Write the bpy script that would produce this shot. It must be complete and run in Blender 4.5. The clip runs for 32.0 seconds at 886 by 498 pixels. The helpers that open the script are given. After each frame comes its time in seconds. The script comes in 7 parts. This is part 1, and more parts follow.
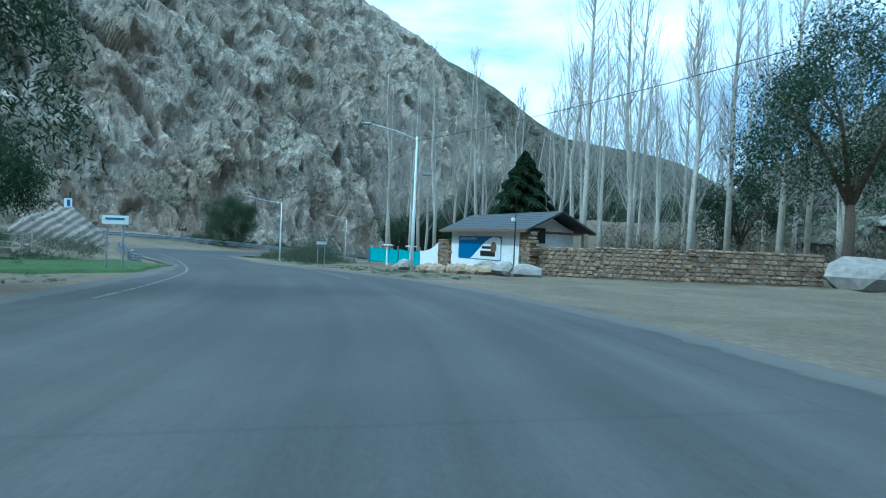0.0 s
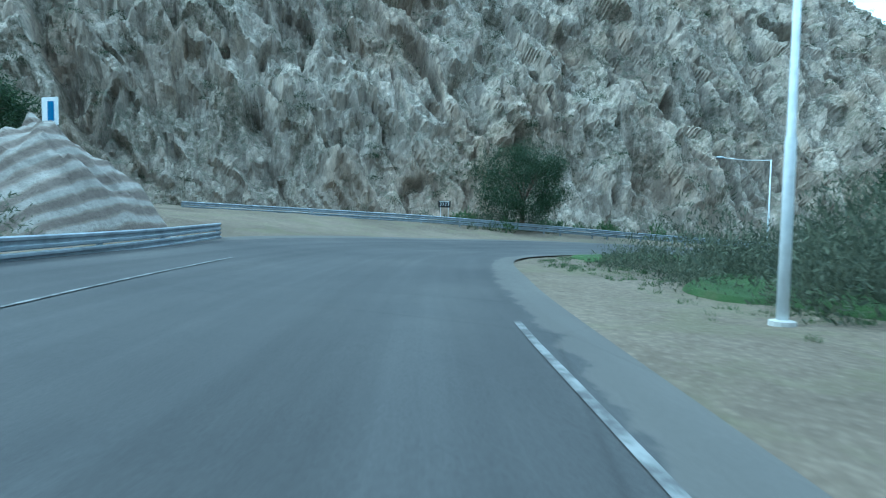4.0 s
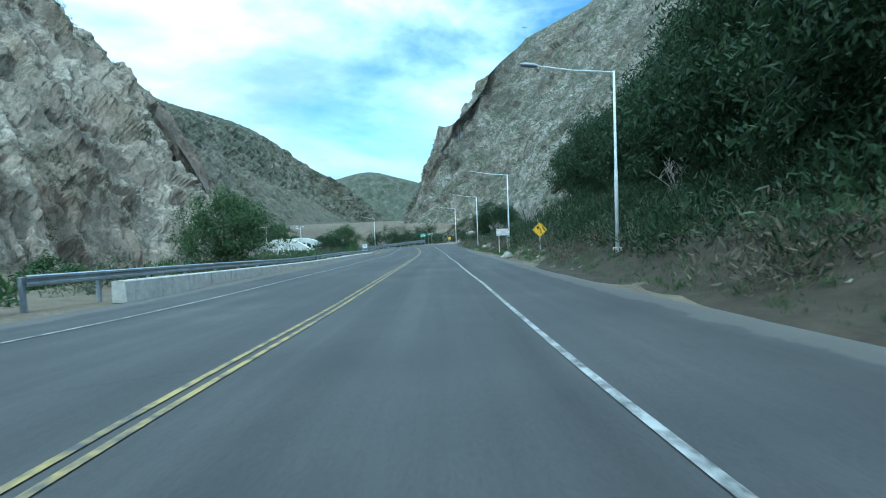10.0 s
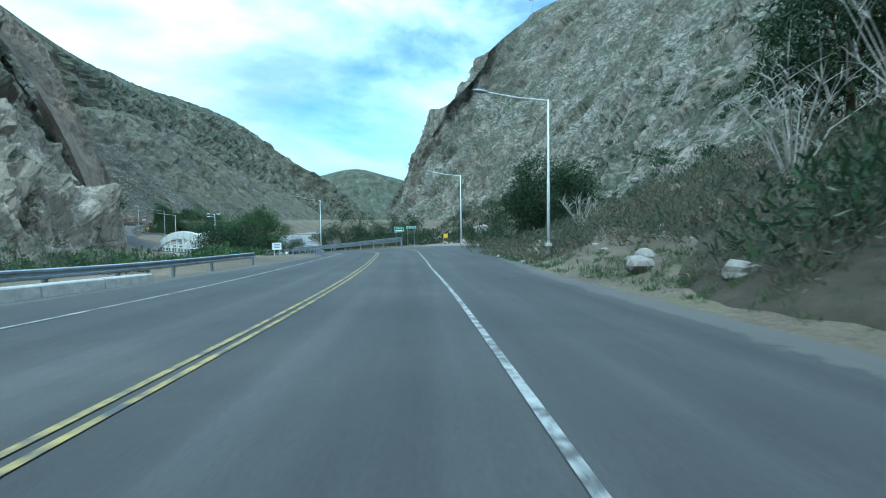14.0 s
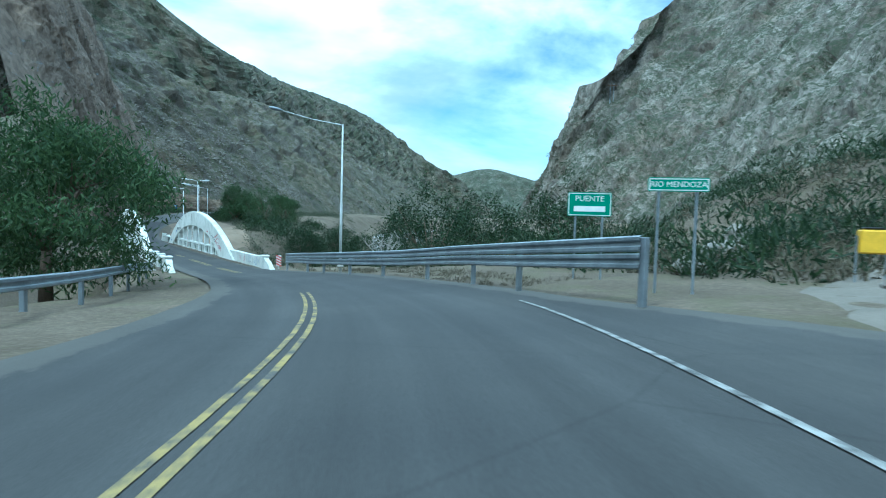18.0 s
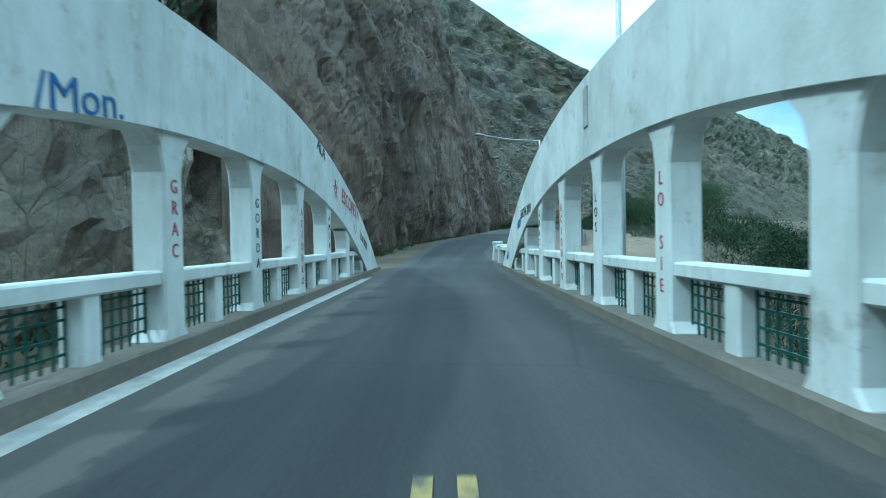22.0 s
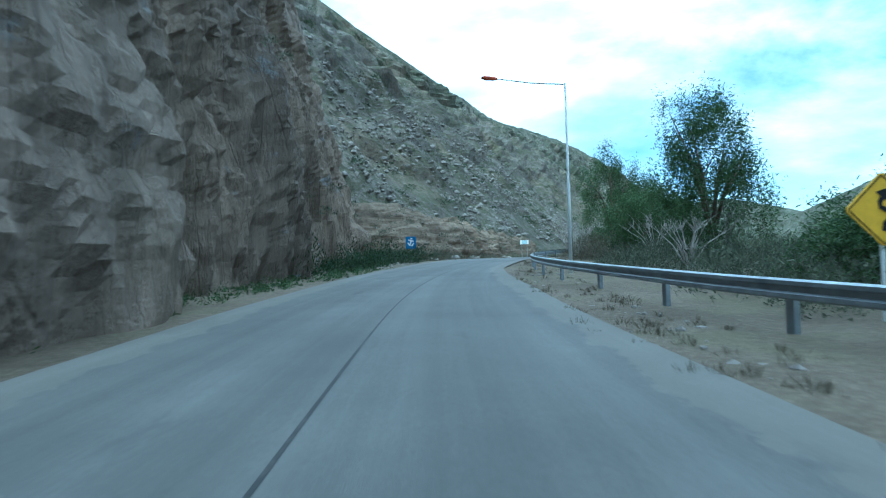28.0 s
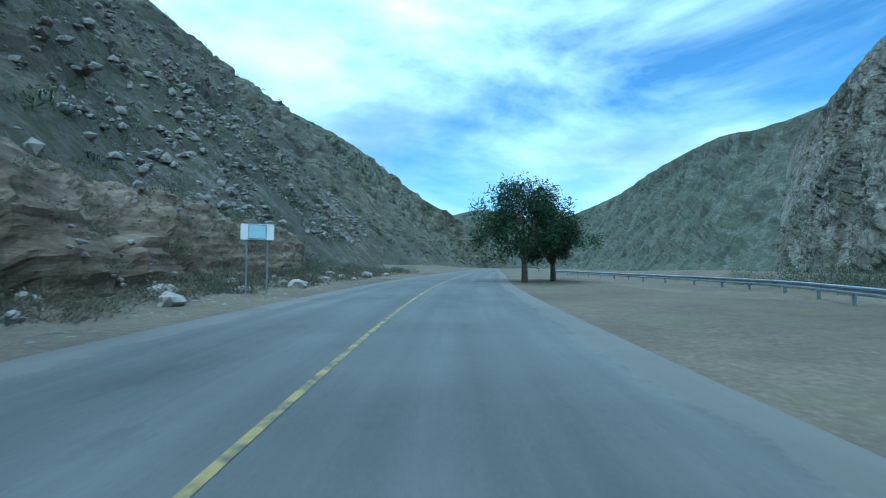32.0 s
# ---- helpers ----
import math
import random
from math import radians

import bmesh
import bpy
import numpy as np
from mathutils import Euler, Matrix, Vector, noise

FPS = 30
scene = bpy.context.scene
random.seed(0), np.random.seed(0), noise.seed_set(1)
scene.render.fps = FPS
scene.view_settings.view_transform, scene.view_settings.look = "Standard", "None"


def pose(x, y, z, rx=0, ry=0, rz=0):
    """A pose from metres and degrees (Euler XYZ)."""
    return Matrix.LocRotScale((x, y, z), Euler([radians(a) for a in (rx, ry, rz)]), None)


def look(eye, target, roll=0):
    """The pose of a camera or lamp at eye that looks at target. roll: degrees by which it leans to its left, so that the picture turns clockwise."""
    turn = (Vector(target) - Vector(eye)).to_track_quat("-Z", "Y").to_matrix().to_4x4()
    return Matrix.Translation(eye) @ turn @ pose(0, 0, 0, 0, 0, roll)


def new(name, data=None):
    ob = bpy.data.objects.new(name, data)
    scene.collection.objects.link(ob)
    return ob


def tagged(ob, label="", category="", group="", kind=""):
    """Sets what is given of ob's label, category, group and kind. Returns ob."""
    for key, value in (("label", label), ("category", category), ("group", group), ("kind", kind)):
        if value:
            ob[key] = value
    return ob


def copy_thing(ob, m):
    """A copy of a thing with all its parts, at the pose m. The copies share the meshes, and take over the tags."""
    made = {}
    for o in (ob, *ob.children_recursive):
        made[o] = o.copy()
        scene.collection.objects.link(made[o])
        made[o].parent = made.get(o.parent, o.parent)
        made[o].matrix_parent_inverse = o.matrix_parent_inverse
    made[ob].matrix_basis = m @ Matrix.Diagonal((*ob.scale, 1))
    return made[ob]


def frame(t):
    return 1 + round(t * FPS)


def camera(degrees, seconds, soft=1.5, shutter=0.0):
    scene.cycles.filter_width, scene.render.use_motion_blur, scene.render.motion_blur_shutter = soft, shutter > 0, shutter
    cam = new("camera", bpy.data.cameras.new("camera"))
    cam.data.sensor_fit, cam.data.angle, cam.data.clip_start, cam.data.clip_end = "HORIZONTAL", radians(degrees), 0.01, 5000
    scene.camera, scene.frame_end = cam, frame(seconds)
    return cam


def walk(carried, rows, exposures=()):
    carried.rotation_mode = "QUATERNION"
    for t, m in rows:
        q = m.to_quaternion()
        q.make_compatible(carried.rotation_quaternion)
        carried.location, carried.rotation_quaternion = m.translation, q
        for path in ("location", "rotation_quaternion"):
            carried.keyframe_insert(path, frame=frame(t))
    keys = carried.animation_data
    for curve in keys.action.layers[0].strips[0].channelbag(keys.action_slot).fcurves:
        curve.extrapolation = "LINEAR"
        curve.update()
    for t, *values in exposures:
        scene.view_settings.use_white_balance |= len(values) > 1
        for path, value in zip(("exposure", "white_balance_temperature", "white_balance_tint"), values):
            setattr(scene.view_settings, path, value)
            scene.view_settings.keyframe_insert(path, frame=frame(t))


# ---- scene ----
cam = camera(77.0, 32.0, soft=1.05, shutter=0.15)

PATH = [
    (0, (0.00, 0.00, 1.74), (-4.26, 9.05, 1.64), 2.5),
    (0.5, (-3.39, 5.41, 1.69), (-8.09, 14.23, 1.56), 2.8),
    (1, (-7.15, 10.59, 1.60), (-12.60, 18.97, 1.39), 2.5),
    (1.5, (-11.43, 15.54, 1.49), (-17.72, 23.31, 1.23), 2.2),
    (2, (-16.24, 20.39, 1.33), (-23.21, 27.55, 0.97), 2.3),
    (2.5, (-21.31, 24.97, 1.15), (-28.78, 31.60, 0.72), 2.1),
    (3, (-26.30, 29.20, 0.97), (-34.14, 35.39, 0.51), 1.9),
    (3.5, (-30.97, 32.87, 0.70), (-39.04, 38.75, 0.21), 1.5),
    (4, (-36.26, 36.50, 0.58), (-44.46, 42.20, 0.06), 0.9),
    (4.5, (-41.74, 40.10, 0.55), (-49.96, 45.77, -0.00), 0.4),
    (5, (-47.03, 43.62, 0.56), (-55.15, 49.42, -0.03), -0.1),
    (5.5, (-51.69, 47.03, 0.56), (-59.54, 53.19, -0.07), -0.5),
    (6, (-55.18, 50.31, 0.49), (-62.41, 57.19, -0.18), -0.8),
    (6.5, (-57.73, 54.47, 0.29), (-63.96, 62.27, -0.30), -1.4),
    (7, (-60.25, 59.16, 0.12), (-65.20, 67.84, -0.38), -2.4),
    (7.5, (-62.12, 64.00, -0.03), (-65.59, 73.36, -0.50), -3.2),
    (8, (-63.27, 69.28, -0.21), (-65.15, 79.09, -0.71), -3.5),
    (8.5, (-63.59, 74.40, -0.40), (-63.88, 84.39, -0.93), -3.5),
    (9, (-63.13, 80.10, -0.61), (-61.96, 90.02, -1.16), -3.1),
    (9.5, (-61.97, 86.11, -0.85), (-59.52, 95.79, -1.41), -2.4),
    (10, (-60.47, 92.22, -1.11), (-57.32, 101.70, -1.65), -2.2),
    (10.5, (-58.57, 98.53, -1.47), (-55.05, 107.88, -1.99), -1.9),
    (11, (-56.37, 105.20, -1.83), (-52.66, 114.47, -2.35), -2.1),
    (11.5, (-54.11, 112.09, -2.13), (-50.38, 121.36, -2.62), -1.4),
    (12, (-51.76, 119.17, -2.47), (-48.07, 128.46, -2.95), -1.0),
    (12.5, (-49.36, 126.47, -2.81), (-45.74, 135.77, -3.28), -0.9),
    (13, (-46.82, 134.16, -3.12), (-43.25, 143.49, -3.59), -0.8),
    (13.5, (-44.25, 141.95, -3.49), (-40.78, 151.32, -3.98), -0.7),
    (14, (-41.71, 150.02, -3.86), (-38.35, 159.43, -4.37), -0.7),
    (14.5, (-39.18, 158.17, -4.23), (-35.94, 167.62, -4.73), -0.6),
    (15, (-36.84, 166.27, -4.48), (-33.85, 175.79, -4.97), -0.3),
    (15.5, (-34.67, 174.27, -4.70), (-31.83, 183.84, -5.19), -0.0),
    (16, (-32.62, 182.12, -4.92), (-29.77, 191.70, -5.41), 0.3),
    (16.5, (-30.64, 189.74, -5.13), (-27.74, 199.30, -5.63), 0.5),
    (17, (-28.82, 197.04, -5.36), (-26.11, 206.65, -5.85), 0.8),
    (17.5, (-27.66, 204.00, -5.59), (-25.60, 213.77, -6.07), 0.9),
    (18, (-27.18, 210.94, -5.84), (-26.08, 220.86, -6.31), 1.6),
    (18.5, (-27.29, 217.56, -6.12), (-27.08, 227.54, -6.64), 2.9),
    (19, (-27.91, 223.90, -6.46), (-28.67, 233.85, -7.07), 3.8),
    (19.5, (-29.45, 230.85, -6.92), (-31.27, 240.65, -7.67), 4.1),
    (20, (-31.80, 237.76, -7.37), (-34.65, 247.30, -8.20), 3.1),
    (20.5, (-35.04, 245.13, -7.92), (-38.81, 254.36, -8.75), 1.8),
    (21, (-38.76, 252.34, -8.22), (-43.17, 261.28, -8.96), 0.9),
    (21.5, (-42.24, 258.66, -8.35), (-46.89, 267.51, -8.62), -0.7),
    (22, (-45.28, 264.34, -8.34), (-50.08, 273.11, -8.47), -1.0),
    (22.5, (-48.28, 269.90, -8.33), (-53.16, 278.63, -8.40), -1.5),
    (23, (-51.34, 275.66, -8.34), (-56.20, 284.40, -8.42), -1.9),
    (23.5, (-54.31, 281.22, -8.29), (-59.06, 290.02, -8.35), -1.3),
    (24, (-57.29, 287.09, -8.26), (-61.79, 296.02, -8.36), -0.8),
    (24.5, (-60.28, 293.31, -8.23), (-64.36, 302.44, -8.32), -0.5),
    (25, (-62.72, 299.35, -7.94), (-66.38, 308.66, -7.81), -0.8),
    (25.5, (-65.17, 305.71, -7.51), (-68.52, 315.13, -7.22), -1.2),
    (26, (-67.54, 312.38, -7.16), (-70.55, 321.91, -6.85), -1.3),
    (26.5, (-69.76, 319.26, -6.87), (-72.52, 328.86, -6.53), -1.4),
    (27, (-71.85, 326.24, -6.60), (-74.43, 335.89, -6.22), -1.6),
    (27.5, (-73.78, 333.23, -6.31), (-76.26, 342.91, -5.90), -1.7),
    (28, (-75.42, 340.17, -5.97), (-77.70, 349.90, -5.56), -1.3),
    (28.5, (-77.44, 347.65, -5.56), (-79.45, 357.44, -5.10), -1.1),
    (29, (-78.85, 355.10, -5.24), (-80.56, 364.95, -4.81), -1.0),
    (29.5, (-79.99, 362.46, -4.97), (-81.29, 372.37, -4.51), -1.0),
    (30, (-80.61, 369.85, -4.55), (-81.38, 379.81, -4.10), -0.9),
    (30.5, (-80.88, 377.33, -4.15), (-80.95, 387.32, -3.72), -0.4),
    (31, (-80.72, 384.79, -3.80), (-80.09, 394.76, -3.37), -0.3),
    (31.5, (-80.09, 392.06, -3.51), (-78.86, 401.97, -3.11), 0.2),
    (32, (-79.16, 399.27, -3.32), (-77.37, 409.10, -2.94), 0.6),
]
EXPOSURES = [(0, 0.35, 4250, -17), (3, 0.65, 4250, -18), (7, 0.75, 4550, -17), (10, 0.5, 4600, -16), (14, 0.48, 4600, -16), (18, 0.45, 4500, -17), (21, 0.36, 4450, -22), (23, 0.5, 4450, -22), (25, 0.9, 4500, -17), (28, 0.8, 4450, -16), (30, 0.6, 4350, -17), (32, 0.1, 4200, -16)]
walk(cam, [(t, look(eye, target, roll)) for t, eye, target, roll in PATH], EXPOSURES)

# ---------------------------------------------------------------- light
SUN_AZ, SUN_EL = radians(-135), radians(48)      # clockwise from +y, up


def make_world():
    w = bpy.data.worlds.new("sky")
    scene.world = w
    w.use_nodes = True
    nt = w.node_tree
    nt.nodes.clear()
    n, l = nt.nodes.new, nt.links.new
    sky = n("ShaderNodeTexSky")
    sky.sky_type, sky.sun_disc = "NISHITA", False
    sky.sun_elevation, sky.sun_rotation = SUN_EL, SUN_AZ
    sky.air_density, sky.dust_density, sky.ozone_density = 1.0, 0.4, 3.0
    tc = n("ShaderNodeTexCoord")
    mp = n("ShaderNodeMapping")
    mp.inputs["Scale"].default_value = (1.0, 1.0, 2.6)
    mp.inputs["Location"].default_value = (0.55, 0.25, 0.2)
    l(tc.outputs["Generated"], mp.inputs["Vector"])
    big = n("ShaderNodeTexNoise")
    big.inputs["Scale"].default_value, big.inputs["Detail"].default_value, big.inputs["Roughness"].default_value = 1.7, 7.0, 0.55
    big.inputs["Distortion"].default_value = 0.35
    l(mp.outputs["Vector"], big.inputs["Vector"])
    ramp = n("ShaderNodeValToRGB")
    ramp.color_ramp.elements[0].position, ramp.color_ramp.elements[1].position = 0.32, 0.52
    l(big.outputs["Fac"], ramp.inputs["Fac"])
    tone = n("ShaderNodeTexNoise")
    tone.inputs["Scale"].default_value, tone.inputs["Detail"].default_value = 4.2, 6.0
    l(mp.outputs["Vector"], tone.inputs["Vector"])
    cloud = n("ShaderNodeValToRGB")
    cloud.color_ramp.elements[0].color, cloud.color_ramp.elements[1].color = (5.6, 6.1, 7.0, 1), (11.5, 11.7, 12.0, 1)
    cloud.color_ramp.elements[0].position, cloud.color_ramp.elements[1].position = 0.32, 0.62
    l(tone.outputs["Fac"], cloud.inputs["Fac"])
    # an overcast sky is brighter overhead than at the horizon
    axis = n("ShaderNodeSeparateXYZ")
    l(tc.outputs["Generated"], axis.inputs["Vector"])
    square = n("ShaderNodeMath")
    square.operation = "POWER"
    square.use_clamp = True
    l(axis.outputs["Z"], square.inputs[0])
    square.inputs[1].default_value = 2.0
    lift = n("ShaderNodeMath")
    lift.operation = "MULTIPLY_ADD"
    l(square.outputs[0], lift.inputs[0])
    lift.inputs[1].default_value, lift.inputs[2].default_value = 1.9, 0.72
    bright = n("ShaderNodeVectorMath")
    bright.operation = "SCALE"
    l(cloud.outputs["Color"], bright.inputs[0])
    l(lift.outputs[0], bright.inputs["Scale"])
    mix = n("ShaderNodeMix")
    mix.data_type = "RGBA"
    l(ramp.outputs["Color"], mix.inputs["Factor"])
    l(sky.outputs["Color"], mix.inputs["A"])
    l(bright.outputs["Vector"], mix.inputs["B"])
    bg = n("ShaderNodeBackground")
    bg.inputs["Strength"].default_value = 0.125
    l(mix.outputs["Result"], bg.inputs["Color"])
    out = n("ShaderNodeOutputWorld")
    l(bg.outputs["Background"], out.inputs["Surface"])


make_world()
sun_data = bpy.data.lights.new("sun", "SUN")
sun_data.energy, sun_data.angle, sun_data.color = 1.7, radians(2.0), (1.0, 0.95, 0.87)
sun = new("sun", sun_data)
sun.matrix_world = look((0, 0, 100), Vector((0, 0, 100)) - Vector((math.sin(SUN_AZ) * math.cos(SUN_EL), math.cos(SUN_AZ) * math.cos(SUN_EL), math.sin(SUN_EL))))

# ---------------------------------------------------------------- noise for shapes
_rs = np.random.RandomState(7)
_perm = np.tile(_rs.permutation(256), 2)
_grad = _rs.normal(size=(256, 3))
_grad /= np.linalg.norm(_grad, axis=1)[:, None]


def perlin(p):
    """Gradient noise at an (n, 3) array of points, about -0.7 to 0.7."""
    p = np.asarray(p, float)
    i = np.floor(p).astype(int)
    f = p - i
    u = f * f * f * (f * (f * 6 - 15) + 10)
    i &= 255
    total = 0
    for dx in (0, 1):
        for dy in (0, 1):
            for dz in (0, 1):
                h = _perm[_perm[_perm[(i[:, 0] + dx) & 255] + ((i[:, 1] + dy) & 255)] + ((i[:, 2] + dz) & 255)]
                d = ((f - (dx, dy, dz)) * _grad[h]).sum(1)
                wgt = (u[:, 0] if dx else 1 - u[:, 0]) * (u[:, 1] if dy else 1 - u[:, 1]) * (u[:, 2] if dz else 1 - u[:, 2])
                total = total + d * wgt
    return total


def fbm(p, octaves=4, gain=0.5, ridged=False):
    out, amp = 0, 1.0
    p = np.asarray(p, float)
    for k in range(octaves):
        v = perlin(p + 17.3 * k)
        out = out + amp * ((0.35 - np.abs(v)) * 1.6 if ridged else v)
        p, amp = p * 2.03, amp * gain
    return out


def cells(p):
    """Blocky noise: a random value for each cell of a warped lattice, and the closeness to the cell's edge."""
    i = np.floor(p).astype(int) & 255
    h = _perm[_perm[_perm[i[:, 0]] + i[:, 1]] + i[:, 2]]
    return h / 255.0 - 0.5


def facets(p):
    """Tilted flat faces: each point takes the plane of its nearest scattered site."""
    p = np.asarray(p, float)
    base = np.floor(p).astype(int)
    best, out = np.full(len(p), 1e9), np.zeros(len(p))
    for dx in (-1, 0, 1):
        for dy in (-1, 0, 1):
            for dz in (-1, 0, 1):
                c = base + (dx, dy, dz)
                i = c & 255
                h = _perm[_perm[_perm[i[:, 0]] + i[:, 1]] + i[:, 2]]
                o = p - (c + np.stack([_perm[h], _perm[h + 83], _perm[h + 171]], 1) / 255.0)
                d = (o * o).sum(1)
                m = d < best
                best[m] = d[m]
                out[m] = (o[m] * _grad[h[m]]).sum(1) + 0.35 * (h[m] / 255.0 - 0.5)
    return out


def flakes(p):
    """The same on a sheet: tilted flat faces over an (n, 2) array."""
    base = np.floor(p).astype(int)
    total, out = np.full(len(p), 1e-12), np.zeros(len(p))
    for dx in (-1, 0, 1):
        for dy in (-1, 0, 1):
            c = base + (dx, dy)
            h = _perm[_perm[c[:, 0] & 255] + (c[:, 1] & 255)]
            o = p - (c + np.stack([_perm[h], _perm[h + 83]], 1) / 255.0)
            w = np.exp(-60 * (o * o).sum(1))
            total += w
            out += w * ((o * _grad[h, :2]).sum(1) * 1.35 + 0.42 * (h / 255.0 - 0.5))
    return out / total


def smooth(a, b, x):
    t = np.clip((x - a) / (b - a), 0, 1)
    return t * t * (3 - 2 * t)


# ---------------------------------------------------------------- materials
def material(name, make, rough=0.8, metal=0.0, bump=None, spec=0.3):
    m = bpy.data.materials.new(name)
    m.use_nodes = True
    nt = m.node_tree
    b = nt.nodes["Principled BSDF"]
    b.inputs["Roughness"].default_value, b.inputs["Metallic"].default_value = rough, metal
    b.inputs["Specular IOR Level"].default_value = spec
    kit = Kit(nt, b)
    make(kit)
    return m


class Kit:
    """Short ways to add nodes to one material."""

    def __init__(self, nt, bsdf):
        self.nt, self.b = nt, bsdf
        self.pos = nt.nodes.new("ShaderNodeNewGeometry").outputs["Position"]

    def node(self, kind, **inputs):
        n = self.nt.nodes.new(kind)
        for k, v in inputs.items():
            self.put(v, n.inputs[k.replace("_", " ")])
        return n

    def put(self, v, socket):
        if isinstance(v, bpy.types.NodeSocket):
            self.nt.links.new(v, socket)
        else:
            socket.default_value = v

    def scaled(self, sx, sy, sz, turn=(0, 0, 0), of=None):
        n = self.node("ShaderNodeMapping", Vector=of or self.pos)
        n.inputs["Scale"].default_value, n.inputs["Rotation"].default_value = (sx, sy, sz), turn
        return n.outputs["Vector"]

    def noise(self, scale, detail=4.0, rough=0.55, of=None, distort=0.0):
        n = self.node("ShaderNodeTexNoise", Vector=of or self.pos, Scale=scale, Detail=detail, Roughness=rough, Distortion=distort)
        return n.outputs["Fac"]

    def voronoi(self, scale, of=None, feature="DISTANCE_TO_EDGE", out="Distance"):
        n = self.nt.nodes.new("ShaderNodeTexVoronoi")
        n.feature = feature
        self.put(of or self.pos, n.inputs["Vector"])
        n.inputs["Scale"].default_value = scale
        return n.outputs[out]

    def ramp(self, fac, *stops):
        n = self.node("ShaderNodeValToRGB", Fac=fac)
        e = n.color_ramp.elements
        while len(e) < len(stops):
            e.new(0.5)
        for s, (at, c) in zip(e, stops):
            s.position = at
            s.color = (*c, 1) if isinstance(c, tuple) else (c, c, c, 1)
        return n.outputs["Color"]

    def mix(self, fac, a, b, how="MIX"):
        n = self.nt.nodes.new("ShaderNodeMix")
        n.data_type, n.blend_type = "RGBA", how
        self.put(fac, n.inputs["Factor"])
        self.put((*a, 1) if isinstance(a, tuple) else a, n.inputs["A"])
        self.put((*b, 1) if isinstance(b, tuple) else b, n.inputs["B"])
        return n.outputs["Result"]

    def math(self, op, a, b=0.0):
        n = self.nt.nodes.new("ShaderNodeMath")
        n.operation = op
        self.put(a, n.inputs[0])
        self.put(b, n.inputs[1])
        return n.outputs[0]

    def up(self):
        """How far a face looks up, 0 to 1."""
        g = self.nt.nodes.new("ShaderNodeNewGeometry")
        s = self.node("ShaderNodeSeparateXYZ", Vector=g.outputs["Normal"])
        return s.outputs["Z"]

    def random(self):
        return self.nt.nodes.new("ShaderNodeObjectInfo").outputs["Random"]

    def island(self):
        return self.nt.nodes.new("ShaderNodeNewGeometry").outputs["Random Per Island"]

    def colour(self, c):
        self.put((*c, 1) if isinstance(c, tuple) else c, self.b.inputs["Base Color"])

    def thin(self, c):
        """Lets part of the light through, as leaves do."""
        tr = self.node("ShaderNodeBsdfTranslucent", Color=c)
        mx = self.node("ShaderNodeMixShader", Fac=0.35)
        self.nt.links.new(self.b.outputs["BSDF"], mx.inputs[1])
        self.nt.links.new(tr.outputs["BSDF"], mx.inputs[2])
        self.nt.links.new(mx.outputs["Shader"], self.nt.nodes["Material Output"].inputs["Surface"])

    def bump(self, height, strength=0.5, distance=0.05):
        n = self.node("ShaderNodeBump", Height=height, Strength=strength, Distance=distance)
        self.nt.links.new(n.outputs["Normal"], self.b.inputs["Normal"])


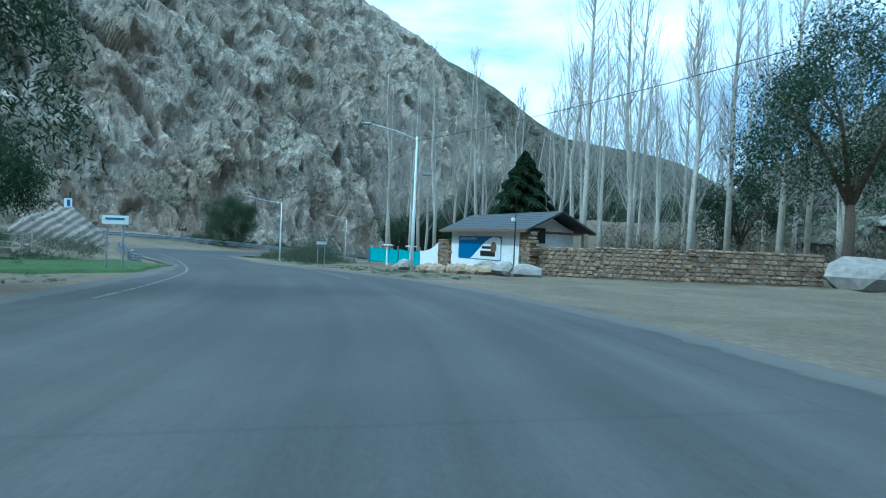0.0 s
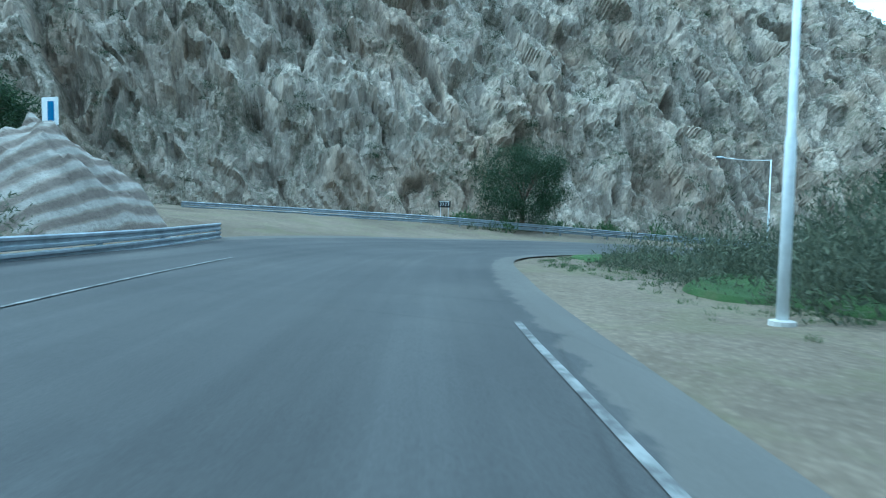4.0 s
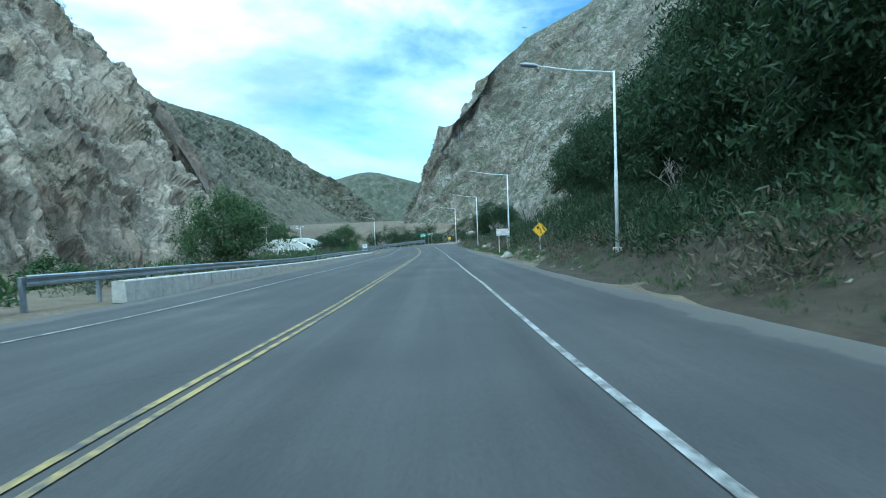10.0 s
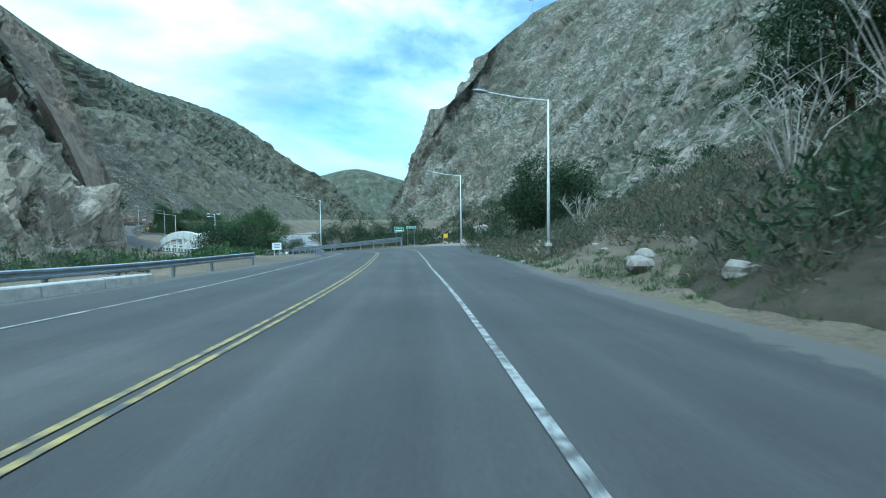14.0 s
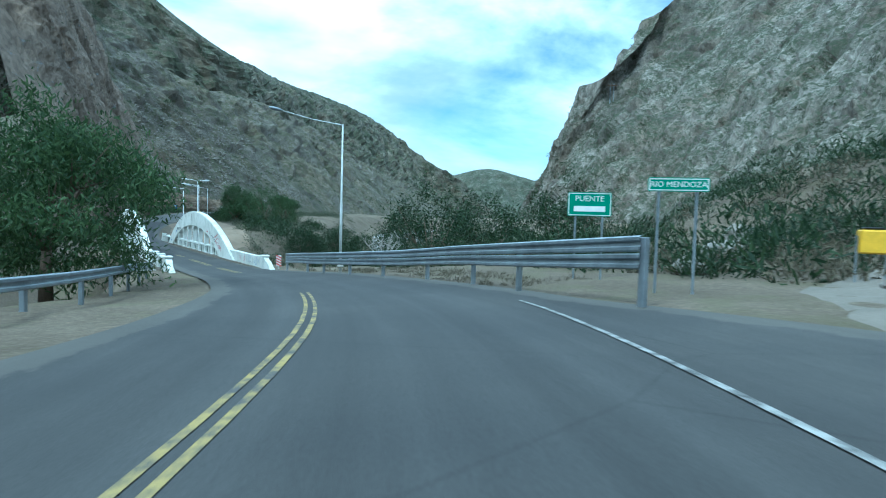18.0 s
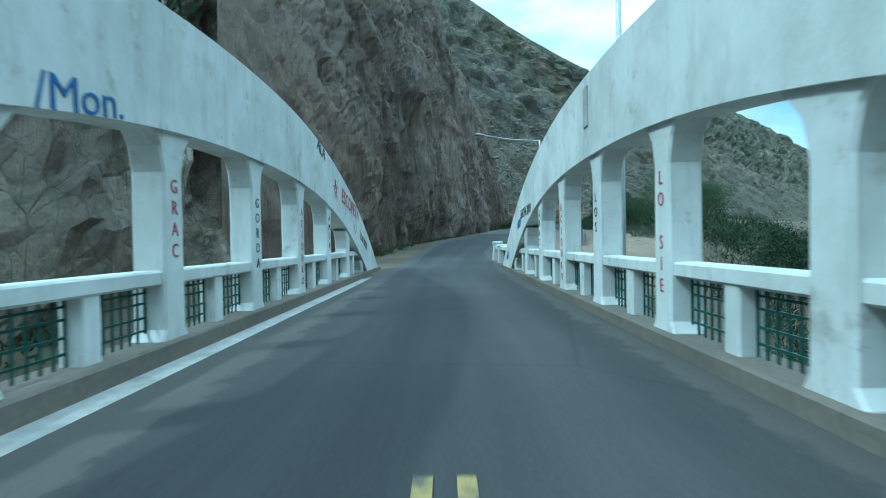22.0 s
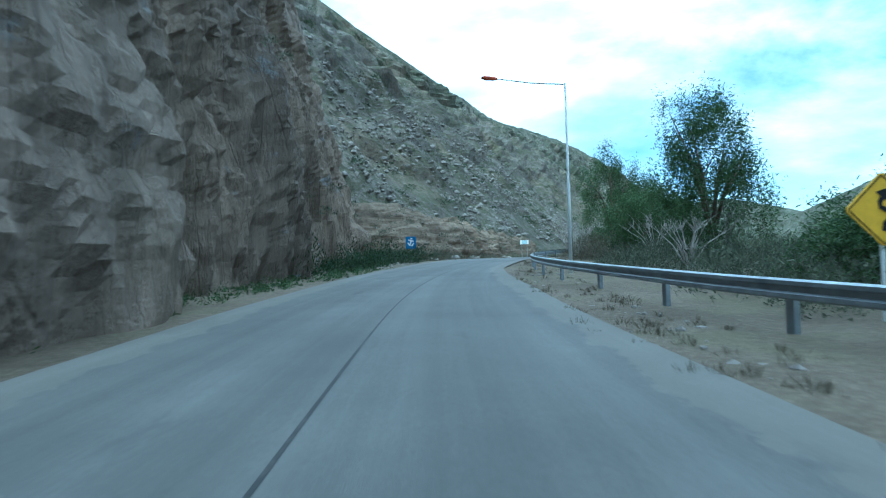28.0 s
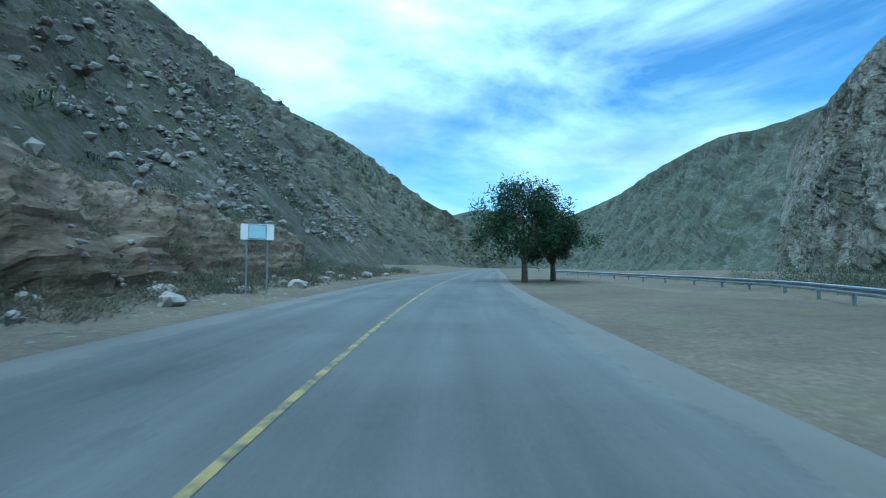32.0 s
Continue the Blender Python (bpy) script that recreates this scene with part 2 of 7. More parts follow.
def rock_material(name, light, mid, dark, warm, green=0.35, tall=0.45, crack_size=0.16, leafy=(0.05, 0.06, 0.034), cracks=1.0, paint=False):
    def make(k):
        tilt = k.scaled(1.0, 1.0, tall, (0.22, 0.42, 0.0))
        c = k.ramp(k.noise(0.05, 7, 0.62, tilt), (0.32, dark), (0.45, mid), (0.57, light), (0.72, mid))
        tint = k.ramp(k.noise(0.03, 6, 0.62), (0.48, 0.0), (0.62, 1.0))
        c = k.mix(k.math("MULTIPLY", tint, 0.6), c, warm)
        warped = k.mix(0.14, k.scaled(1.0, 1.0, tall, (0.45, 0.3, 0.2)), k.node("ShaderNodeTexNoise", Vector=k.pos, Scale=0.5, Detail=5.0).outputs["Color"], "LINEAR_LIGHT")
        # joint blocks: each face has its own tone, with dark open joints between
        tone = k.node("ShaderNodeSeparateXYZ", Vector=k.voronoi(crack_size * 2.2, warped, "F1", "Color")).outputs["X"]
        chip = k.node("ShaderNodeSeparateXYZ", Vector=k.voronoi(crack_size * 7.5, warped, "F1", "Color")).outputs["X"]
        c = k.mix(0.75 * min(cracks + 0.3, 1), c, k.ramp(tone, (0.0, 0.6), (1.0, 1.2)), "MULTIPLY")
        c = k.mix(0.5, c, k.ramp(chip, (0.0, 0.62), (1.0, 1.18)), "MULTIPLY")
        fine = k.noise(1.6, 8, 0.72, tilt)
        c = k.mix(0.5, c, k.ramp(fine, (0.34, 0.5), (0.5, 0.98), (0.66, 1.12)), "MULTIPLY")
        big = k.ramp(k.voronoi(crack_size * 2.2, warped), (0.0, 0.22), (0.02, 1.0))
        thin = k.ramp(k.voronoi(crack_size * 7.5, warped), (0.0, 0.42), (0.05, 1.0))
        some = k.ramp(k.noise(0.25, 4, 0.6), (0.38, 0.0), (0.55, 1.0))
        c = k.mix(k.math("MULTIPLY", some, 0.5 * cracks), c, big, "MULTIPLY")
        c = k.mix(k.math("MULTIPLY", some, 0.6 * cracks), c, thin, "MULTIPLY")
        if paint:
            spray = k.ramp(k.noise(0.42, 6, 0.7, k.scaled(1, 1, 1.6)), (0.62, 0.0), (0.7, 1.0))
            c = k.mix(k.math("MULTIPLY", spray, 0.45), c, (0.2, 0.25, 0.3))
        patchy = k.ramp(k.noise(0.075, 8, 0.7), (0.49, 0.0), (0.56, 1.0))
        shrub = k.math("MULTIPLY", k.ramp(k.up(), (0.2, 0.0), (0.6, 1.0)), k.ramp(k.noise(0.5, 7, 0.75), (0.48, 0.0), (0.54, 1.0)))
        c = k.mix(k.math("MULTIPLY", k.math("MAXIMUM", shrub, k.math("MULTIPLY", patchy, k.ramp(k.noise(0.9, 6, 0.75), (0.46, 0.0), (0.53, 1.0)))), green), c, leafy)
        k.colour(c)
        h = k.math("ADD", k.math("MULTIPLY", fine, 0.6), k.math("MULTIPLY", k.noise(6.0, 6, 0.7), 0.18))
        h = k.math("ADD", h, k.math("MULTIPLY", big, 0.4 * cracks))
        h = k.math("ADD", h, k.math("MULTIPLY", chip, 0.22))
        k.bump(k.math("ADD", h, k.math("MULTIPLY", thin, 0.2 * cracks)), 1.0, 0.5)
    return material(name, make, 0.92, spec=0.15)


ROCK = rock_material("grey_granite", (0.42, 0.366, 0.298), (0.315, 0.27, 0.214), (0.18, 0.154, 0.124), (0.3, 0.23, 0.165), 0.55, cracks=0.5)
ROCK_BANK = rock_material("weathered_granite", (0.29, 0.262, 0.222), (0.18, 0.16, 0.132), (0.08, 0.072, 0.06), (0.175, 0.135, 0.096), 0.9)
ROCK_DARK = rock_material("brown_rock", (0.235, 0.19, 0.152), (0.165, 0.131, 0.103), (0.085, 0.07, 0.057), (0.19, 0.14, 0.1), 0.12, 0.14, 0.3, cracks=0.25, paint=True)
SCREE = rock_material("scree_slope", (0.165, 0.148, 0.126), (0.115, 0.102, 0.084), (0.062, 0.057, 0.047), (0.17, 0.136, 0.09), 0.85, 0.8, 0.5, (0.06, 0.063, 0.033), 0.3)
HILL = rock_material("shrubby_hill", (0.185, 0.167, 0.133), (0.1, 0.095, 0.07), (0.052, 0.055, 0.038), (0.15, 0.12, 0.082), 0.95, 0.6, 0.05, (0.042, 0.052, 0.028))
FAR_HILL = rock_material("far_hill", (0.14, 0.139, 0.113), (0.09, 0.095, 0.073), (0.06, 0.067, 0.052), (0.115, 0.103, 0.078), 0.85, 0.6, 0.04)


def earth_bank(k):
    wob = k.mix(0.04, k.scaled(0.12, 0.12, 1.9), k.node("ShaderNodeTexNoise", Vector=k.pos, Scale=0.6, Detail=3.0).outputs["Color"], "LINEAR_LIGHT")
    bed = k.noise(1.0, 5, 0.6, wob)
    c = k.ramp(bed, (0.32, (0.08, 0.06, 0.042)), (0.48, (0.132, 0.099, 0.068)), (0.62, (0.185, 0.146, 0.104)))
    c = k.mix(0.7, c, k.ramp(k.noise(4.0, 7, 0.75), (0.3, 0.5), (0.7, 1.25)), "MULTIPLY")
    k.colour(c)
    k.bump(k.math("ADD", bed, k.math("MULTIPLY", k.noise(5, 6, 0.7), 0.5)), 0.9, 0.15)


def lane_wear(k, c, dust):
    """Streaks along the lanes, tar patches and dust blown over the road's edges."""
    along = k.node("ShaderNodeUVMap")
    along.uv_map = "lane"
    run = k.scaled(1.0, 0.025, 1.0, of=along.outputs["UV"])
    c = k.mix(0.8, c, k.ramp(k.noise(1.1, 5, 0.6, run), (0.3, 0.68), (0.5, 0.95), (0.7, 1.3)), "MULTIPLY")
    tar = k.ramp(k.noise(0.5, 5, 0.65, k.scaled(1.0, 0.3, 1.0, of=along.outputs["UV"])), (0.6, 0.0), (0.64, 1.0))
    c = k.mix(k.math("MULTIPLY", tar, 0.35), c, (0.045, 0.044, 0.043))
    rim = k.node("ShaderNodeUVMap")
    rim.uv_map = "rim"
    near = k.node("ShaderNodeSeparateXYZ", Vector=rim.outputs["UV"]).outputs["X"]
    edge = k.math("ADD", near, k.math("MULTIPLY", k.noise(0.8, 7, 0.75), -1.3))
    return k.mix(k.ramp(edge, (-0.3, 0.26), (0.1, 0.0)), c, dust)


def asphalt(k):
    c = k.ramp(k.noise(0.22, 5, 0.6, k.scaled(1, 1, 1)), (0.3, (0.041, 0.0405, 0.04)), (0.55, (0.053, 0.0515, 0.0495)), (0.75, (0.069, 0.066, 0.061)))
    c = k.mix(0.6, c, k.ramp(k.noise(28, 3, 0.8), (0.3, 0.6), (0.7, 1.3)), "MULTIPLY")
    crack = k.ramp(k.voronoi(0.12, k.scaled(1, 1, 1)), (0.0, 0.55), (0.004, 1.0))
    c = k.mix(0.5, c, crack, "MULTIPLY")
    c = lane_wear(k, c, (0.17, 0.152, 0.125))
    k.colour(c)
    k.bump(k.noise(70, 2, 0.7), 0.35, 0.01)


def worn_line(colour, keep=0.5):
    def make(k):
        wear = k.ramp(k.noise(3.2, 8, 0.75), (keep - 0.12, 0.0), (keep + 0.06, 1.0))
        k.colour(k.mix(wear, colour, (0.068, 0.066, 0.063)))
    return make


def concrete_road(k):
    c = k.ramp(k.noise(0.3, 5, 0.6), (0.3, (0.085, 0.083, 0.078)), (0.7, (0.12, 0.117, 0.108)))
    c = k.mix(0.5, c, k.ramp(k.noise(22, 4, 0.8), (0.3, 0.7), (0.7, 1.2)), "MULTIPLY")
    c = lane_wear(k, c, (0.21, 0.185, 0.15))
    k.colour(c)
    k.bump(k.noise(60, 2, 0.7), 0.3, 0.01)


def dirt(k):
    c = k.ramp(k.noise(0.16, 6, 0.65), (0.3, (0.092, 0.075, 0.054)), (0.5, (0.135, 0.109, 0.079)), (0.72, (0.185, 0.15, 0.11)))
    c = k.mix(0.7, c, k.ramp(k.noise(5.5, 7, 0.75), (0.3, 0.55), (0.7, 1.3)), "MULTIPLY")
    c = k.mix(0.5, c, k.ramp(k.voronoi(9.0, feature="F1"), (0.1, 1.25), (0.5, 0.75)), "MULTIPLY")
    dry = k.ramp(k.noise(0.4, 6, 0.7), (0.5, 0.0), (0.6, 1.0))
    c = k.mix(k.math("MULTIPLY", dry, 0.35), c, (0.12, 0.115, 0.06))
    k.colour(c)
    k.bump(k.math("ADD", k.noise(7, 6, 0.75), k.math("MULTIPLY", k.noise(1.1, 4), 2.0)), 0.7, 0.08)


def sand(light, dark):
    def make(k):
        c = k.ramp(k.noise(0.35, 6, 0.65), (0.3, dark), (0.65, light))
        c = k.mix(0.6, c, k.ramp(k.noise(9, 6, 0.75), (0.3, 0.7), (0.7, 1.2)), "MULTIPLY")
        k.colour(c)
        k.bump(k.noise(12, 6, 0.75), 0.5, 0.04)
    return make


def striped(k):
    wob = k.node("ShaderNodeTexNoise", Vector=k.pos, Scale=0.7, Detail=4.0).outputs["Fac"]
    across = k.node("ShaderNodeVectorMath")
    across.operation = "DOT_PRODUCT"
    k.put(k.pos, across.inputs[0])
    across.inputs[1].default_value = (-0.4, -0.5, 0.77)
    run = k.math("ADD", k.math("MULTIPLY", across.outputs["Value"], 8.5), k.math("MULTIPLY", wob, 5.0))
    band = k.ramp(k.math("ADD", k.math("MULTIPLY", k.math("SINE", run), 0.5), 0.5), (0.2, (0.15, 0.122, 0.1)), (0.55, (0.22, 0.188, 0.155)), (0.85, (0.3, 0.275, 0.24)))
    k.colour(k.mix(0.6, band, k.ramp(k.noise(4, 7, 0.75), (0.3, 0.5), (0.7, 1.2)), "MULTIPLY"))
    k.bump(k.noise(5, 6, 0.7), 0.8, 0.15)


def lawn(k):
    c = k.ramp(k.noise(1.4, 6, 0.7), (0.3, (0.036, 0.058, 0.018)), (0.55, (0.055, 0.09, 0.028)), (0.75, (0.09, 0.1, 0.045)))
    k.colour(c)
    k.bump(k.noise(30, 4, 0.8), 0.9, 0.06)


def plain(colour, grain=9.0, depth=0.25, bump=0.2):
    def make(k):
        k.colour(k.mix(depth, colour, k.ramp(k.noise(grain, 6, 0.7), (0.25, 0.35), (0.75, 1.4)), "MULTIPLY"))
        k.bump(k.noise(grain * 4, 4, 0.7), bump, 0.01)
    return make


def wall_stone(k):
    c = k.ramp(k.random(), (0.0, (0.13, 0.09, 0.06)), (0.35, (0.23, 0.158, 0.095)), (0.7, (0.29, 0.215, 0.14)), (1.0, (0.21, 0.175, 0.14)))
    k.colour(k.mix(0.6, c, k.ramp(k.noise(3, 6, 0.7), (0.25, 0.45), (0.75, 1.35)), "MULTIPLY"))
    k.bump(k.noise(9, 6, 0.7), 0.9, 0.03)


def white_concrete(k):
    c = k.ramp(k.noise(0.7, 6, 0.65), (0.3, (0.46, 0.47, 0.43)), (0.6, (0.64, 0.645, 0.61)))
    streak = k.ramp(k.noise(3.0, 7, 0.7, k.scaled(1, 1, 0.18)), (0.52, 1.0), (0.8, 0.62))
    c = k.mix(0.8, c, streak, "MULTIPLY")
    grime = k.ramp(k.noise(1.6, 8, 0.72), (0.58, 0.0), (0.68, 1.0))
    c = k.mix(k.math("MULTIPLY", grime, 0.6), c, (0.26, 0.235, 0.19))
    spot = k.ramp(k.noise(5.0, 7, 0.75), (0.63, 0.0), (0.68, 1.0))
    c = k.mix(k.math("MULTIPLY", spot, 0.5), c, (0.2, 0.18, 0.15))
    k.colour(c)
    k.bump(k.noise(12, 6, 0.7), 0.25, 0.02)


def leaf(dark, light):
    def make(k):
        c = k.ramp(k.island(), (0.0, dark), (0.6, tuple((a + b) / 2 for a, b in zip(dark, light))), (1.0, light))
        k.colour(c)
        k.thin(c)
    return make


def galvanised(k):
    c = k.ramp(k.noise(1.8, 6, 0.7), (0.3, (0.17, 0.19, 0.21)), (0.7, (0.33, 0.36, 0.39)))
    rust = k.ramp(k.noise(2.4, 8, 0.75), (0.66, 0.0), (0.74, 1.0))
    c = k.mix(k.math("MULTIPLY", rust, 0.6), c, (0.13, 0.07, 0.04))
    k.colour(c)
    k.bump(k.noise(14, 4), 0.15, 0.01)


M = {
    "asphalt": material("asphalt", asphalt, 0.85, spec=0.25),
    "concrete_road": material("concrete_slab", concrete_road, 0.85, spec=0.25),
    "line_faint": material("faded_white_line", worn_line((0.2, 0.2, 0.19), 0.5), 0.8),
    "joint": material("tarred_joint", worn_line((0.03, 0.03, 0.03), 0.6), 0.8),
    "earth": material("layered_earth_bank", earth_bank, 0.95, spec=0.15),
    "dirt": material("dirt_gravel", dirt, 0.95, spec=0.15),
    "green_iron": material("dark_green_iron", plain((0.02, 0.07, 0.055), 5, 0.5), 0.5),
    "striped": material("banded_rock", striped, 0.9, spec=0.2),
    # near-black ground colour that carries the forest's shade on the bank
    "litter_shade": material("leaf_litter", plain((0.05, 0.042, 0.03), 1.6, 0.7, 0.9), 0.95, spec=0.1),
    "lawn": material("lawn", lawn, 0.9, spec=0.2),
    "white": material("whitewashed_concrete", white_concrete, 0.85),
    "steel": material("galvanised_steel", galvanised, 0.5, 0.55, spec=0.5),
    "pole": material("pale_pole_paint", plain((0.62, 0.64, 0.64), 4, 0.35), 0.5),
    "line_white": material("worn_white_line", worn_line((0.31, 0.31, 0.29), 0.54), 0.8),
    "line_yellow": material("worn_yellow_line", worn_line((0.30, 0.23, 0.08), 0.54), 0.8),
    "concrete": material("grey_concrete", plain((0.40, 0.385, 0.35), 3, 0.6, 0.4), 0.9),
    "bark": material("bark", plain((0.14, 0.105, 0.075), 7, 0.8, 0.8), 0.95),
    "bark_pale": material("pale_bark", plain((0.48, 0.44, 0.37), 3, 0.6, 0.5), 0.9),
    "twig": material("grey_twigs", plain((0.31, 0.285, 0.25), 5, 0.5), 0.95),
    "leaf": material("pepper_leaves", leaf((0.028, 0.055, 0.02), (0.09, 0.135, 0.05)), 0.7),
    "leaf_dark": material("dark_leaves", leaf((0.013, 0.028, 0.012), (0.048, 0.075, 0.03)), 0.7),
    "leaf_grey": material("grey_green_leaves", leaf((0.045, 0.055, 0.036), (0.13, 0.14, 0.09)), 0.85),
    "leaf_dry": material("dry_brush", leaf((0.07, 0.063, 0.045), (0.18, 0.155, 0.105)), 0.9),
    "yellow": material("yellow_sign_paint", plain((0.72, 0.44, 0.03), 5, 0.3), 0.45),
    "black": material("black_paint", plain((0.012, 0.012, 0.012), 6, 0.3), 0.5),
    "sign_white": material("white_sign_paint", plain((0.74, 0.75, 0.74), 4, 0.25), 0.45),
    "sign_green": material("green_sign_paint", plain((0.02, 0.22, 0.13), 4, 0.3), 0.45),
    "sign_pale": material("pale_blue_sign_paint", plain((0.42, 0.58, 0.62), 4, 0.25), 0.5),
    "sign_blue": material("blue_sign_paint", plain((0.03, 0.13, 0.30), 4, 0.3), 0.45),
    "red": material("red_paint", plain((0.48, 0.04, 0.03), 5, 0.35), 0.5),
    "plaster": material("white_plaster", plain((0.74, 0.74, 0.71), 2, 0.25), 0.85),
    "roof_tile": material("dark_roof", plain((0.05, 0.055, 0.06), 6, 0.5, 0.6), 0.7),
    "timber": material("brown_timber", plain((0.16, 0.09, 0.05), 8, 0.6, 0.5), 0.75),
    "turquoise": material("turquoise_fabric", plain((0.02, 0.36, 0.38), 4, 0.4, 0.3), 0.6),
    "stone": material("pale_boulder", plain((0.25, 0.228, 0.2), 2.2, 0.7, 0.9), 0.9),
    "stone_warm": material("ochre_stone", plain((0.31, 0.235, 0.155), 3, 0.7, 0.9), 0.9),
    "wall_stone": material("wall_stone", wall_stone, 0.9, spec=0.2),
    "scree": material("scree_stone", plain((0.2, 0.184, 0.163), 3, 0.7, 0.9), 0.95),
    "glass": material("dark_window_glass", plain((0.02, 0.025, 0.03), 2, 0.1, 0.0), 0.08, spec=0.5),
    "rubber": material("black_rubber", plain((0.02, 0.02, 0.02), 6, 0.4), 0.8),
    "wire": material("black_cable", plain((0.02, 0.02, 0.022), 6, 0.2), 0.6),
    "sand": material("pale_sand", sand((0.225, 0.175, 0.124), (0.16, 0.124, 0.088)), 0.95, spec=0.15),
    "sand_grey": material("grey_gravel", sand((0.2, 0.175, 0.145), (0.14, 0.125, 0.103)), 0.95, spec=0.15),
    "lamp_red": material("orange_lamp_housing", plain((0.55, 0.12, 0.06), 5, 0.3), 0.5),
    "water": material("river_water", plain((0.10, 0.085, 0.06), 1.5, 0.4, 0.8), 0.4, spec=0.5),
    "ink_red": material("red_spray_paint", plain((0.33, 0.06, 0.07), 9, 0.4), 0.6),
    "ink_black": material("black_spray_paint", plain((0.03, 0.03, 0.035), 9, 0.4), 0.6),
    "ink_blue": material("blue_spray_paint", plain((0.04, 0.12, 0.32), 9, 0.4), 0.6),
    "car_black": material("black_car_paint", plain((0.02, 0.022, 0.025), 5, 0.2, 0.0), 0.2, spec=0.5),
}


# ---------------------------------------------------------------- mesh helpers
def mesh_from(name, verts, faces, mats, smooth_shade=False):
    me = bpy.data.meshes.new(name)
    me.from_pydata([tuple(map(float, v)) for v in verts] if not isinstance(verts, np.ndarray) else verts.tolist(), [], faces if isinstance(faces, list) else faces.tolist())
    for m in mats if isinstance(mats, (list, tuple)) else [mats]:
        me.materials.append(m)
    if smooth_shade:
        me.polygons.foreach_set("use_smooth", [True] * len(me.polygons))
    me.update()
    return me


def grid_faces(nu, nv):
    i = np.arange((nu - 1) * (nv - 1))
    a = (i // (nv - 1)) * nv + i % (nv - 1)
    return np.stack([a, a + nv, a + nv + 1, a + 1], 1)


def thing(name, label, category, group="", at=None):
    ob = new(name)
    ob.empty_display_size = 0.2
    if at is not None:
        ob.matrix_world = at
    return tagged(ob, label, category, group)


def part(name, bm, mat, parent=None, label="", shade=False):
    me = bpy.data.meshes.new(name)
    bm.normal_update()
    bm.to_mesh(me)
    bm.free()
    for m in mat if isinstance(mat, (list, tuple)) else [mat]:
        me.materials.append(m)
    if shade:
        me.polygons.foreach_set("use_smooth", [True] * len(me.polygons))
    ob = new(name, me)
    ob.parent = parent
    return tagged(ob, label)


def box(bm, x0, y0, z0, x1, y1, z1, bevel=0.0, m=None):
    r = bmesh.ops.create_cube(bm, size=1.0)
    vs = r["verts"]
    bmesh.ops.transform(bm, matrix=Matrix.LocRotScale(((x0 + x1) / 2, (y0 + y1) / 2, (z0 + z1) / 2), None, (abs(x1 - x0), abs(y1 - y0), abs(z1 - z0))), verts=vs)
    if bevel:
        es = list({e for v in vs for e in v.link_edges})
        vs = [v for v in bmesh.ops.bevel(bm, geom=es, offset=bevel, segments=1, affect="EDGES")["verts"]]
    if m is not None:
        bmesh.ops.transform(bm, matrix=m, verts=vs)
    return vs


def tube(bm, points, radii, sides=8, cap=True):
    """A tapered tube through points."""
    rings = []
    pts = [Vector(p) for p in points]
    for k, p in enumerate(pts):
        d = (pts[min(k + 1, len(pts) - 1)] - pts[max(k - 1, 0)]).normalized()
        side = d.cross(Vector((0.31, 0.95, 0.1))).normalized()
        other = d.cross(side)
        r = radii[k] if isinstance(radii, (list, tuple)) else radii
        rings.append([bm.verts.new(p + r * (math.cos(a) * side + math.sin(a) * other)) for a in (2 * math.pi * j / sides for j in range(sides))])
    for a, b in zip(rings, rings[1:]):
        for j in range(sides):
            bm.faces.new((a[j], a[(j + 1) % sides], b[(j + 1) % sides], b[j]))
    if cap:
        bm.faces.new(rings[0][::-1])
        bm.faces.new(rings[-1])


def sweep(bm, path, profile, closed=True):
    """Carries a profile of (across, up) along a path; across is to the path's right."""
    rings = []
    for k, p in enumerate(path):
        p = Vector(p)
        d = Vector(path[min(k + 1, len(path) - 1)]) - Vector(path[max(k - 1, 0)])
        d.z = 0
        d.normalize()
        right = Vector((d.y, -d.x, 0))
        rings.append([bm.verts.new(p + right * a + Vector((0, 0, b))) for a, b in profile])
    n = len(profile)
    for a, b in zip(rings, rings[1:]):
        for j in range(n if closed else n - 1):
            bm.faces.new((a[j], a[(j + 1) % n], b[(j + 1) % n], b[j]))
    if closed:
        bm.faces.new(rings[0][::-1])
        bm.faces.new(rings[-1])


# ---------------------------------------------------------------- road line and ground
ROAD_POINTS = [
    (57.0, -98.0, 1.6), (36.0, -62.0, 1.2), (17.0, -31.0, 0.8), (0.0, 0.0, 0.44), (-7.1, 10.6, 0.30), (-16.2, 20.4, 0.03), (-26.3, 29.2, -0.33), (-36.3, 36.5, -0.66),
    (-47.0, 43.6, -0.78), (-55.2, 50.3, -0.9), (-60.3, 59.2, -1.18), (-63.3, 69.3, -1.51), (-63.1, 80.1, -1.91), (-60.5, 92.2, -2.41),
    (-56.4, 105.2, -3.13), (-51.8, 119.2, -3.77), (-46.8, 134.2, -4.42), (-36.8, 166.3, -5.78), (-28.8, 197.0, -6.66), (-27.2, 210.9, -7.14),
    (-27.9, 223.9, -7.76), (-31.8, 237.8, -8.67), (-38.8, 252.3, -9.52), (-51.3, 275.7, -9.64), (-57.3, 287.1, -9.56), (-62.7, 299.3, -9.24)]
ROAD_POINTS += [
    (-67.5, 312.4, -8.46), (-71.8, 326.2, -7.90), (-75.4, 340.2, -7.27), (-78.8, 355.1, -6.54), (-80.6, 369.8, -5.85), (-80.7, 384.8, -5.10),
    (-79.2, 399.3, -4.62), (-73.0, 428.0, -4.2), (-63.5, 462.0, -3.8), (-50.0, 510.0, -3.5), (-30.0, 580.0, -3.0), (5.0, 700.0, -2.0)]


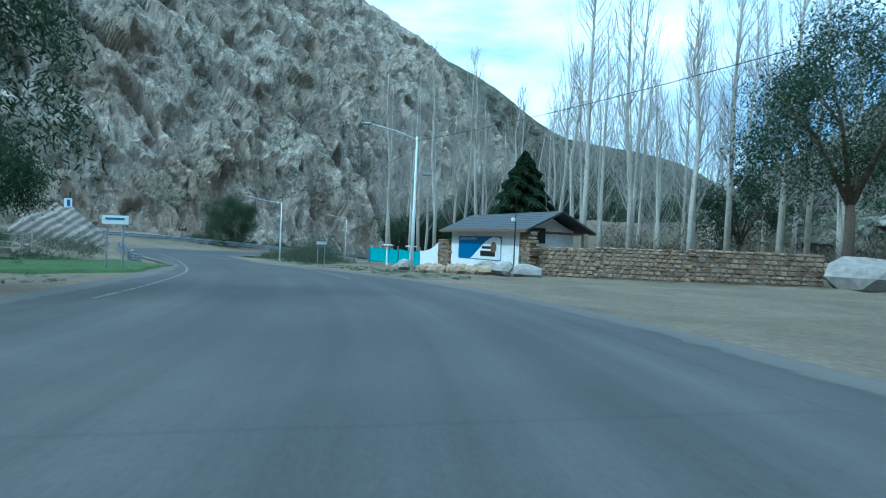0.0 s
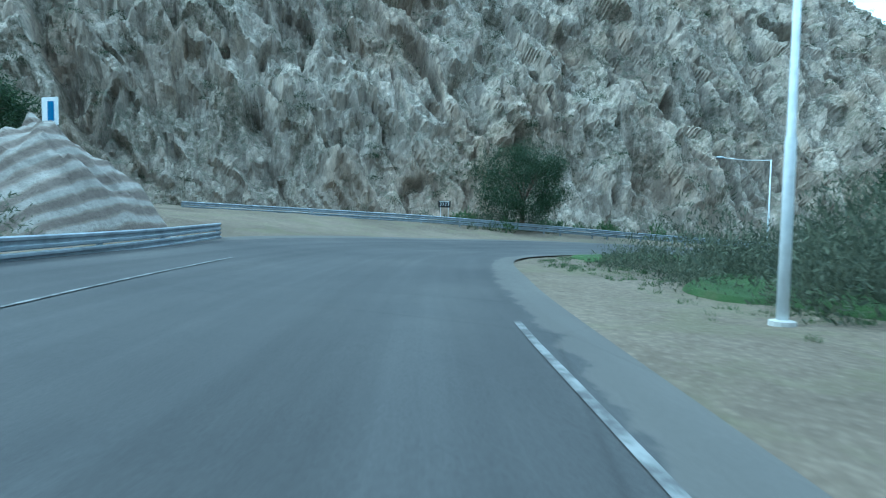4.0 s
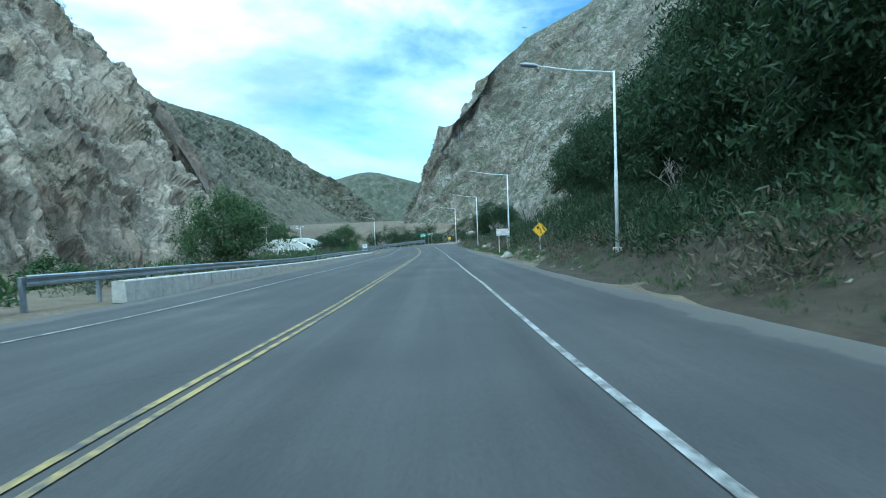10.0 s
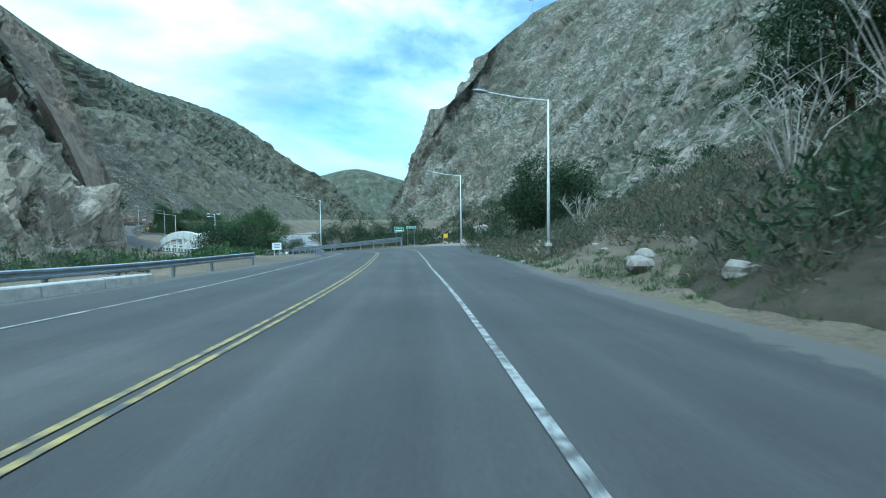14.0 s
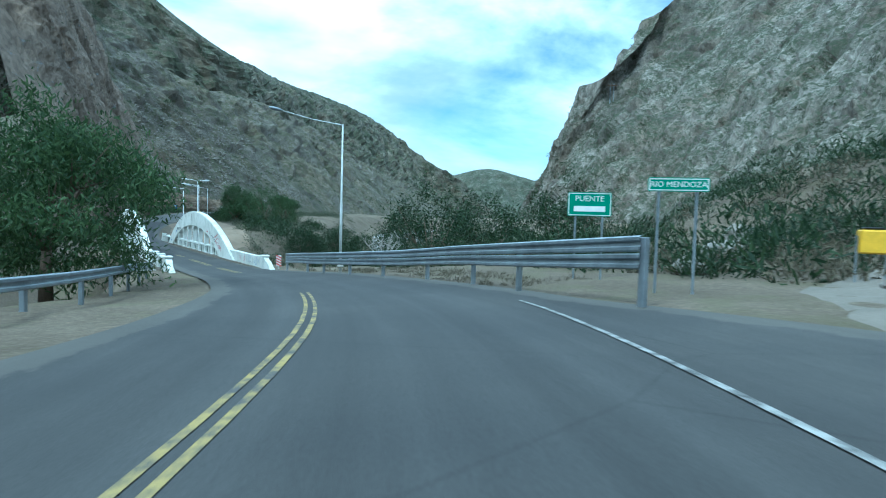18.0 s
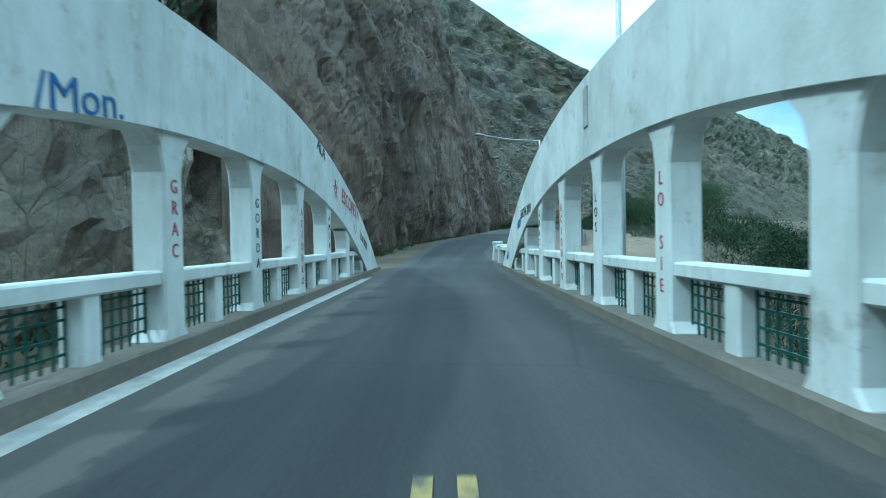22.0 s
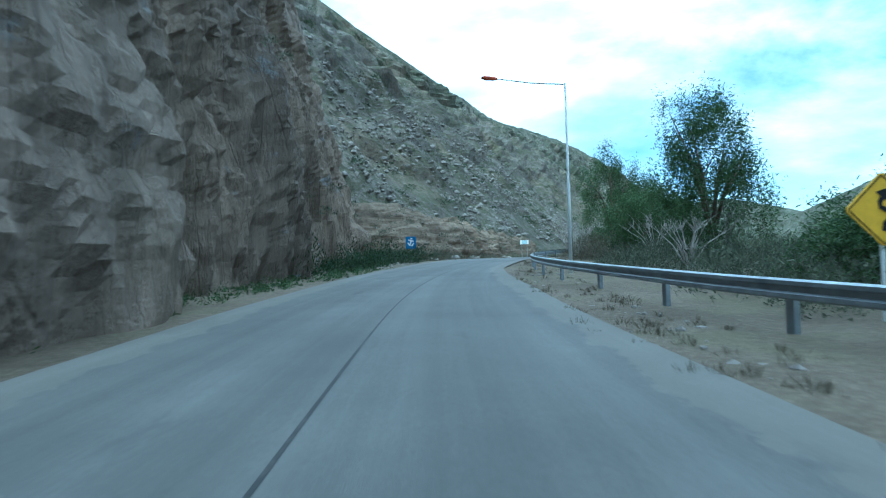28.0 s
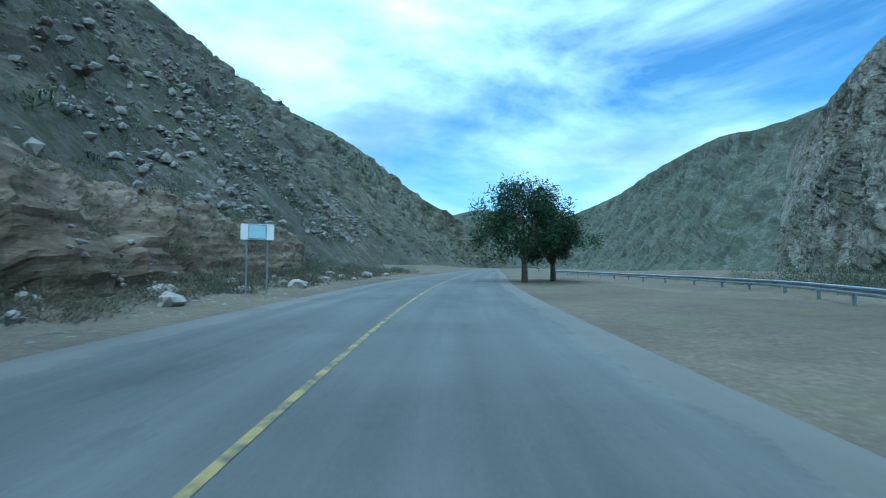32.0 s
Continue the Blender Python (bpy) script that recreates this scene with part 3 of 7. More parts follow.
def spline(points, step):
    """Catmull-Rom through the points, sampled about every step metres."""
    p = [np.array(q, float) for q in points]
    p = [2 * p[0] - p[1], *p, 2 * p[-1] - p[-2]]
    out = []
    for a, b, c, d in zip(p, p[1:], p[2:], p[3:]):
        n = max(1, int(round(np.linalg.norm(c - b) / step)))
        for t in np.arange(n) / n:
            out.append(0.5 * (2 * b + (c - a) * t + (2 * a - 5 * b + 4 * c - d) * t * t + (3 * b - a - 3 * c + d) * t ** 3))
    return np.array(out + [p[-2]])


ROAD = spline(ROAD_POINTS, 1.5)
_d = np.gradient(ROAD[:, :2], axis=0)
_d /= np.linalg.norm(_d, axis=1)[:, None]
ROAD_RIGHT = np.stack([_d[:, 1], -_d[:, 0]], 1)
ROAD_Y = ROAD[:, 1]

# asphalt edges to the left and right of the driven line, by the line's own y
EDGE_Y = [-98, 0, 15, 29, 37, 44, 50, 55, 62, 70, 80, 95, 150, 170, 188, 200, 212, 222, 232, 247, 250, 292, 300, 312, 340, 356, 370, 385, 400, 430, 700]
EDGE_L = [-7, -7, -7, -6.5, -8, -9.5, -9.9, -9.9, -9.4, -9.2, -8.8, -9.2, -10, -9.5, -7.8, -6.2, -5.2, -4.2, -3.4, -3.0, -2.9, -2.9, -3.6, -4.4, -4.4, -4.7, -5.4, -5.7, -5.4, -5.2, -5.2]
EDGE_R = [5, 6, 5, 2.3, 1.9, 2.4, 2.7, 2.9, 3.3, 4.3, 4.8, 5.2, 4.8, 5.2, 7, 9, 8.5, 5.0, 4.2, 3.4, 2.9, 2.7, 2.0, 2.1, 2.8, 2.5, 1.5, 1.9, 3.0, 3.0, 3.0]
EDGE_LEFT, EDGE_RIGHT = np.interp(ROAD_Y, EDGE_Y, EDGE_L), np.interp(ROAD_Y, EDGE_Y, EDGE_R)

RIVER = spline([(-175, -160), (-150, -60), (-128, 10), (-114, 60), (-102, 100), (-90, 140), (-78, 180), (-63, 222), (-47, 264), (-32, 295), (-22, 335), (-22, 380), (-20, 430), (0, 500), (40, 600), (90, 760)], 5.0)


def near_line(x, y, line):
    """The nearest sample of a line for each point: its index and distance."""
    best, where = np.full(len(x), 1e9), np.zeros(len(x), int)
    for k in range(0, len(line), 40):
        d = (x[:, None] - line[None, k:k + 40, 0]) ** 2 + (y[:, None] - line[None, k:k + 40, 1]) ** 2
        j = d.argmin(1)
        v = d[np.arange(len(x)), j]
        m = v < best
        best[m], where[m] = v[m], j[m] + k
    return where, np.sqrt(best)


def cross_fall(i, r):
    """Height of the paved surface over the road line at an offset r."""
    y = ROAD_Y[i]
    bend = smooth(24, 42, y) * (1 - smooth(80, 105, y))
    tilt = smooth(196, 210, y) * (1 - smooth(236, 250, y)) * 0.045 * np.clip(r, -5, 16)
    lip = smooth(40, 50, y) * (1 - smooth(98, 112, y)) * 0.085 * np.clip(-r - 8.5, 0, 9)
    return tilt + lip + np.where(r < -3, bend * 0.068 * np.clip(-r - 3, 0, 40), -bend * 0.02 * np.clip(r, 0, 6))


def ground_height(x, y, rough=True):
    x, y = np.atleast_1d(np.asarray(x, float)), np.atleast_1d(np.asarray(y, float))
    i, far = near_line(x, y, ROAD)
    r = (x - ROAD[i, 0]) * ROAD_RIGHT[i, 0] + (y - ROAD[i, 1]) * ROAD_RIGHT[i, 1]
    off = np.where(r > 0, far, -far)
    zr = ROAD[i, 2]
    z = zr + cross_fall(i, off)
    ry = ROAD_Y[i]
    beyond = np.where(off > 0, off - EDGE_RIGHT[i], EDGE_LEFT[i] - off)
    # bank to the right, before the bridge
    bank = smooth(84, 104, y) * smooth(78, 100, ry) * (1 - smooth(188, 206, ry)) + 0.55 * smooth(205, 225, ry) * (1 - smooth(232, 246, ry)) * smooth(14, 30, off)
    z = z + np.where(off > 0, bank * np.clip(off - EDGE_RIGHT[i] - 0.8, 0, 26) * 0.42, 0)
    # slope at the left after the bridge
    bank = smooth(372, 392, ry) * (1 - smooth(640, 700, ry))
    z = z + np.where(off < 0, bank * np.clip(-off - 9.5, 0, 30) * 0.1, 0)
    # river bed
    _, dr = near_line(x, y, RIVER)
    w = (1 - smooth(9, 24, dr)) * smooth(2.2, 9, beyond - 6 * smooth(225, 240, ry) * (1 - smooth(250, 254, ry)) * (off > 0))
    under = smooth(252, 258, ry) * (1 - smooth(283, 290, ry)) * (1 - smooth(7, 13, dr))
    z = z * (1 - np.maximum(w, under)) + (zr - 7.5) * np.maximum(w, under)
    if rough:
        q = np.stack([x, y, 0 * x], 1)
        n = fbm(q * 0.35, 3) * 0.25 + fbm(q * 0.05, 3) * 1.2 * smooth(10, 40, beyond)
        z = z + n * smooth(0.5, 3.5, beyond)
    return z - 0.05 - 0.14 * (1 - smooth(-1.5, -0.4, beyond))


def ground_at(x, y):
    return float(ground_height([x], [y])[0])


def line_at(y, r=0.0, dz=0.0):
    """A place beside the road: the line's own y, the offset to the right and the height over the road."""
    f = float(np.interp(y, ROAD_Y, np.arange(len(ROAD_Y))))
    k = min(int(f), len(ROAD) - 2)
    at = ROAD[k] + (ROAD[k + 1] - ROAD[k]) * (f - k)
    side = ROAD_RIGHT[k] + (ROAD_RIGHT[k + 1] - ROAD_RIGHT[k]) * (f - k)
    z = at[2] + float(cross_fall(np.array([k]), np.array([float(r)]))[0])
    return Vector((at[0] + side[0] * r, at[1] + side[1] * r, z + dz))


def heading(y):
    """The road's direction, as a turn about z from +y."""
    k = int(np.abs(ROAD_Y - y).argmin())
    return math.degrees(math.atan2(-(-ROAD_RIGHT[k, 1]), ROAD_RIGHT[k, 0]))


# ---------------------------------------------------------------- the ground sheet, road and lines
def axis_lines(lo, a, b, hi, step):
    inner = np.arange(a, b + 0.01, step)
    left, right, s = [], [], step
    v = a
    while v > lo:
        s *= 1.25
        v -= s
        left.append(v)
    v, s = b, step
    while v < hi:
        s *= 1.25
        v += s
        right.append(v)
    return np.array(left[::-1] + inner.tolist() + right)


def build_ground():
    xs, ys = axis_lines(-3500, -112, 52, 3500, 1.25), axis_lines(-3500, -40, 470, 3900, 1.6)
    gx, gy = np.meshgrid(xs, ys, indexing="ij")
    z = ground_height(gx.ravel(), gy.ravel())
    me = mesh_from("ground", np.stack([gx.ravel(), gy.ravel(), z], 1), grid_faces(len(xs), len(ys)), M["dirt"], True)
    tagged(new("ground", me), "dry stony ground of a river gorge with dirt verges", "ground", kind="structure")


def strip(name, y0, y1, left, right, dz, mat, label, step=1, category="road"):
    """A strip of the road between two offsets, which may be numbers or arrays over the road line."""
    k = np.flatnonzero((ROAD_Y >= y0) & (ROAD_Y <= y1))[::step]
    n = 15
    lo = np.broadcast_to(left, ROAD_Y.shape)[k]
    hi = np.broadcast_to(right, ROAD_Y.shape)[k]
    verts = []
    for j in range(n):
        r = lo + (hi - lo) * j / (n - 1)
        z = ROAD[k, 2] + np.array([cross_fall(np.array([a]), np.array([b]))[0] for a, b in zip(k, r)]) + dz
        verts.append(np.stack([ROAD[k, 0] + ROAD_RIGHT[k, 0] * r, ROAD[k, 1] + ROAD_RIGHT[k, 1] * r, z], 1))
    v = np.stack(verts, 1).reshape(-1, 3)
    f = grid_faces(len(k), n)[:, ::-1]
    me = mesh_from(name, v, f, mat, True)
    run = np.r_[0, np.cumsum(np.linalg.norm(np.diff(ROAD[k, :2], axis=0), axis=1))]
    across = np.stack([lo + (hi - lo) * j / (n - 1) for j in range(n)], 1)
    rim = np.minimum(across - lo[:, None], hi[:, None] - across)
    idx = np.empty(len(me.loops), int)
    me.loops.foreach_get("vertex_index", idx)
    for title, u, w in (("lane", across, np.repeat(run[:, None], n, 1)), ("rim", rim, rim * 0)):
        layer = me.uv_layers.new(name=title)
        layer.data.foreach_set("uv", np.stack([u.ravel()[idx], w.ravel()[idx]], 1).ravel())
    return tagged(new(name, me), label, category, kind="structure")


def painted_line(name, y0, y1, r, width, mat, label, parent=None, dash=None, seed=0):
    """A painted line with gaps where it is worn away."""
    rnd = random.Random(seed)
    bm = bmesh.new()
    k = np.flatnonzero((ROAD_Y >= y0) & (ROAD_Y <= y1))
    r = np.broadcast_to(r, ROAD_Y.shape)
    prev = None
    for n, i in enumerate(k):
        w = width * (0.5 + rnd.uniform(-0.03, 0.03))
        c = ROAD[i, :2] + ROAD_RIGHT[i] * r[i]
        z = ROAD[i, 2] + float(cross_fall(np.array([i]), np.array([r[i]]))[0]) + 0.012
        a, b = c - ROAD_RIGHT[i] * w, c + ROAD_RIGHT[i] * w
        now = (bm.verts.new((*a, z)), bm.verts.new((*b, z)))
        gap = dash and (n % dash[0]) >= dash[1]
        if prev and not gap:
            bm.faces.new((prev[0], prev[1], now[1], now[0]))
        prev = now
    me = bpy.data.meshes.new(name)
    bm.to_mesh(me)
    bm.free()
    me.materials.append(mat)
    return tagged(new(name, me), label, "road marking", kind="structure")


build_ground()
strip("road", -98, 340, EDGE_LEFT, EDGE_RIGHT, 0.0, M["asphalt"], "worn dark grey asphalt road through the gorge")
strip("road_concrete", 338.5, 700, EDGE_LEFT, EDGE_RIGHT, 0.006, M["concrete_road"], "pale grey concrete road past the scree slope")
LINE_LEFT = np.interp(ROAD_Y, [0, 20, 30, 40, 50, 60, 75, 90, 110, 140, 175, 190, 205, 215, 240], [-5.5, -5.2, -5.6, -5.2, -6.5, -7, -7.2, -7.3, -6.9, -6.9, -6.3, -5.8, -4.9, -4.3, -3.1])
LINE_MID = np.interp(ROAD_Y, [60, 90, 130, 165, 190, 204, 220, 240, 251, 280, 300], [-2.4, -2.3, -2.5, -2.4, -2.2, -1.9, -1.0, -0.3, 0.0, -0.2, -0.3])
LINE_RIGHT = np.interp(ROAD_Y, [0, 20, 40, 46, 60, 90, 110, 140, 175, 190, 203, 212, 222], [1.6, 1.2, 1.2, 1.5, 1.6, 1.6, 1.6, 0.9, 0.9, 1.2, 1.9, 2.6, 3.6])
painted_line("edge_line", 10, 46, LINE_LEFT, 0.1, M["line_faint"], "worn white edge line on asphalt", seed=1)
painted_line("edge_line", 18, 41, LINE_RIGHT, 0.1, M["line_faint"], "worn white edge line on asphalt", seed=2)
painted_line("edge_line", 84, 218, LINE_LEFT, 0.1, M["line_white"], "thin white edge line on asphalt", seed=3)
painted_line("edge_line", 84, 223, LINE_RIGHT, 0.1, M["line_white"], "white edge line on asphalt", seed=4)
for side in (-0.1, 0.1):
    painted_line("centre_line", 84, 228, LINE_MID + side, 0.085, M["line_yellow"], "worn double yellow centre line", seed=int(9 + side * 10))
    painted_line("centre_line", 246, 268, LINE_MID + side * 1.2, 0.11, M["line_yellow"], "worn double yellow centre line on the bridge", dash=(7, 5), seed=int(20 + side * 10))
painted_line("joint_line", 300, 387, -1.05 + 0 * ROAD_Y, 0.04, M["joint"], "dark tarred joint along the road", seed=6)
painted_line("centre_line", 387, 700, -1.35 + 0 * ROAD_Y, 0.1, M["line_yellow"], "worn yellow centre line on concrete", seed=7)


# ---------------------------------------------------------------- rock walls and mountains
def loft(name, foot, ridge, nu, nv, mat, label, lean=1.0, amp=1.0, fine=1.0, seed=0.0, steps=0.0, bury=4.0, out=0.0, ribs=0.0, grow=None, flats=1.0, joints=0.0, slant=0.35, beds=0.0):
    """A mountain side between a line at its foot and its ridge. lean: above 1 the wall starts steep, below 1 it starts flat.
    amp and fine: the size in metres of the large and small relief; steps: blocky relief."""
    f, r = spline(foot, 1.0), spline(ridge, 1.0)
    s = np.linspace(0, 1, nu)

    def along(line):
        d = np.r_[0, np.cumsum(np.linalg.norm(np.diff(line, axis=0), axis=1))]
        return np.stack([np.interp(s * d[-1], d, line[:, c]) for c in range(3)], 1)

    f, r = along(f), along(r)
    f[:, 2] -= bury
    t = np.linspace(0, 1, nv) ** 1.25
    v = f[:, None] + (r - f)[:, None] * (t ** lean)[None, :, None]
    v[:, :, 2] = f[:, None, 2] + (r - f)[:, None, 2] * t[None, :]
    p = v.reshape(-1, 3)
    du = np.gradient(v, axis=0).reshape(-1, 3)
    dv = np.gradient(v, axis=1).reshape(-1, 3)
    n = np.cross(du, dv)
    n /= np.linalg.norm(n, axis=1)[:, None] + 1e-9
    q = p + seed * 31.7
    tilt = q @ np.array([[0.94, 0.1, 0.33], [-0.1, 0.99, 0.0], [-0.33, 0.0, 0.94]])
    warp = np.stack([fbm(q * 0.06 + k * 9.1, 2) for k in range(3)], 1) * 5
    big = fbm(q * np.array([0.03, 0.03, 0.018]), 4, 0.55, True)
    mid = fbm((tilt + warp) * np.array([0.11, 0.11, 0.055]), 4, 0.6, True)
    small = fbm((tilt + warp) * np.array([0.5, 0.5, 0.3]), 3, 0.6, True)
    block = 5.0 * facets((tilt + warp * 0.5) * np.array([0.07, 0.07, 0.04])) + 2.0 * facets((tilt + warp * 0.5) * np.array([0.18, 0.18, 0.1]) + 40)
    pad = np.pad(block.reshape(nu, nv), 1, mode="edge")
    block = (sum(pad[i:i + nu, j:j + nv] for i in range(3) for j in range(3)).ravel() + 2 * block) / 11 * flats
    if ribs:
        block = block + ribs * (fbm((q + warp) * np.array([0.16, 0.16, 0.022]), 5, 0.62, True) + 0.35 * flats * facets((q + warp * 0.6) * np.array([0.42, 0.42, 0.3]) + 9))
    if joints:
        # crisp tilted blocks at four sizes, taller than wide, in the sheet's own coordinates
        tall = np.linalg.norm(r - f, axis=1)
        span = np.r_[0, np.cumsum(np.linalg.norm(np.diff((f + r) / 2, axis=0), axis=1))]
        up = (tall[:, None] * t[None, :]).ravel() + warp[:, 2] * 0.8
        on = np.repeat(span, nv) + warp[:, 0] * 0.8 + slant * up
        for c in (13.0, 5.2, 2.3, 1.15):
            block = block + joints * 0.42 * c * flakes(np.stack([on / c, up / (c * 2.5)], 1) + seed * 7.3 + c) / max(steps, 0.01)
    rise = np.tile(np.clip(t * 6, 0.15, 1), nu)
    ends = np.repeat(np.clip(np.minimum(s, 1 - s) * 14, 0.05, 1), nv) * np.tile(1 - 0.75 * smooth(0.86, 1.0, t), nu)
    push = amp * (4.5 * big + 1.3 * mid) * rise + fine * 0.36 * small + steps * block * np.clip(rise + 0.3, 0, 1)
    if beds:
        layer = np.stack([q[:, 0] * 0.04, q[:, 1] * 0.04, q[:, 2] * 1.5], 1)
        push = push + beds * (fbm(layer, 3, 0.6) + 0.7 * (np.abs((q[:, 2] * 0.42 + 0.3 * fbm(q * 0.15, 2)) % 1 - 0.5) - 0.25))
    push = push * ends
    g = np.pad(push.reshape(nu, nv), 1, mode="edge")
    push = (0.8 * g[1:-1, 1:-1] + 0.04 * (g[:-2, 1:-1] + g[2:, 1:-1] + g[1:-1, :-2] + g[1:-1, 2:]) + 0.01 * (g[:-2, :-2] + g[2:, 2:] + g[:-2, 2:] + g[2:, :-2])).ravel()
    if grow:
        push = push * (0.35 + 0.65 * smooth(grow[0], grow[1], p[:, 2]))
    p = p + n * (push + out)[:, None]
    me = mesh_from(name, p, grid_faces(nu, nv), mat, False)
    return tagged(new(name, me), label, "mountain", kind="structure"), p.reshape(nu, nv, 3), n.reshape(nu, nv, 3)


CLIFF_FOOT = [(-205, -60, 4), (-180, 10, 2), (-158, 60, 0), (-143, 92, -2), (-128, 128, -4), (-112, 160, -7), (-95, 195, -10), (-79, 228, -13), (-67, 258, -15), (-66.5, 280, -14), (-70, 297, -10)]
CLIFF_RIDGE = [(-330, -120, 170), (-300, 20, 190), (-285, 110, 195), (-262, 190, 190), (-232, 250, 172), (-200, 305, 152), (-172, 326, 132), (-152, 328, 110), (-136, 330, 90), (-122, 332, 72), (-112, 334, 58)]
cliff, CLIFF_P, CLIFF_N = loft("cliff", CLIFF_FOOT, CLIFF_RIDGE, 820, 270, ROCK, "steep fractured grey granite cliff with shrubs on its ledges", 1.15, 0.65, 0.7, 1.0, 0.35, ribs=0.9, joints=1.35, slant=0.14)
WALL_FOOT = [(-69, 284, -11), (-70.5, 296, -10), (-73.2, 305, -9), (-77.4, 317, -8.4), (-80.6, 330, -7.8), (-84.3, 345, -7.2), (-88.2, 357, -6.5), (-91, 368, -6), (-92.8, 378, -5.5), (-96, 386, -5), (-104, 391, -5)]
WALL_RIDGE = [(-106, 314, 56), (-99, 322, 52), (-96, 332, 47), (-97, 342, 44), (-99, 352, 41), (-103, 362, 36), (-105, 371, 34), (-107, 381, 31), (-112, 389, 28), (-124, 395, 26)]
wall, WALL_P, WALL_N = loft("rock_wall", WALL_FOOT, WALL_RIDGE, 420, 170, ROCK_DARK, "dark brown sheer rock wall beside the road, with faded graffiti", 1.7, 0.1, 1.2, 2.0, 0.6, ribs=3.2, flats=0.22, joints=0.22, slant=0.08)
SCREE_FOOT = [(-118, 375, -2), (-103, 390, -3), (-95, 402, -3.5), (-91, 415, -3.5), (-88, 430, -3.2), (-84, 448, -2.8), (-77, 475, -2.5), (-66, 520, -2), (-50, 580, -2), (-20, 680, -1), (20, 820, 0), (70, 1000, 0), (110, 1150, 0)]
SCREE_RIDGE = [(-235, 400, 130), (-212, 440, 122), (-190, 490, 99), (-172, 525, 87), (-158, 552, 79), (-148, 590, 77), (-141, 640, 83), (-135, 700, 91), (-125, 780, 95), (-110, 880, 92), (-80, 1000, 80), (-30, 1120, 66), (40, 1250, 50)]
scree, SCREE_P, SCREE_N = loft("scree_slope", SCREE_FOOT, SCREE_RIDGE, 420, 150, SCREE, "dry slope of scree and yellowish shrubs above the road", 1.0, 1.2, 1.2, 3.0, 1.0, grow=(8, 55), ribs=1.0)
loft("ridge_behind", [(-260, 330, 20), (-200, 500, 20), (-150, 700, 10), (-90, 950, 5), (30, 1150, 0), (140, 1300, 0), (260, 1380, 0)],
     [(-520, 420, 330), (-420, 600, 290), (-300, 745, 236), (-206, 775, 166), (-185, 920, 175), (-175, 1085, 196), (-110, 1220, 200), (-55, 1340, 196), (-16, 1406, 181), (40, 1410, 140), (105, 1400, 100), (190, 1480, 62)],
     260, 90, HILL, "distant green-brown mountain ridge with rocky ribs", 0.9, 2.2, 1.5, 4.0, 0.9, ribs=3.0, joints=0.9)
BANK_FOOT = [(70, 70, 2), (35, 84, 6), (2, 100, 9), (-6, 118, 8), (-4, 142, 6), (0, 168, 3), (3, 195, 0), (12, 222, -4), (24, 256, -7), (38, 305, -8), (46, 345, -9), (47, 385, -10), (33, 418, -11), (30, 455, -10), (44, 515, -8), (95, 600, -6)]
BANK_RIDGE = [(120, 40, 70), (150, 110, 120), (190, 170, 165), (240, 260, 205), (255, 340, 205), (245, 410, 195), (228, 460, 182), (195, 500, 165), (164, 520, 148), (132, 510, 122), (110, 490, 97), (87, 478, 73), (77, 488, 68), (88, 540, 74), (140, 640, 60)]
CUT_FOOT = [(-106, 384, -4.8), (-98.5, 388, -4.6), (-93.5, 394, -4.4), (-91, 402, -4.2), (-89.2, 412, -4.0), (-87.4, 425, -3.6), (-85, 438, -3.3), (-81.5, 453, -3.0)]
CUT_TOP = [(-110, 390, 0.6), (-102, 394.5, 1.2), (-97.4, 399.5, 1.4), (-94.9, 406.5, 1.3), (-93.0, 415, 0.8), (-90.8, 427, -0.3), (-87.8, 440, -0.9), (-83.6, 455, -1.6)]
cut, CUT_P, CUT_N = loft("cut_bank", CUT_FOOT, CUT_TOP, 260, 46, M["earth"], "brown layered earth bank cut at the foot of the scree", 1.9, 0.25, 0.9, 9.0, 0.08, 1.5, 0.2, ribs=3.0, joints=0.2, beds=0.45)
bank, BANK_P, BANK_N = loft("right_mountain", BANK_FOOT, BANK_RIDGE, 460, 170, ROCK_BANK, "rocky mountain flank of pale grey rock with dark shrubs", 1.05, 0.8, 0.8, 5.0, 0.3, ribs=1.6, joints=0.7)
loft("valley_mountain", [(60, 560, -5), (110, 640, -4), (160, 760, -3), (200, 900, 0), (230, 1100, 0), (250, 1400, 0)],
     [(300, 560, 120), (300, 690, 135), (248, 770, 113), (275, 885, 128), (300, 1040, 122), (330, 1200, 112), (320, 1500, 84)], 160, 60, FAR_HILL, "green-brown mountain on the far side of the valley", 1.0, 1.6, 2.0, 6.0, 0.8)
loft("far_hill", [(-150, 1500, 0), (60, 1560, 0), (240, 1520, 0), (480, 1500, 0)], [(-200, 1760, 60), (100, 1740, 108), (235, 1660, 136), (330, 1650, 120), (520, 1600, 60)], 120, 40, FAR_HILL, "hazy far hill at the end of the valley", 1.0, 1.6, 1.5, 7.0, 0.5)
loft("hills_behind", [(90, 60, 0), (120, -60, 0), (80, -160, 2), (-40, -200, 4), (-180, -150, 4)], [(240, 60, 120), (280, -120, 130), (150, -380, 120), (-80, -420, 130), (-330, -240, 170)], 120, 50, HILL, "brown hills closing the valley behind", 1.0, 1.6, 1.5, 8.0, 0.6)


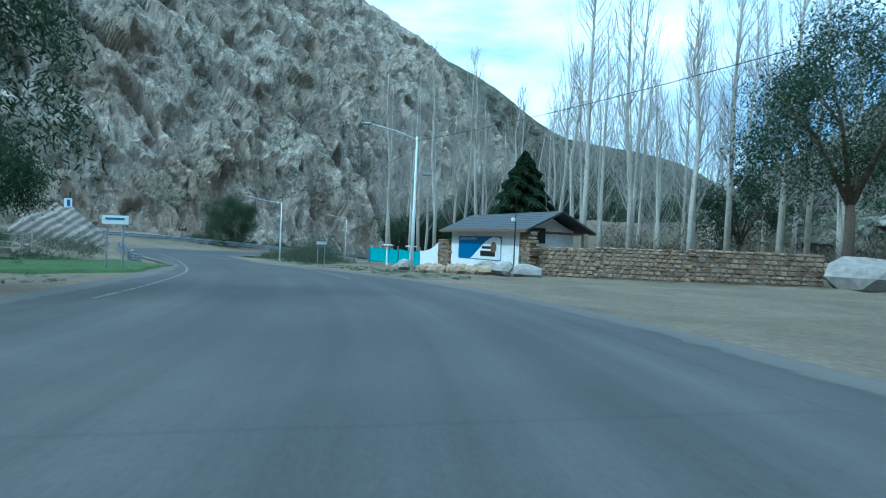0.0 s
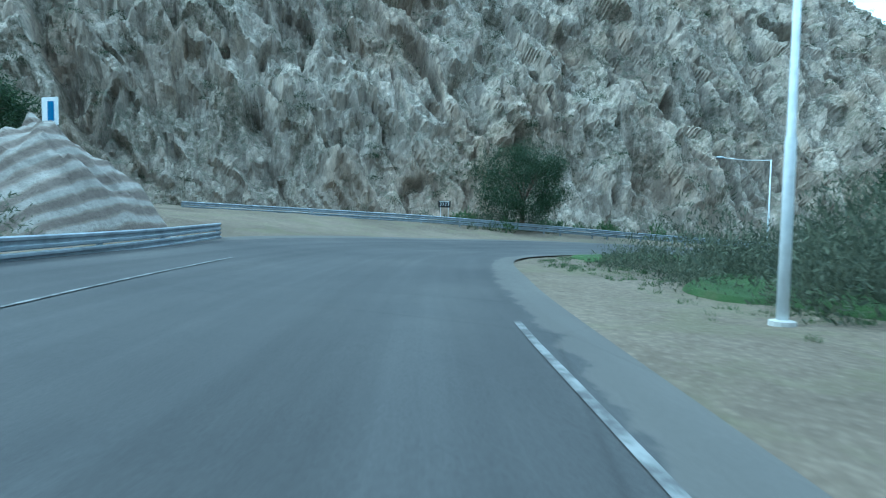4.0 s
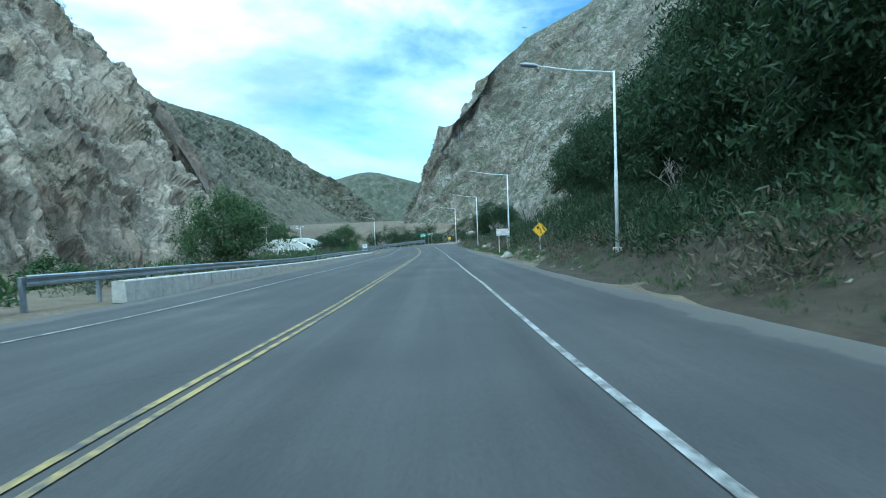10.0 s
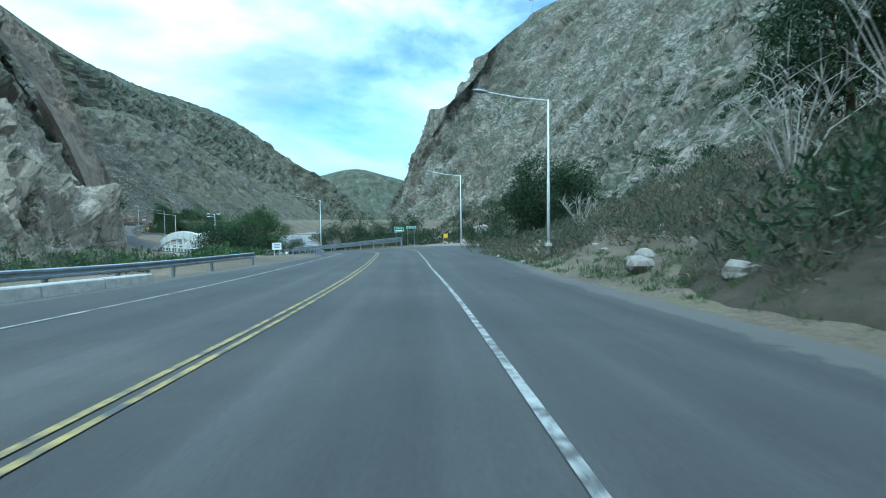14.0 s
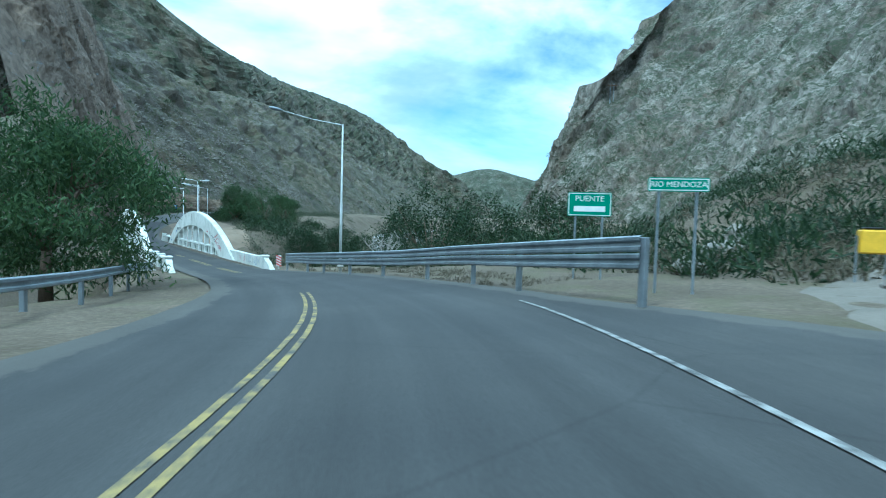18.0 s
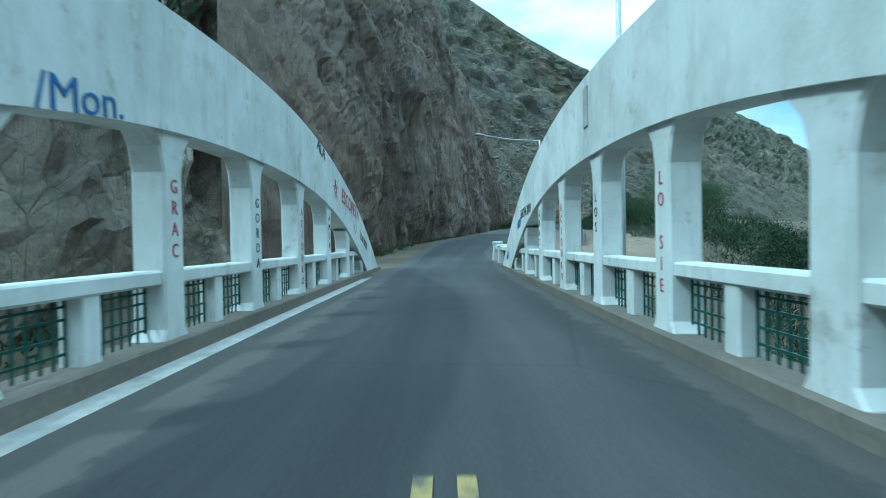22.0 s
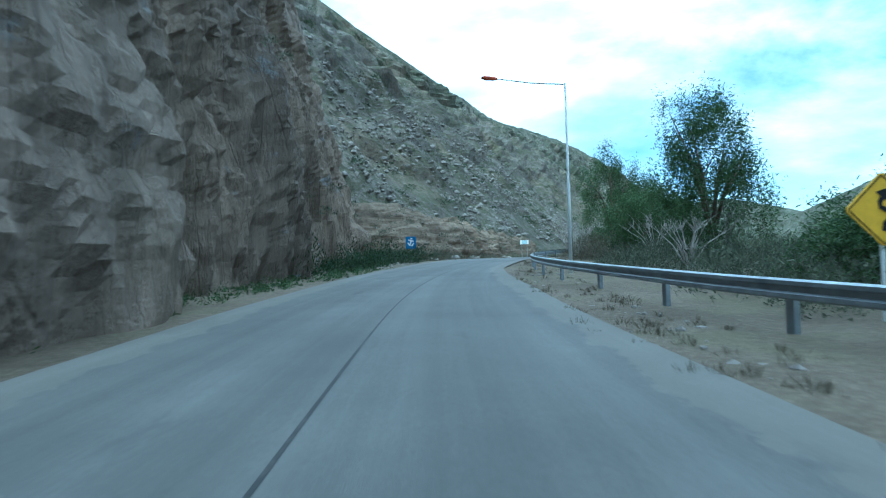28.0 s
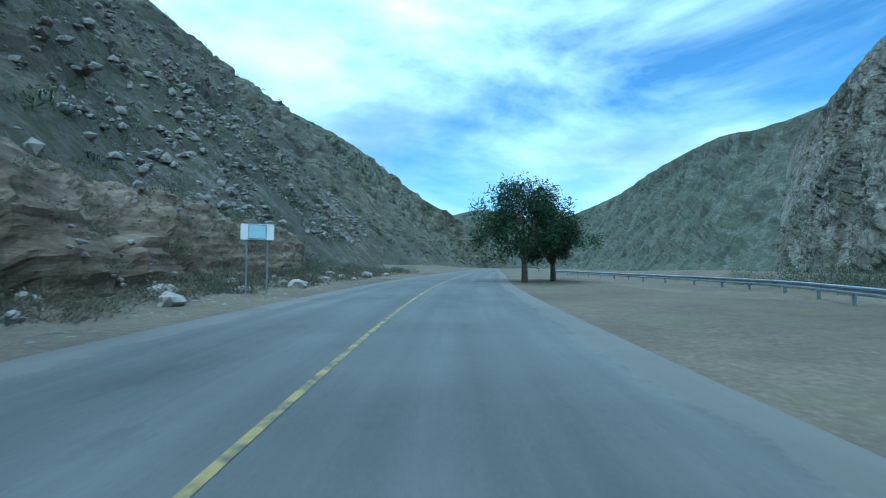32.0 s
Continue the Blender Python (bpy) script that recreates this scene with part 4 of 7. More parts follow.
# ---------------------------------------------------------------- the river
def build_river():
    v = []
    for k, p in enumerate(RIVER):
        d = RIVER[min(k + 1, len(RIVER) - 1)] - RIVER[max(k - 1, 0)]
        d = np.array([d[1], -d[0]]) / np.hypot(*d)
        z = -9.0 if k < 3 else float(ROAD[near_line(p[:1], p[1:], ROAD)[0][0], 2]) - 7.1
        for w in (-8, -3, 3, 8):
            v.append((*(p + d * w), z))
    tagged(new("river", mesh_from("river", np.array(v), grid_faces(len(RIVER), 4), M["water"], True)), "shallow muddy river in the gorge bed", "river", kind="structure")


build_river()


# ---------------------------------------------------------------- crash barriers
W_BEAM = [(0.0, 0.0), (0.05, 0.03), (0.05, 0.09), (0.0, 0.12), (0.0, 0.19), (0.05, 0.22), (0.05, 0.28), (0.0, 0.31), (-0.012, 0.31), (0.036, 0.28), (0.036, 0.22), (-0.014, 0.19), (-0.014, 0.12), (0.036, 0.09), (0.036, 0.03), (-0.012, 0.0)]


def barrier(points, label, rails=(0.42,), every=3.8, side=1, group="crash barriers along the road", curl=False, top=True):
    """A steel barrier through (x, y, z) points. side: 1 if the beams face the line's right."""
    line = spline(points, 1.9)
    root = thing("crash_barrier", label, "crash barrier", group, Matrix.Translation(Vector(line[0])))
    base = Vector(line[0])
    path = [Vector(p) - base for p in line]
    for h in rails:
        bm = bmesh.new()
        sweep(bm, [p + Vector((0, 0, h)) for p in path], [(a * side, b) for a, b in W_BEAM])
        bmesh.ops.recalc_face_normals(bm, faces=bm.faces)
        part("beam", bm, M["steel"], root)
    n = max(2, int(sum((b - a).length for a, b in zip(path, path[1:])) / every))
    post = None
    for k in range(n + 1):
        i = min(int(k * (len(path) - 1) / n), len(path) - 1)
        d = path[min(i + 1, len(path) - 1)] - path[max(i - 1, 0)]
        right = Vector((d.y, -d.x, 0)).normalized()
        at = path[i] - right * 0.09 * side
        if post is None:
            bm = bmesh.new()
            box(bm, -0.055, -0.08, -0.7, 0.055, 0.08, max(rails) + 0.27, 0.01)
            post = part("post", bm, M["steel"], root)
            ob = post
        else:
            ob = new("post", post.data)
            ob.parent = root
        ob.matrix_local = Matrix.Translation(at) @ pose(0, 0, 0, 0, 0, math.degrees(math.atan2(-d.x, d.y)))
    return root


barrier([(-89.0, 45.5, 1.05), (-84.2, 55.4, 0.62), (-80.0, 66.5, 0.12), (-77.0, 75, -0.45), (-74.4, 84, -1.05), (-72.0, 92, -1.55), (-69.4, 100.5, -2.05), (-66.9, 109, -2.55)], "double galvanised crash barrier round the outside of the bend", (0.12, 0.49), every=3.0, side=1)
barrier([(-66.3, 109.5, -2.9), (-62.6, 124, -3.7), (-57.5, 140, -4.6), (-51.0, 158, -5.3), (-45.8, 172, -5.95), (-41.2, 184, -6.3)], "galvanised crash barrier behind a concrete kerb", (0.42,), side=1)
barrier([(-36.0, 193, -6.75), (-34.9, 205, -7.1), (-34.3, 215, -7.5), (-35.2, 226, -8.1), (-38.2, 238, -8.8), (-41.3, 247.2, -9.5)], "bent crash barrier under the tree before the bridge", (0.42,), side=1)
barrier([(-22.3, 221.0, -6.95), (-23.6, 225.4, -7.28), (-24.7, 230.2, -7.62), (-26.4, 234.4, -8.02), (-28.8, 239.0, -8.4), (-31.1, 244.0, -8.78), (-32.2, 246.8, -8.97), (-33.7, 250.3, -9.25)], "double galvanised crash barrier before the bridge", (0.33, 0.67), side=-1)
barrier([(-57.0, 309.5, -8.7), (-58.6, 316, -8.4), (-62.0, 328, -7.9), (-67.2, 339, -7.4), (-71.6, 347.5, -7.0), (-74.2, 354.5, -6.65), (-76.4, 362.4, -6.25), (-77.6, 370, -5.9), (-78.0, 377.6, -5.52)], "galvanised crash barrier along a gravel lay-by", (0.42,), side=-1)
barrier([(-77.9, 378, -5.5), (-77.2, 383.5, -5.25), (-75.9, 390, -4.95), (-72.4, 398.4, -4.7), (-67.0, 407, -4.55), (-61.5, 416, -4.45), (-57.5, 425, -4.35), (-55.0, 440, -4.2), (-51, 470, -3.9)], "galvanised crash barrier above the river", (0.42,), side=-1)
barrier([(-57.3, 308.2, -8.75), (-58.3, 313.5, -8.5), (-59.8, 319.5, -8.2)], "double-beam end piece of the lay-by crash barrier", (0.42, 0.8), side=-1)
barrier([(-31, 22.8, -0.35), (-36.5, 26.0, -0.5), (-42, 30.2, -0.6), (-48.4, 34.4, -0.65), (-55, 38.5, -0.6), (-61.0, 42.2, -0.45)], "double galvanised crash barrier by the side road", (0.1, 0.45), side=1)


def kerb(points, label):
    line = spline(points, 2.5)
    root = thing("kerb", label, "kerb", "", Matrix.Translation(Vector(line[0])))
    rnd = random.Random(4)
    base = Vector(line[0])
    for a, b in zip(line, line[1:]):
        a, b = Vector(a) - base, Vector(b) - base
        d = (b - a).normalized() * 0.02
        bm = bmesh.new()
        sweep(bm, [a + d, b - d], [(-0.2, -0.3), (-0.2, 0.34 + rnd.uniform(-0.02, 0.02)), (-0.16, 0.38), (0.16, 0.38), (0.2, 0.34), (0.24, -0.3)])
        bmesh.ops.recalc_face_normals(bm, faces=bm.faces)
        part("kerbstone", bm, M["concrete"], root)


kerb([(-64.6, 111.5, -3.0), (-61.2, 124.3, -3.75), (-56.0, 141, -4.65), (-49.8, 159, -5.4), (-44.9, 171.6, -5.95)], "pale concrete kerb blocks along the road edge")


# ---------------------------------------------------------------- the arch bridge
BRIDGE = pose(-38.0, 250.2, -9.62, 0, 0, 28.2)     # +y along the bridge from its near end, z the deck
SPAN0, SPAN1, RISE, LENGTH = 7.8, 42.0, 4.25, 47.6
RIB_L, RIB_R = -3.25, 3.05


def arch_top(y):
    t = (y - SPAN0) / (25.6 - SPAN0) - 1 if y < 25.6 else (y - 25.6) / (SPAN1 - 25.6)
    return RISE * (1 - abs(t) ** 2.1) if abs(t) < 1 else 0.0


def arch_under(y):
    a, b = 12.6, SPAN1 - 3.4
    t = (y - a) / (b - a) * 2 - 1
    return 2.75 * (1 - abs(t) ** 2.3) if abs(t) < 1 else -1.0


def bridge():
    root = thing("arch_bridge", "white-painted concrete tied-arch bridge covered in graffiti", "bridge", at=BRIDGE)
    bm = bmesh.new()
    box(bm, RIB_L - 0.5, -0.4, -1.0, RIB_R + 0.5, LENGTH + 0.3, -0.06, 0.03)
    part("deck", bm, M["concrete"], root, "grey concrete deck under the asphalt")
    for x in (RIB_L, RIB_R):
        out = -1 if x < 0 else 1
        # kerb
        bm = bmesh.new()
        box(bm, x - 0.28, 0.3, -0.2, x + 0.28, LENGTH - 0.3 if x > 0 else SPAN1 + 0.6, 0.17, 0.03)
        part("bridge_kerb", bm, M["sand_grey"], root, "grimy grey kerb")
        # arch rib
        bm = bmesh.new()
        n = 72
        ys = [SPAN0 + (SPAN1 - SPAN0) * k / n for k in range(n + 1)]
        rows = []
        for y in ys:
            top, low = max(arch_top(y), 0.02), max(arch_under(y), 0.0)
            low = min(low, top - 0.01)
            rows.append([bm.verts.new((x + a, y, z)) for a, z in ((-0.26, low), (-0.26, top - 0.04), (-0.2, top), (0.2, top), (0.26, top - 0.04), (0.26, low))])
        for a, b in zip(rows, rows[1:]):
            for j in range(6):
                bm.faces.new((a[j], a[(j + 1) % 6], b[(j + 1) % 6], b[j]))
        bm.faces.new(rows[0])
        bm.faces.new(rows[-1][::-1])
        bmesh.ops.recalc_face_normals(bm, faces=bm.faces)
        part("arch_rib", bm, M["white"], root, "white arch rib with spray-painted writing")
        # hangers with flared heads
        hang = [13.8 + k * 2.95 for k in range(9)]
        for y in hang:
            low = arch_under(y)
            bm = bmesh.new()
            prev = None
            for z, w in ((0.15, 0.34), (0.3, 0.24), (low - 0.5, 0.22), (low - 0.2, 0.3), (low + 0.08, 0.55)):
                ring = [bm.verts.new((x + a, y + b, z)) for a, b in ((-0.2, -w), (0.2, -w), (0.2, w), (-0.2, w))]
                if prev:
                    for j in range(4):
                        bm.faces.new((prev[j], prev[(j + 1) % 4], ring[(j + 1) % 4], ring[j]))
                prev = ring
            bmesh.ops.recalc_face_normals(bm, faces=bm.faces)
            bmesh.ops.bevel(bm, geom=[e for e in bm.edges if abs((e.verts[0].co - e.verts[1].co).z) > 0.05], offset=0.03, segments=1, affect="EDGES")
            part("hanger", bm, M["white"], root)
        # parapet bays: a rail, a middle post and a steel grille
        stops = [0.5, 3.4, 6.3, *hang, SPAN1 + 2.2, LENGTH - 0.6] if x > 0 else [0.5, 3.4, 6.3, *hang, SPAN1 - 2.2]
        if x > 0:
            bm = bmesh.new()
            box(bm, x - 0.14, 0.4, 0.0, x + 0.14, SPAN0 + 1.2, 0.98, 0.03)
            part("parapet_panel", bm, M["white"], root, "solid white parapet panel with writing")
        for a, b in zip(stops, stops[1:]):
            if x > 0 and b < SPAN0 + 2:
                continue
            bm = bmesh.new()
            box(bm, x - 0.15, a, 0.82, x + 0.15, b, 1.0, 0.025)
            part("parapet_rail", bm, M["white"], root)
            m = (a + b) / 2
            bm = bmesh.new()
            box(bm, x - 0.12, m - 0.14, 0.15, x + 0.12, m + 0.14, 0.84, 0.02)
            part("parapet_post", bm, M["white"], root)
            for c0, c1 in ((a + 0.25, m - 0.14), (m + 0.14, b - 0.25)):
                bm = bmesh.new()
                for z in (0.3, 0.45, 0.62, 0.74):
                    box(bm, x - 0.012 + out * 0.05, c0, z - 0.012, x + 0.012 + out * 0.05, c1, z + 0.012)
                k = c0 + 0.12
                while k < c1:
                    box(bm, x - 0.012 + out * 0.05, k - 0.01, 0.15, x + 0.012 + out * 0.05, k + 0.01, 0.8)
                    k += 0.16
                part("grille", bm, M["green_iron"], root, "dark green iron grille")
        for y, tall in ((0.35, 1.12), (3.4, 1.1), (6.3, 1.1), (SPAN1 + 2.2, 1.1), (LENGTH - 0.5, 1.25)):
            if x > 0 and 1 < y < 8 or x < 0 and y > SPAN1:
                continue
            bm = bmesh.new()
            box(bm, x - 0.24, y - 0.24, -0.1, x + 0.24, y + 0.24, tall - 0.15, 0.03)
            box(bm, x - 0.29, y - 0.29, tall - 0.15, x + 0.29, y + 0.29, tall, 0.05)
            part("pier_post", bm, M["white"], root, "white post with a cap")
        # broken ends of the parapets
        for y, way in ((0.1, -1), (LENGTH - 0.2, 1)) if x > 0 else ((0.1, -1),):
            bm = bmesh.new()
            prev = None
            rnd = random.Random(int(x * 10) + int(y))
            for k in range(6):
                h = 0.95 - 0.16 * k + rnd.uniform(-0.05, 0.05)
                yy = y + way * (0.1 + 0.34 * k)
                ring = [bm.verts.new((x + a + rnd.uniform(-0.03, 0.03), yy + rnd.uniform(-0.06, 0.06), z)) for a, z in ((-0.2, -0.3), (0.2, -0.3), (0.17, h), (-0.17, h))]
                if prev:
                    for j in range(4):
                        bm.faces.new((prev[j], prev[(j + 1) % 4], ring[(j + 1) % 4], ring[j]))
                prev = ring
            bm.faces.new(prev)
            bmesh.ops.recalc_face_normals(bm, faces=bm.faces)
            part("broken_end", bm, M["white"], root, "crumbling rounded end of the parapet")
    bm = bmesh.new()
    box(bm, RIB_L - 0.4, -1.4, -9, RIB_R + 0.4, 1.0, -1.0)
    part("abutment", bm, M["concrete"], root)
    bm = bmesh.new()
    box(bm, RIB_L - 0.4, LENGTH - 1.0, -9, RIB_R + 0.4, LENGTH + 1.4, -1.0)
    part("abutment", bm, M["concrete"], root)
    return root


bridge_root = bridge()


# ---------------------------------------------------------------- street lamps
def street_lamp(x, y, z, turn, height=7.4, reach=3.0, label="tall white street lamp with a long arm over the road", head="steel", drop=0.12, lean=0.0, heads=1):
    root = thing("street_lamp", label, "street lamp", "street lamps along the road", pose(x, y, z, 0, lean, turn))
    bm = bmesh.new()
    tube(bm, [(0, 0, -0.4), (0, 0, height * 0.45), (0, 0, height * 0.46), (0, 0, height)], [0.085, 0.075, 0.058, 0.045], 10)
    part("pole", bm, M["pole"], root, shade=True)
    bm = bmesh.new()
    tube(bm, [(0, 0, -0.02), (0, 0, 0.12), (0, 0, 0.14)], [0.2, 0.18, 0.08], 12)
    part("pole_base", bm, M["concrete"], root)
    for h in range(heads):
        a = [0, math.pi, 0][h] if heads > 1 else 0
        hz = height - (0.55 if h == 2 else 0.0)
        c, s = math.cos(a), math.sin(a)
        long = reach if h != 1 else reach * 0.55
        bm = bmesh.new()
        tube(bm, [(0, 0, hz - 0.05), (-long * 0.5 * c, -long * 0.5 * s, hz + 0.1), (-long * c, -long * s, hz + drop * long)], [0.032, 0.03, 0.026], 8)
        part("arm", bm, M["pole"], root)
        bm = bmesh.new()
        prev = None
        for u, w, hh in ((0.0, 0.05, 0.05), (0.18, 0.12, 0.09), (0.5, 0.15, 0.1), (0.72, 0.09, 0.05)):
            d = long + u - 0.1
            zc = hz + drop * d
            ring = []
            for k in range(10):
                g = 2 * math.pi * k / 10
                off = math.cos(g) * w
                ring.append(bm.verts.new((-d * c - off * s, -d * s + off * c, zc + math.sin(g) * hh)))
            if prev:
                for j in range(10):
                    bm.faces.new((prev[j], prev[(j + 1) % 10], ring[(j + 1) % 10], ring[j]))
            prev = ring
        bm.faces.new(prev)
        bmesh.ops.recalc_face_normals(bm, faces=bm.faces)
        part("lamp_head", bm, M[head], root, "lamp housing", True)
    return root


LAMPS = [
    (-40.1, 45.3, -0.95, 38, 6.2, 2.7), (-56.9, 80.8, -2.2, 2, 7.7, 3.6), (-46.2, 112.0, -2.7, -22, 7.4, 3.2), (-36.3, 143.6, -4.3, -20, 7.4, 3.2),
    (-27.0, 175.1, -5.2, -16, 7.4, 3.2), (-19.0, 207.6, -6.5, -10, 7.6, 3.2), (-29.6, 244.6, -8.6, 20, 8.4, 3.6), (-57.35, 300.0, -9.3, 24, 7.6, 3.7), (-63.7, 333.0, -7.5, 14, 7.5, 3.1)]
for lx, ly, lz, lt, lh, lr in LAMPS:
    street_lamp(lx, ly, lz, lt, lh, lr)
street_lamp(-75.55, 365.3, -5.9, 8, 8.2, 3.1, "tall white street lamp with an orange lamp head", "lamp_red")
_p = BRIDGE @ Vector((RIB_R + 0.36, 26.0, 0.0))
street_lamp(_p.x, _p.y, _p.z, 28, 7.6, 1.0, "street lamp with three heads mounted beside the bridge arch", "pole", 0.1, 0.0, 3)


# ---------------------------------------------------------------- plants
def quads_mesh(name, centres, u, v, mat):
    """A mesh of loose leaf quads about centres, spanned by u and v."""
    n = len(centres)
    p = np.empty((n, 4, 3))
    p[:, 0], p[:, 1], p[:, 2], p[:, 3] = centres - u - v, centres + u - v * 0.4, centres + u * 0.5 + v, centres - u * 0.7 + v * 0.6
    me = bpy.data.meshes.new(name)
    me.vertices.add(4 * n)
    me.vertices.foreach_set("co", p.ravel())
    me.loops.add(4 * n)
    me.loops.foreach_set("vertex_index", np.arange(4 * n))
    me.polygons.add(n)
    me.polygons.foreach_set("loop_start", np.arange(n) * 4)
    me.update(calc_edges=True)
    me.materials.append(mat)
    return me


def leaves(rs, centres, spread, size, droop=0.0):
    """Random leaf quads about clump centres: places and the two spans."""
    c = centres + rs.normal(size=centres.shape) * spread
    d = rs.normal(size=centres.shape)
    d[:, 2] = d[:, 2] * (1 - droop) - droop * 1.6
    d /= np.linalg.norm(d, axis=1)[:, None]
    e = np.cross(d, rs.normal(size=centres.shape))
    e /= np.linalg.norm(e, axis=1)[:, None]
    s = size * rs.uniform(0.6, 1.4, size=(len(c), 1))
    return c, e * s * (0.4 if droop else 0.6), d * s * (1.6 if droop else 1.1)


def tree(x, y, height, radius, label, mat="leaf", seed=0, z=None, clumps=90, per=70, size=0.16, droop=0.55, lean=0.0, trunk=0.22, low=0.25, category="tree", gap=0.0):
    rs = np.random.RandomState(seed + 11)
    rnd = random.Random(seed + 5)
    z = ground_at(x, y) if z is None else z
    root = thing("tree", label, category, "", pose(x, y, z))
    bm = bmesh.new()
    fork = height * (0.28 + 0.1 * rnd.random())
    tube(bm, [(0, 0, -0.5), (0.1 * lean, 0, fork * 0.5), (0.5 * lean, 0.1, fork)], [trunk * 1.25, trunk, trunk * 0.8], 9)
    tips = []
    for k in range(7):
        a = 2 * math.pi * k / 7 + rnd.uniform(-0.4, 0.4)
        reach = radius * rnd.uniform(0.45, 0.85)
        top = height * rnd.uniform(0.6, 0.93)
        m = (0.5 * lean + math.cos(a) * reach * 0.4, math.sin(a) * reach * 0.4, fork + (top - fork) * 0.55)
        e = (0.7 * lean + math.cos(a) * reach, math.sin(a) * reach, top)
        tube(bm, [(0.5 * lean, 0.1, fork - 0.2), m, e], [trunk * 0.6, trunk * 0.36, trunk * 0.08], 6)
        tips.append(e)
        for _ in range(3):
            b = a + rnd.uniform(-1.1, 1.1)
            q = (m[0] + math.cos(b) * reach * 0.55, m[1] + math.sin(b) * reach * 0.55, m[2] + (top - m[2]) * rnd.uniform(0.2, 0.9))
            tube(bm, [m, q], [trunk * 0.26, trunk * 0.06], 5)
            tips.append(q)
    part("trunk", bm, M["bark"], root, "rough brown trunk and limbs", True)
    tips = np.array(tips)
    g = rs.normal(size=(clumps, 3))
    g /= np.linalg.norm(g, axis=1)[:, None]
    g *= rs.uniform(0.45, 1.0, size=(clumps, 1)) ** 0.6 * (1 + 0.75 * perlin(g * 1.5 + seed * 3.1)[:, None])
    shell = np.stack([0.5 * lean + g[:, 0] * radius, g[:, 1] * radius, height * (low + 1) / 2 + g[:, 2] * height * (1 - low) / 2], 1)
    shell[:, :2] *= (1.05 - 0.35 * np.clip((shell[:, 2:] / height - 0.55) / 0.45, 0, 1))
    own = np.concatenate([shell, tips + rs.normal(size=tips.shape) * 0.3])
    keep = fbm(own * 0.5 + seed, 2) > -0.25 + gap
    own = own[keep]
    c = np.repeat(own, int(per * 1.9), 0)
    sp = np.array([radius * 0.105, radius * 0.105, height * (0.05 if droop else 0.036)])
    c, u, v = leaves(rs, c, sp, size * 0.52, droop)
    crown = new("crown", quads_mesh("crown", c, u, v, M[mat]))
    crown.parent = root
    return root


def scrub(name, places, sizes, mat, label, per=44, leaf_size=0.11, seed=0, flat=0.75, droop=0.0, category="shrubs"):
    """Many small bushes as one object: leaf clumps about each place."""
    rs = np.random.RandomState(seed)
    places, sizes = np.asarray(places, float), np.asarray(sizes, float)
    per = int(per * 2.0)
    c = np.repeat(places, per, 0)
    s = np.repeat(sizes, per)[:, None]
    g = rs.normal(size=c.shape)
    g /= np.linalg.norm(g, axis=1)[:, None]
    g *= rs.uniform(0.3, 1.0, size=(len(c), 1)) ** 0.5
    g[:, 2] = np.abs(g[:, 2]) * flat
    lump = 1 + 0.6 * perlin(c * 1.7 + g * 1.5)[:, None]
    tall = np.repeat(rs.uniform(0.7, 1.35, len(places)), per)[:, None]
    c = c + g * s * lump * np.concatenate([np.ones((len(c), 2)), tall], 1)
    d = rs.normal(size=c.shape) * 0.55 + g * 0.6
    d[:, 2] += (1.4 if category == "grass" else 0.55) - droop
    d /= np.linalg.norm(d, axis=1)[:, None]
    e = np.cross(d, rs.normal(size=c.shape))
    e /= np.linalg.norm(e, axis=1)[:, None]
    k = 0.62 * leaf_size * (0.5 + s) * rs.uniform(0.5, 1.5, size=(len(c), 1))
    thin, long = (0.16, 2.6) if category == "grass" else (0.36, 1.6)
    return tagged(new(name, quads_mesh(name, c, e * k * thin, d * k * long, M[mat])), label, category, kind="stuff")


def twigs(bm, rnd, at, height, spread, n=9, sides=4, thick=0.05, depth=2):
    """A bare shrub: stems that fork."""
    for k in range(n):
        a, b = 2 * math.pi * k / n + rnd.uniform(-0.3, 0.3), rnd.uniform(0.25, 1.0)
        p0 = Vector(at)
        p1 = p0 + Vector((math.cos(a) * spread * 0.4 * b, math.sin(a) * spread * 0.4 * b, height * 0.45))
        p2 = p0 + Vector((math.cos(a) * spread * b, math.sin(a) * spread * b, height * rnd.uniform(0.7, 1.0)))
        tube(bm, [p0, p1, p2], [thick, thick * 0.6, thick * 0.12], sides, False)
        for m in range(4 * depth):
            t = rnd.uniform(0.2, 0.95)
            q = p1.lerp(p2, t) if t > 0.4 else p0.lerp(p1, t + 0.4)
            w = Vector((rnd.uniform(-1, 1), rnd.uniform(-1, 1), rnd.uniform(0.2, 1.2))).normalized() * spread * rnd.uniform(0.2, 0.45)
            tube(bm, [q, q + w * 0.5 + Vector((0, 0, 0.05)), q + w], [thick * 0.35, thick * 0.22, thick * 0.08], 3, False)


def pick(grid, rs, n, low, high, where=None):
    """Random places on a loft's grid between two heights."""
    p = grid[:, 1:-1].reshape(-1, 3)
    keep = (p[:, 2] > low) & (p[:, 2] < high)
    if where is not None:
        keep &= where(p)
    p = p[keep]
    return p[rs.randint(len(p), size=n)] + rs.normal(size=(n, 3)) * (0.5, 0.5, 0.0)


def mound(p):
    """Prefers the places where a slow noise is high."""
    return fbm(p * 0.05 + 3.3, 2) > -0.02


